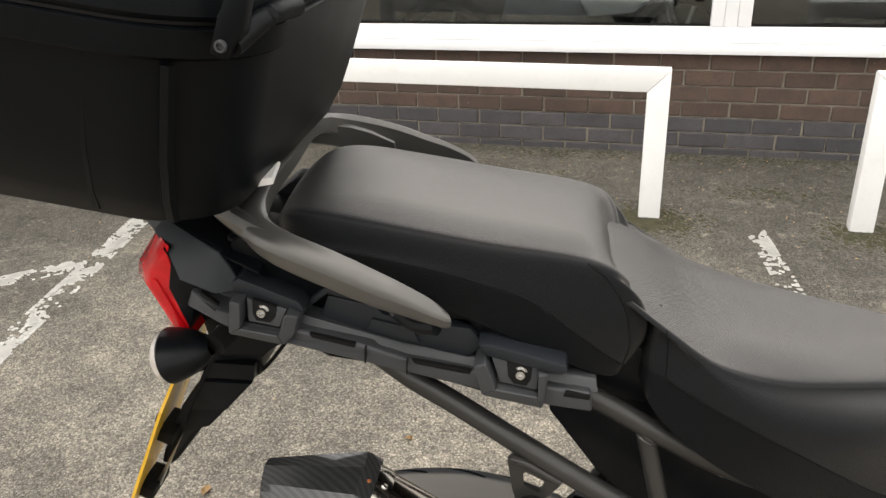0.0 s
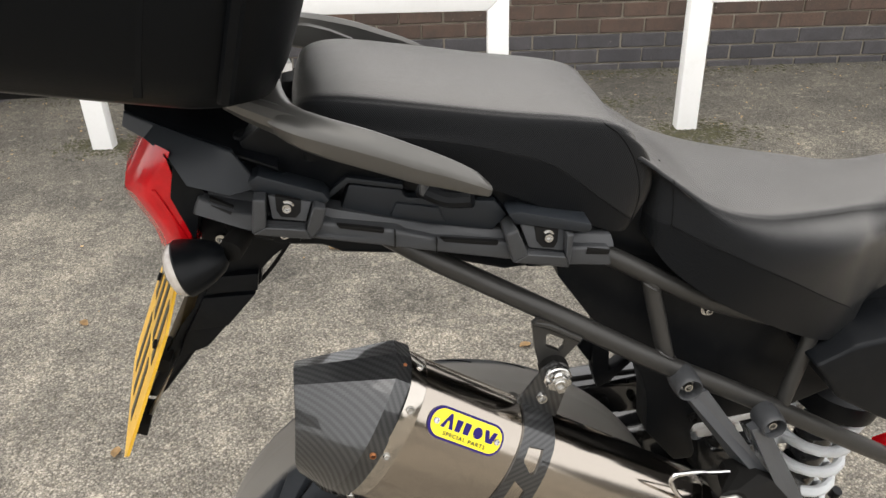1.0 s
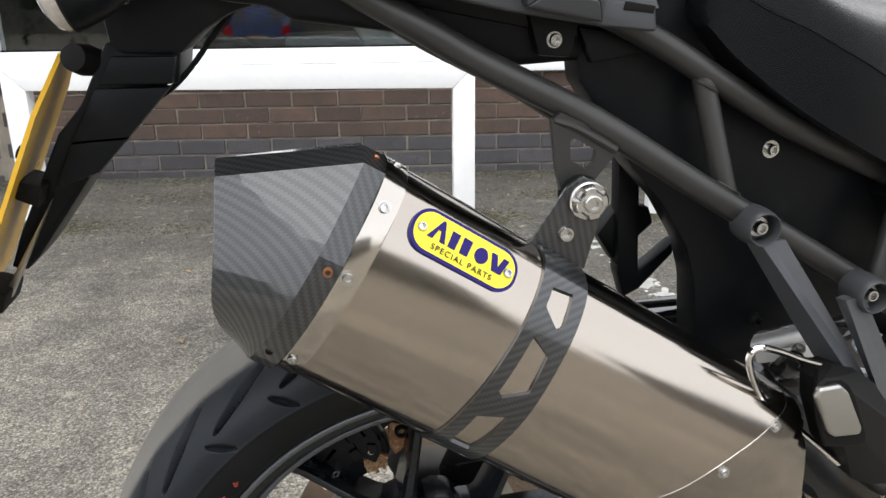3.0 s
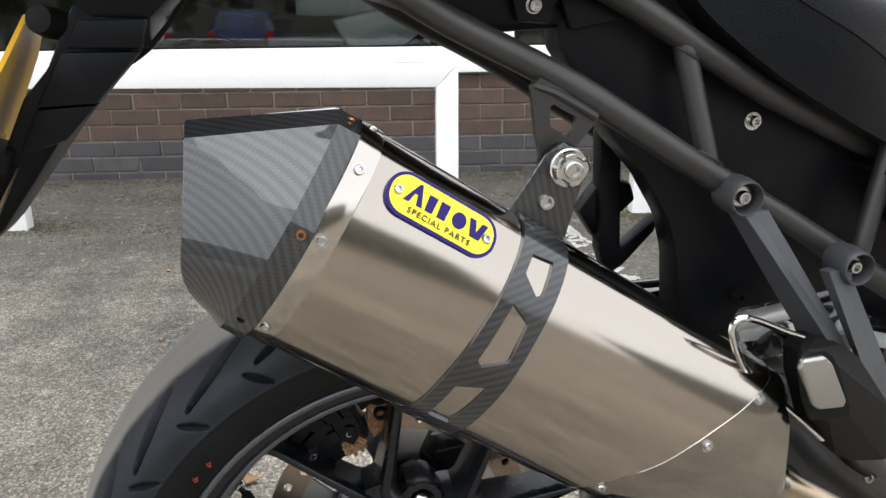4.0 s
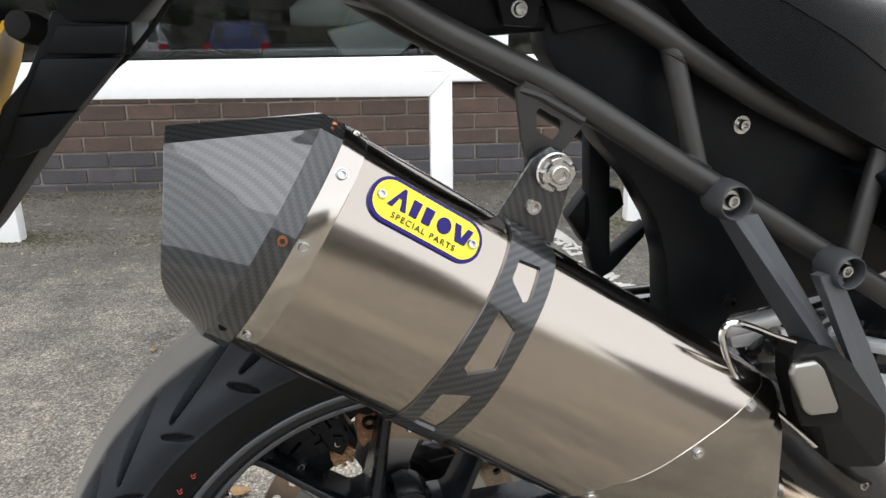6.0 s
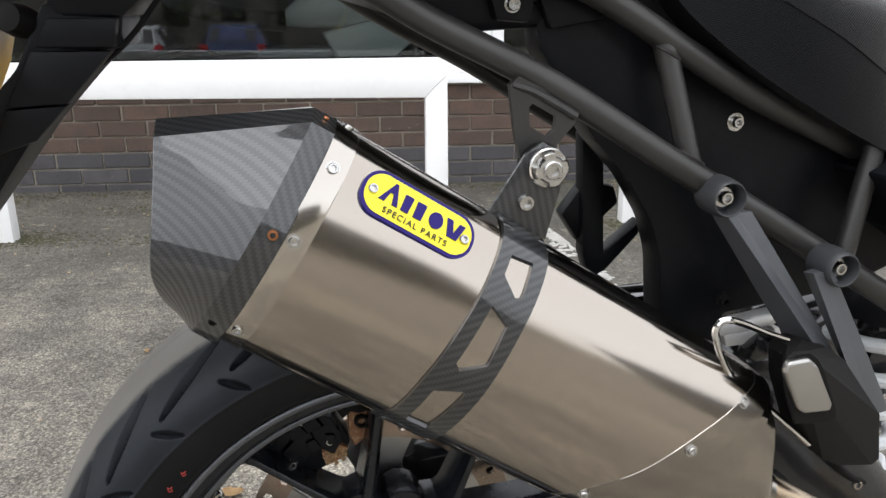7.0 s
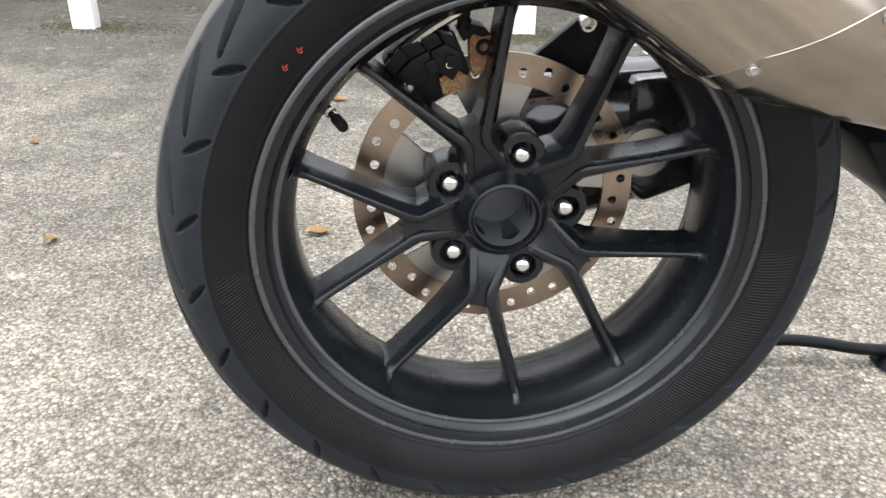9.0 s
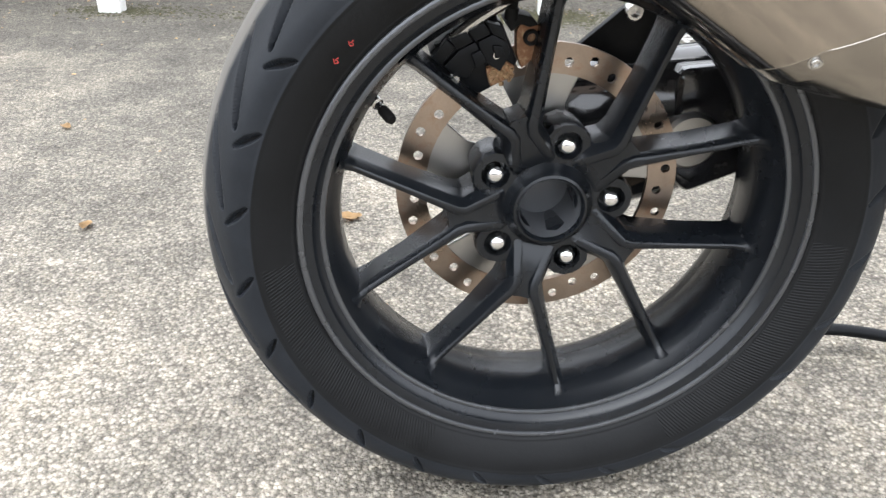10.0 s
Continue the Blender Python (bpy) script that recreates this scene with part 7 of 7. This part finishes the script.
    prism(bm, poly, 0, 0, 0.003, 2, v0, [-x for x in v0])
    hang = part("plate_hanger", bm, M_PLASTIC, bike, "black plastic number-plate hanger")
    for poly, d in (([(-0.236, 0.850), (-0.190, 0.849), (-0.194, 0.8290), (-0.247, 0.8300)], -0.0560), ([(-0.250, 0.8270), (-0.196, 0.8265), (-0.230, 0.7900), (-0.272, 0.7880)], -0.0585), ([(-0.274, 0.7860), (-0.232, 0.7880), (-0.256, 0.7630), (-0.290, 0.7520)], -0.0540)):
        bm = bmesh.new()
        prism(bm, poly, d, d + 0.02, 0.0015)
        part("hanger_rib", bm, M_PLASTIC, hang)
    for u, w in ((-0.305, 0.752), (-0.345, 0.668)):
        bm = bmesh.new()
        prism(bm, [(u - 0.008, w + 0.010), (u + 0.010, w + 0.004), (u + 0.004, w - 0.012), (u - 0.012, w - 0.004)], -0.065, -0.02, 0.002)
        part("clip", bm, M_RUBBER, hang)
    bm = bmesh.new()
    prism(bm, [(-0.300, 0.735), (-0.296, 0.742), (-0.340, 0.660), (-0.345, 0.664)], -0.048, -0.040, 0.001)
    part("light_tab", bm, M_CARRIER, hang)
    bm = bmesh.new()
    tube(bm, [(-0.140, -0.02, 0.888), (-0.160, -0.032, 0.866), (-0.180, -0.034, 0.841), (-0.200, -0.034, 0.822), (-0.230, -0.030, 0.806)], 0.0022, 8)
    part("cable", bm, M_RUBBER, hang)
    bm = bmesh.new()
    lathe(bm, [(0.010, -0.02), (0.012, 0.0), (0.010, 0.014), (0.0, 0.016)], (-0.256, -0.050, 0.848), (-0.3, -0.9, 0.2), 20)
    part("plate_lamp", bm, M_RUBBER, hang)
    # the plate is bent a little, its far edge further back
    top, low = Vector((-0.277, 0, 0.852)), Vector((-0.371, 0, 0.652))
    d = low - top
    lat = Vector((-0.14, 1.0, 0)).normalized()
    nrm = d.cross(lat).normalized()
    if nrm.x > 0:
        nrm = -nrm
    bm = bmesh.new()
    outline = [(0.0, -0.055), (0.19, -0.102), (0.94, -0.104), (1.0, -0.092), (1.0, 0.092), (0.94, 0.104), (0.19, 0.102), (0.0, 0.055)]
    loft(bm, [[top + d * t + lat * v + nrm * z for t, v in outline] for z in (0.0, 0.0032)])
    pl = part("number_plate", bm, M_PLATE, hang, "yellow reflective rear number plate")
    for t0, t1, marks in ((0.12, 0.46, (-0.082, -0.038, 0.006, 0.050)), (0.54, 0.90, (-0.062, -0.016, 0.030))):
        for v in marks:
            bm = bmesh.new()
            loft(bm, [[top + d * t + lat * q + nrm * z for t, q in ((t0, v + 0.006), (t1, v + 0.006), (t1, v + 0.024), (t0, v + 0.024))] for z in (0.0034, 0.0040)])
            part("plate_bar", bm, M_INK, pl)
    for v in (-0.07, 0.07):
        bm = bmesh.new()
        lathe(bm, [(0.005, 0.0), (0.005, 0.004), (0.0, 0.005)], top + d * 0.35 + lat * v + nrm * 0.0032, nrm, 12)
        part("plate_screw", bm, M_RUBBER, pl)


def make_chassis():
    for side in (-1, 1):
        v = side * 0.123
        bm = bmesh.new()
        tube(bm, [(-0.07, side * 0.075, 0.902), (-0.014, side * 0.094, 0.871), (0.032, side * 0.099, 0.844), (0.118, side * 0.118, 0.799), (0.219, side * 0.124, 0.736), (0.313, side * 0.122, 0.681), (0.397, side * 0.121, 0.630), (0.48, side * 0.120, 0.578), (0.60, side * 0.11, 0.50)], 0.0112, 18)
        rail = part("subframe_tube", bm, M_TUBE, bike, "bronze-grey painted subframe tube")
        bm = bmesh.new()
        tube(bm, [(0.2125, side * 0.1015, 0.830), (0.236, side * 0.118, 0.728)], 0.0092, 16, 0)
        part("strut", bm, M_TUBE, rail)
        bm = bmesh.new()
        tube(bm, [(0.06, side * 0.080, 0.900), (0.112, side * 0.094, 0.884), (0.166, side * 0.100, 0.859), (0.2315, side * 0.102, 0.8205), (0.285, side * 0.101, 0.790), (0.345, side * 0.094, 0.762), (0.42, side * 0.080, 0.730)], 0.0105, 18)
        part("upper_tube", bm, M_TUBE, rail)
        for q, rad, tilt in (((0.2150, side * 0.1035, 0.8195), 0.0098, 0.57), ((0.2340, side * 0.1185, 0.7400), 0.0100, 0.60)):
            bm = bmesh.new()
            pts = [(q[0] + math.cos(k * math.tau / 16) * rad, q[1] + math.sin(k * math.tau / 16) * rad, q[2] - tilt * math.cos(k * math.tau / 16) * rad) for k in range(17)]
            tube(bm, pts, 0.0015, 6, 2)
            part("weld", bm, M_TUBE, rail)
        bm = bmesh.new()
        tube(bm, [(0.422, side * 0.104, 0.800), (0.383, side * 0.118, 0.640)], 0.0088, 16, 0)
        part("strut", bm, M_TUBE, rail)
    # silencer hanger on the near tube
    bm = bmesh.new()
    outer = [(0.0830, 0.8010), (0.0900, 0.8070), (0.1400, 0.7830), (0.1330, 0.7710), (0.1185, 0.7540), (0.1175, 0.7420), (0.0935, 0.7420), (0.0875, 0.7650)]
    inner = [(0.0980, 0.7850), (0.1010, 0.7875), (0.1185, 0.7775), (0.1190, 0.7755), (0.1175, 0.7670), (0.1130, 0.7625), (0.1000, 0.7700), (0.0985, 0.7720)]
    for va, vb in ((-0.1265, -0.1200),):
        rings = [[(p[0], x, p[1]) for p in outer] for x in (va, vb)] + [[(p[0], x, p[1]) for p in inner] for x in (vb, va)]
        loft(bm, rings + [rings[0]], cap=False)
    bmesh.ops.remove_doubles(bm, verts=bm.verts[:], dist=1e-6)
    hg = part("silencer_hanger", bm, M_TUBE, bike, "dark grey steel silencer hanger")
    bm = bmesh.new()
    tube(bm, [(0.0860, -0.1240, 0.8010), (0.100, -0.1255, 0.7965), (0.116, -0.1270, 0.7880), (0.1340, -0.1280, 0.7775)], 0.0036, 8)
    part("weld", bm, M_TUBE, hg)
    bm = bmesh.new()
    lathe(bm, [(0.0150, -0.010), (0.0150, 0.010), (0.013, 0.012), (0.0, 0.012)], (0.107, -0.128, 0.7435), (0, -1, 0), 28)
    part("eye", bm, M_TUBE, hg)
    # black side panel behind the tubes
    bm = bmesh.new()
    prism(bm, [(0.115, 0.865), (0.24, 0.875), (0.46, 0.80), (0.62, 0.76), (0.62, 0.64), (0.50, 0.630), (0.43, 0.600), (0.37, 0.592), (0.306, 0.585), (0.302, 0.575), (0.312, 0.540), (0.310, 0.528), (0.285, 0.528), (0.243, 0.583), (0.238, 0.640), (0.228, 0.674), (0.202, 0.716), (0.172, 0.748), (0.122, 0.822)], -0.074, -0.035, 0.006)
    pn = part("side_panel", bm, M_PLASTIC, bike, "large black plastic side panel")
    bolt("panel_bolt", (0.297, -0.0765, 0.760), pn, 0.0048, length=0.0045, washer=0.0078)
    bm = bmesh.new()
    prism(bm, [(0.115, 0.866), (0.165, 0.858), (0.172, 0.846), (0.128, 0.838)], -0.086, -0.07, 0.002)
    part("hose_block", bm, M_PLASTIC, pn)
    bm = bmesh.new()
    prism(bm, [(0.395, 0.720), (0.44, 0.742), (0.50, 0.750), (0.62, 0.745), (0.62, 0.61), (0.520, 0.615), (0.489, 0.633), (0.432, 0.669), (0.412, 0.700)], -0.145, -0.05, 0.006, 3)
    part("tank_cover", bm, M_PLASTIC, bike, "moulded black cover below the rider's seat")
    # inner guard between panel and swingarm
    bm = bmesh.new()
    prism(bm, [(0.187, 0.745), (0.208, 0.745), (0.214, 0.63), (0.25, 0.66), (0.248, 0.646), (0.216, 0.612), (0.20, 0.604), (0.192, 0.63)], -0.008, 0.012, 0.003)
    part("inner_brace", bm, M_PLASTIC, bike, "black brace inside the subframe")
    bm = bmesh.new()
    prism(bm, [(0.172, 0.668), (0.196, 0.700), (0.225, 0.692), (0.230, 0.676), (0.212, 0.660), (0.200, 0.638), (0.190, 0.640)], 0.0, 0.02, 0.004)
    hk = part("cable_bracket", bm, M_PLASTIC, bike)
    for q in ((0.196, -0.001, 0.642), (0.203, -0.001, 0.690)):
        bolt("bracket_bolt", q, hk, 0.006, material=M_RUBBER)
    bm = bmesh.new()
    prism(bm, [(0.25, 0.72), (0.60, 0.72), (0.62, 0.60), (0.40, 0.60), (0.30, 0.64)], 0.03, 0.075, 0.008)
    part("far_side_panel", bm, M_PLASTIC, bike)
    # shock absorber
    a, b = Vector((0.500, -0.005, 0.355)), Vector((0.536, -0.005, 0.535))
    d = (b - a).normalized()
    e1 = Vector((0, 1, 0))
    e2 = d.cross(e1)
    pts = []
    for k in range(5 * 16 + 1):
        f = k / 80
        t = f * 5.0 * math.tau
        pts.append(a.lerp(b, f) + (e1 * math.cos(t) + e2 * math.sin(t)) * 0.044)
    bm = bmesh.new()
    tube(bm, pts, 0.0078, 10, 0)
    sh = part("shock_spring", bm, M_SPRING, bike, "white coil spring of the shock absorber")
    bm = bmesh.new()
    tube(bm, [a - d * 0.06, b + d * 0.02], 0.026, 20, 0)
    part("damper", bm, M_GLOSS, sh)
    bm = bmesh.new()
    lathe(bm, [(0.026, -0.012), (0.056, -0.012), (0.058, 0.0), (0.056, 0.016), (0.03, 0.02)], b + d * 0.012, d, 32)
    part("spring_collar", bm, M_PLASTIC, sh)
    # footrest hanger: two bosses, two beams
    def beam(top, low):
        """Cast arm between two five-cornered sections, given as (along, across, up)."""
        bm = bmesh.new()
        a = [Vector(q) for q in top]
        b = [Vector(q) for q in low]
        loft(bm, [a, [p.lerp(q, 0.5) for p, q in zip(a, b)], b])
        bmesh.ops.bevel(bm, geom=[e for e in bm.edges if abs((e.verts[0].co - e.verts[1].co).normalized().z) > 0.6], offset=0.0008, segments=1, affect="EDGES")
        return bm
    fr = part("footrest_hanger", beam([(0.2490, -0.131, 0.6960), (0.2520, -0.151, 0.6985), (0.2605, -0.144, 0.7000), (0.2775, -0.142, 0.7000), (0.2700, -0.128, 0.7000)],
                                      [(0.3360, -0.138, 0.5680), (0.3440, -0.159, 0.5780), (0.3560, -0.151, 0.5785), (0.3660, -0.150, 0.5710), (0.3540, -0.136, 0.5690)]), M_CASTING, bike, "grey cast footrest hanger with two arms", sharp=14)
    part("arm", beam([(0.3270, -0.145, 0.6472), (0.3270, -0.158, 0.6500), (0.3410, -0.155, 0.6495), (0.3500, -0.153, 0.6480), (0.3450, -0.138, 0.6480)],
                     [(0.4000, -0.145, 0.5200), (0.3900, -0.166, 0.5200), (0.4010, -0.162, 0.5180), (0.4170, -0.161, 0.5200), (0.4150, -0.145, 0.5200)]), M_CASTING, fr, sharp=14)
    for u, vv, w in ((0.251, -0.142, 0.713), (0.353, -0.150, 0.651)):
        bm = bmesh.new()
        lathe(bm, [(0.0150, -0.018), (0.0158, -0.010), (0.0156, 0.000), (0.0148, 0.0070), (0.0138, 0.0108), (0.0132, 0.0116), (0.0125, 0.0114), (0.0120, 0.0105), (0.0112, -0.004), (0.0, -0.004)], (u, vv, w), (0, -1, 0), 36)
        bs = part("boss", bm, M_SATIN, fr)
        bolt("boss_bolt", (u, vv - 0.002, w), fr, 0.0054, length=0.005, washer=0.0080)
    bm = bmesh.new()
    face = [(0.2810, 0.5880), (0.2829, 0.5975), (0.2890, 0.6030), (0.3015, 0.6030), (0.3098, 0.5967), (0.3165, 0.5865), (0.3334, 0.5480), (0.3344, 0.5400), (0.3300, 0.5380), (0.3159, 0.5385), (0.2975, 0.5410), (0.2875, 0.5640)]
    root = [(0.3034, 0.5850), (0.3065, 0.5930), (0.3187, 0.5959), (0.3432, 0.5878), (0.3610, 0.5748), (0.4041, 0.5196), (0.4110, 0.4760), (0.4049, 0.4706), (0.3718, 0.4742), (0.3550, 0.4821), (0.3225, 0.5202), (0.3062, 0.5629)]
    rings = [[(u * 0.94 + 0.0185, -0.1985, w * 0.94 + 0.0345) for u, w in face], [(u, -0.1965, w) for u, w in face], [(u, -0.165, w) for u, w in root], [(u + 0.004, -0.140, w - 0.004) for u, w in root]]
    loft(bm, rings)
    pg = part("pillion_footrest", bm, M_RUBBER, fr, "folding rubber pillion footrest with a silver end", sharp=22)
    bm = bmesh.new()
    prism(bm, [(0.2795, 0.5895), (0.2815, 0.5975), (0.2990, 0.5990), (0.3070, 0.5920), (0.3245, 0.5580), (0.3235, 0.5525), (0.3010, 0.5525), (0.2945, 0.5570)], -0.2035, -0.1960, 0.0028, 3)
    part("end_piece", bm, M_CARRIER, fr, "satin silver footrest end")
    # bright casting, red cap and wire beside the shock
    bm = bmesh.new()
    prism(bm, [(0.536, 0.546), (0.580, 0.560), (0.590, 0.530), (0.545, 0.524)], -0.118, -0.09, 0.004)
    part("red_cap", bm, M_RED, bike, "small red plastic cap")
    # barrel of the swingarm with its wrinkled gloss paint
    bm = bmesh.new()
    rings = []
    for (u, v, w), hu, hv in (((0.345, 0.0, 0.520), 0.020, 0.030), ((0.352, 0.0, 0.505), 0.034, 0.046), ((0.385, -0.002, 0.462), 0.052, 0.056), ((0.432, -0.004, 0.408), 0.060, 0.062), ((0.482, -0.006, 0.350), 0.062, 0.064), ((0.54, -0.006, 0.290), 0.060, 0.060)):
        d, e = Vector((0.70, 0, -0.714)), Vector((0.714, 0, 0.70))
        ring = []
        for k in range(28):
            c, q = math.cos(k * math.tau / 28), math.sin(k * math.tau / 28)
            ring.append(Vector((u, v, w)) + e * hu * math.copysign(abs(c) ** 0.75, c) + Vector((0, hv * math.copysign(abs(q) ** 0.75, q), 0)))
        rings.append(ring)
    loft(bm, rings)
    part("swingarm_barrel", bm, M_WRINKLE, bike, "gloss black swingarm barrel with wrinkled paint")
    bm = bmesh.new()
    prism(bm, [(0.3360, 0.5275), (0.3560, 0.5335), (0.3960, 0.5300), (0.4020, 0.5150), (0.3744, 0.5050), (0.3554, 0.5100)], -0.066, -0.01, 0.006, 3)
    for q in bm.verts:
        q.co.z += (q.co.y + 0.066) * 0.25
    part("linkage_cover", bm, M_WRINKLE, bike, "gloss black linkage cover")
    # plug, bright tube and plate, hose and screw on the linkage
    bm = bmesh.new()
    tube(bm, [(0.314, -0.046, 0.5585), (0.345, -0.046, 0.5630), (0.392, -0.046, 0.5700)], 0.0088, 20, 0)
    part("alloy_tube", bm, M_ALLOY, bike, "bright alloy tube above the linkage")
    bm = bmesh.new()
    prism(bm, [(0.3205, 0.5535), (0.3500, 0.5550), (0.3800, 0.5560), (0.3870, 0.5420), (0.3500, 0.5412), (0.3250, 0.5405)], -0.052, -0.030, 0.002, 2)
    part("alloy_plate", bm, M_ALLOY, bike, "bright alloy plate above the linkage")
    bolt("plate_screw", (0.366, -0.055, 0.5545), pn, 0.0060, axis=(0, -0.6, 0.8), material=M_CARRIER, length=0.003)
    bm = bmesh.new()
    lathe(bm, [(0.0118, -0.030), (0.0118, 0.004), (0.0105, 0.006), (0.0088, 0.006), (0.0075, 0.000), (0.0, 0.000)], (0.354, -0.066, 0.5460), (0.1, -0.7, 0.7), 28)
    part("plug", bm, M_GLOSS, bike, "round black plug")
    bm = bmesh.new()
    tube(bm, [(0.372, -0.070, 0.532), (0.398, -0.075, 0.505), (0.415, -0.078, 0.460), (0.452, -0.075, 0.405), (0.50, -0.06, 0.37)], 0.0045, 10)
    part("hose", bm, M_RUBBER, bike, "black rubber hose")
    bolt("linkage_screw", (0.301, -0.078, 0.600), pn, 0.0050, material=M_RUBBER, length=0.004, washer=0.0070)
    bolt("linkage_screw", (0.482, -0.066, 0.377), pn, 0.0055, length=0.004)
    # wire heel guard
    bm = bmesh.new()
    tube(bm, [(0.3048, -0.166, 0.5987), (0.2820, -0.174, 0.6092), (0.2562, -0.183, 0.6226), (0.2379, -0.1905, 0.6310), (0.2299, -0.192, 0.6319), (0.2258, -0.192, 0.6278), (0.2257, -0.191, 0.6210), (0.2323, -0.188, 0.6052), (0.2440, -0.1835, 0.5859), (0.2586, -0.179, 0.5697), (0.2881, -0.174, 0.5450), (0.3368, -0.168, 0.5021)], 0.0028, 10)
    part("heel_guard", bm, M_CHROME, fr, "bent stainless wire heel guard")


def make_top_box():
    """Large rounded luggage case on the rear carrier."""
    root = empty("top_box", BIKE_O, BIKE_TURN)
    tilt, pivot = Matrix.Rotation(radians(10.0), 3, "Y"), Vector((-0.20, 0, 1.083))
    root.rotation_euler = (0, radians(10.0), radians(BIKE_TURN))
    root.location = BIKE_O + Matrix.Rotation(radians(BIKE_TURN), 3, "Z") @ (pivot - tilt @ pivot) - Vector((0, 0, 0.012))
    tagged(root, "large black plastic motorcycle top case with ribbed sides", "luggage case")

    def ring(w, uf, ur, hv, r):
        pts = []
        for cx, cy, a0 in ((uf - r, hv - r, 0), (ur + r, hv - r, 90), (ur + r, -hv + r, 180), (uf - r, -hv + r, 270)):
            pts += [(cx + r * math.cos(radians(a0 + t)), cy + r * math.sin(radians(a0 + t)), w) for t in range(0, 91, 10)]
        return pts
    bm = bmesh.new()
    loft(bm, [ring(1.080, -0.175, -0.50, 0.15, 0.05), ring(1.083, -0.152, -0.53, 0.178, 0.06), ring(1.094, -0.139, -0.55, 0.203, 0.07), ring(1.12, -0.130, -0.565, 0.219, 0.075), ring(1.16, -0.122, -0.58, 0.233, 0.08), ring(1.225, -0.112, -0.59, 0.246, 0.085), ring(1.236, -0.110, -0.592, 0.2475, 0.085)])
    base = part("base_shell", bm, M_BOX, root)
    bm = bmesh.new()
    loft(bm, [ring(1.234, -0.107, -0.598, 0.251, 0.09), ring(1.237, -0.103, -0.60, 0.254, 0.09), ring(1.256, -0.100, -0.60, 0.256, 0.09), ring(1.258, -0.103, -0.598, 0.253, 0.09)])
    part("rim_band", bm, M_BOX, root)
    bm = bmesh.new()
    loft(bm, [ring(1.261, -0.103, -0.60, 0.254, 0.09), ring(1.265, -0.100, -0.602, 0.257, 0.09), ring(1.31, -0.104, -0.60, 0.255, 0.09), ring(1.37, -0.125, -0.57, 0.235, 0.09), ring(1.41, -0.16, -0.52, 0.19, 0.08), ring(1.422, -0.21, -0.45, 0.12, 0.06)])
    part("lid", bm, M_BOX, root, "black domed lid")
    bm = bmesh.new()
    loft(bm, [ring(1.2583, -0.1035, -0.6000, 0.2535, 0.09), ring(1.2607, -0.1035, -0.6000, 0.2535, 0.09)])
    part("lid_seal", bm, M_RUBBER, root, "thin black lid seal")
    # upright ribs pressed into the sides
    for u in (-0.172, -0.232, -0.40):
        bm = bmesh.new()
        rings = []
        for w, hv in ((1.099, 0.2055), (1.12, 0.2178), (1.16, 0.2318), (1.232, 0.2457)):
            rings.append([(u - 0.006 + (w - 1.1) * 0.12, -hv + 0.003, w), (u - 0.003 + (w - 1.1) * 0.12, -hv - 0.0010, w), (u + 0.003 + (w - 1.1) * 0.12, -hv - 0.0016, w), (u + 0.006 + (w - 1.1) * 0.12, -hv + 0.003, w)])
        loft(bm, rings)
        part("rib", bm, M_BOX, root)
    # hinged latch on the rounded front corner, across the lid's joint
    bm = bmesh.new()
    prism(bm, [(-0.125, 1.246), (-0.113, 1.243), (-0.103, 1.262), (-0.100, 1.290), (-0.110, 1.296), (-0.120, 1.270)], -0.252, -0.236, 0.003)
    la = part("latch", bm, M_BOX, root)
    bm = bmesh.new()
    tube(bm, [(-0.112, -0.246, 1.252), (-0.102, -0.205, 1.266), (-0.097, -0.160, 1.266)], 0.0075, 12)
    part("latch_barrel", bm, M_BOX, la)
    bolt("latch_pin", (-0.1165, -0.253, 1.2525), la, 0.0042, length=0.002, material=M_SATIN)


make_wheel()
make_brake()
make_swingarm()
make_silencer()
make_seats()
make_tail()
make_chassis()
make_top_box()

# bricks last
lay_bricks(wall_north, 6.2, (0.597 - WX0) % 0.225)
lay_bricks(wall_west, WEST_LEN, 0.1)
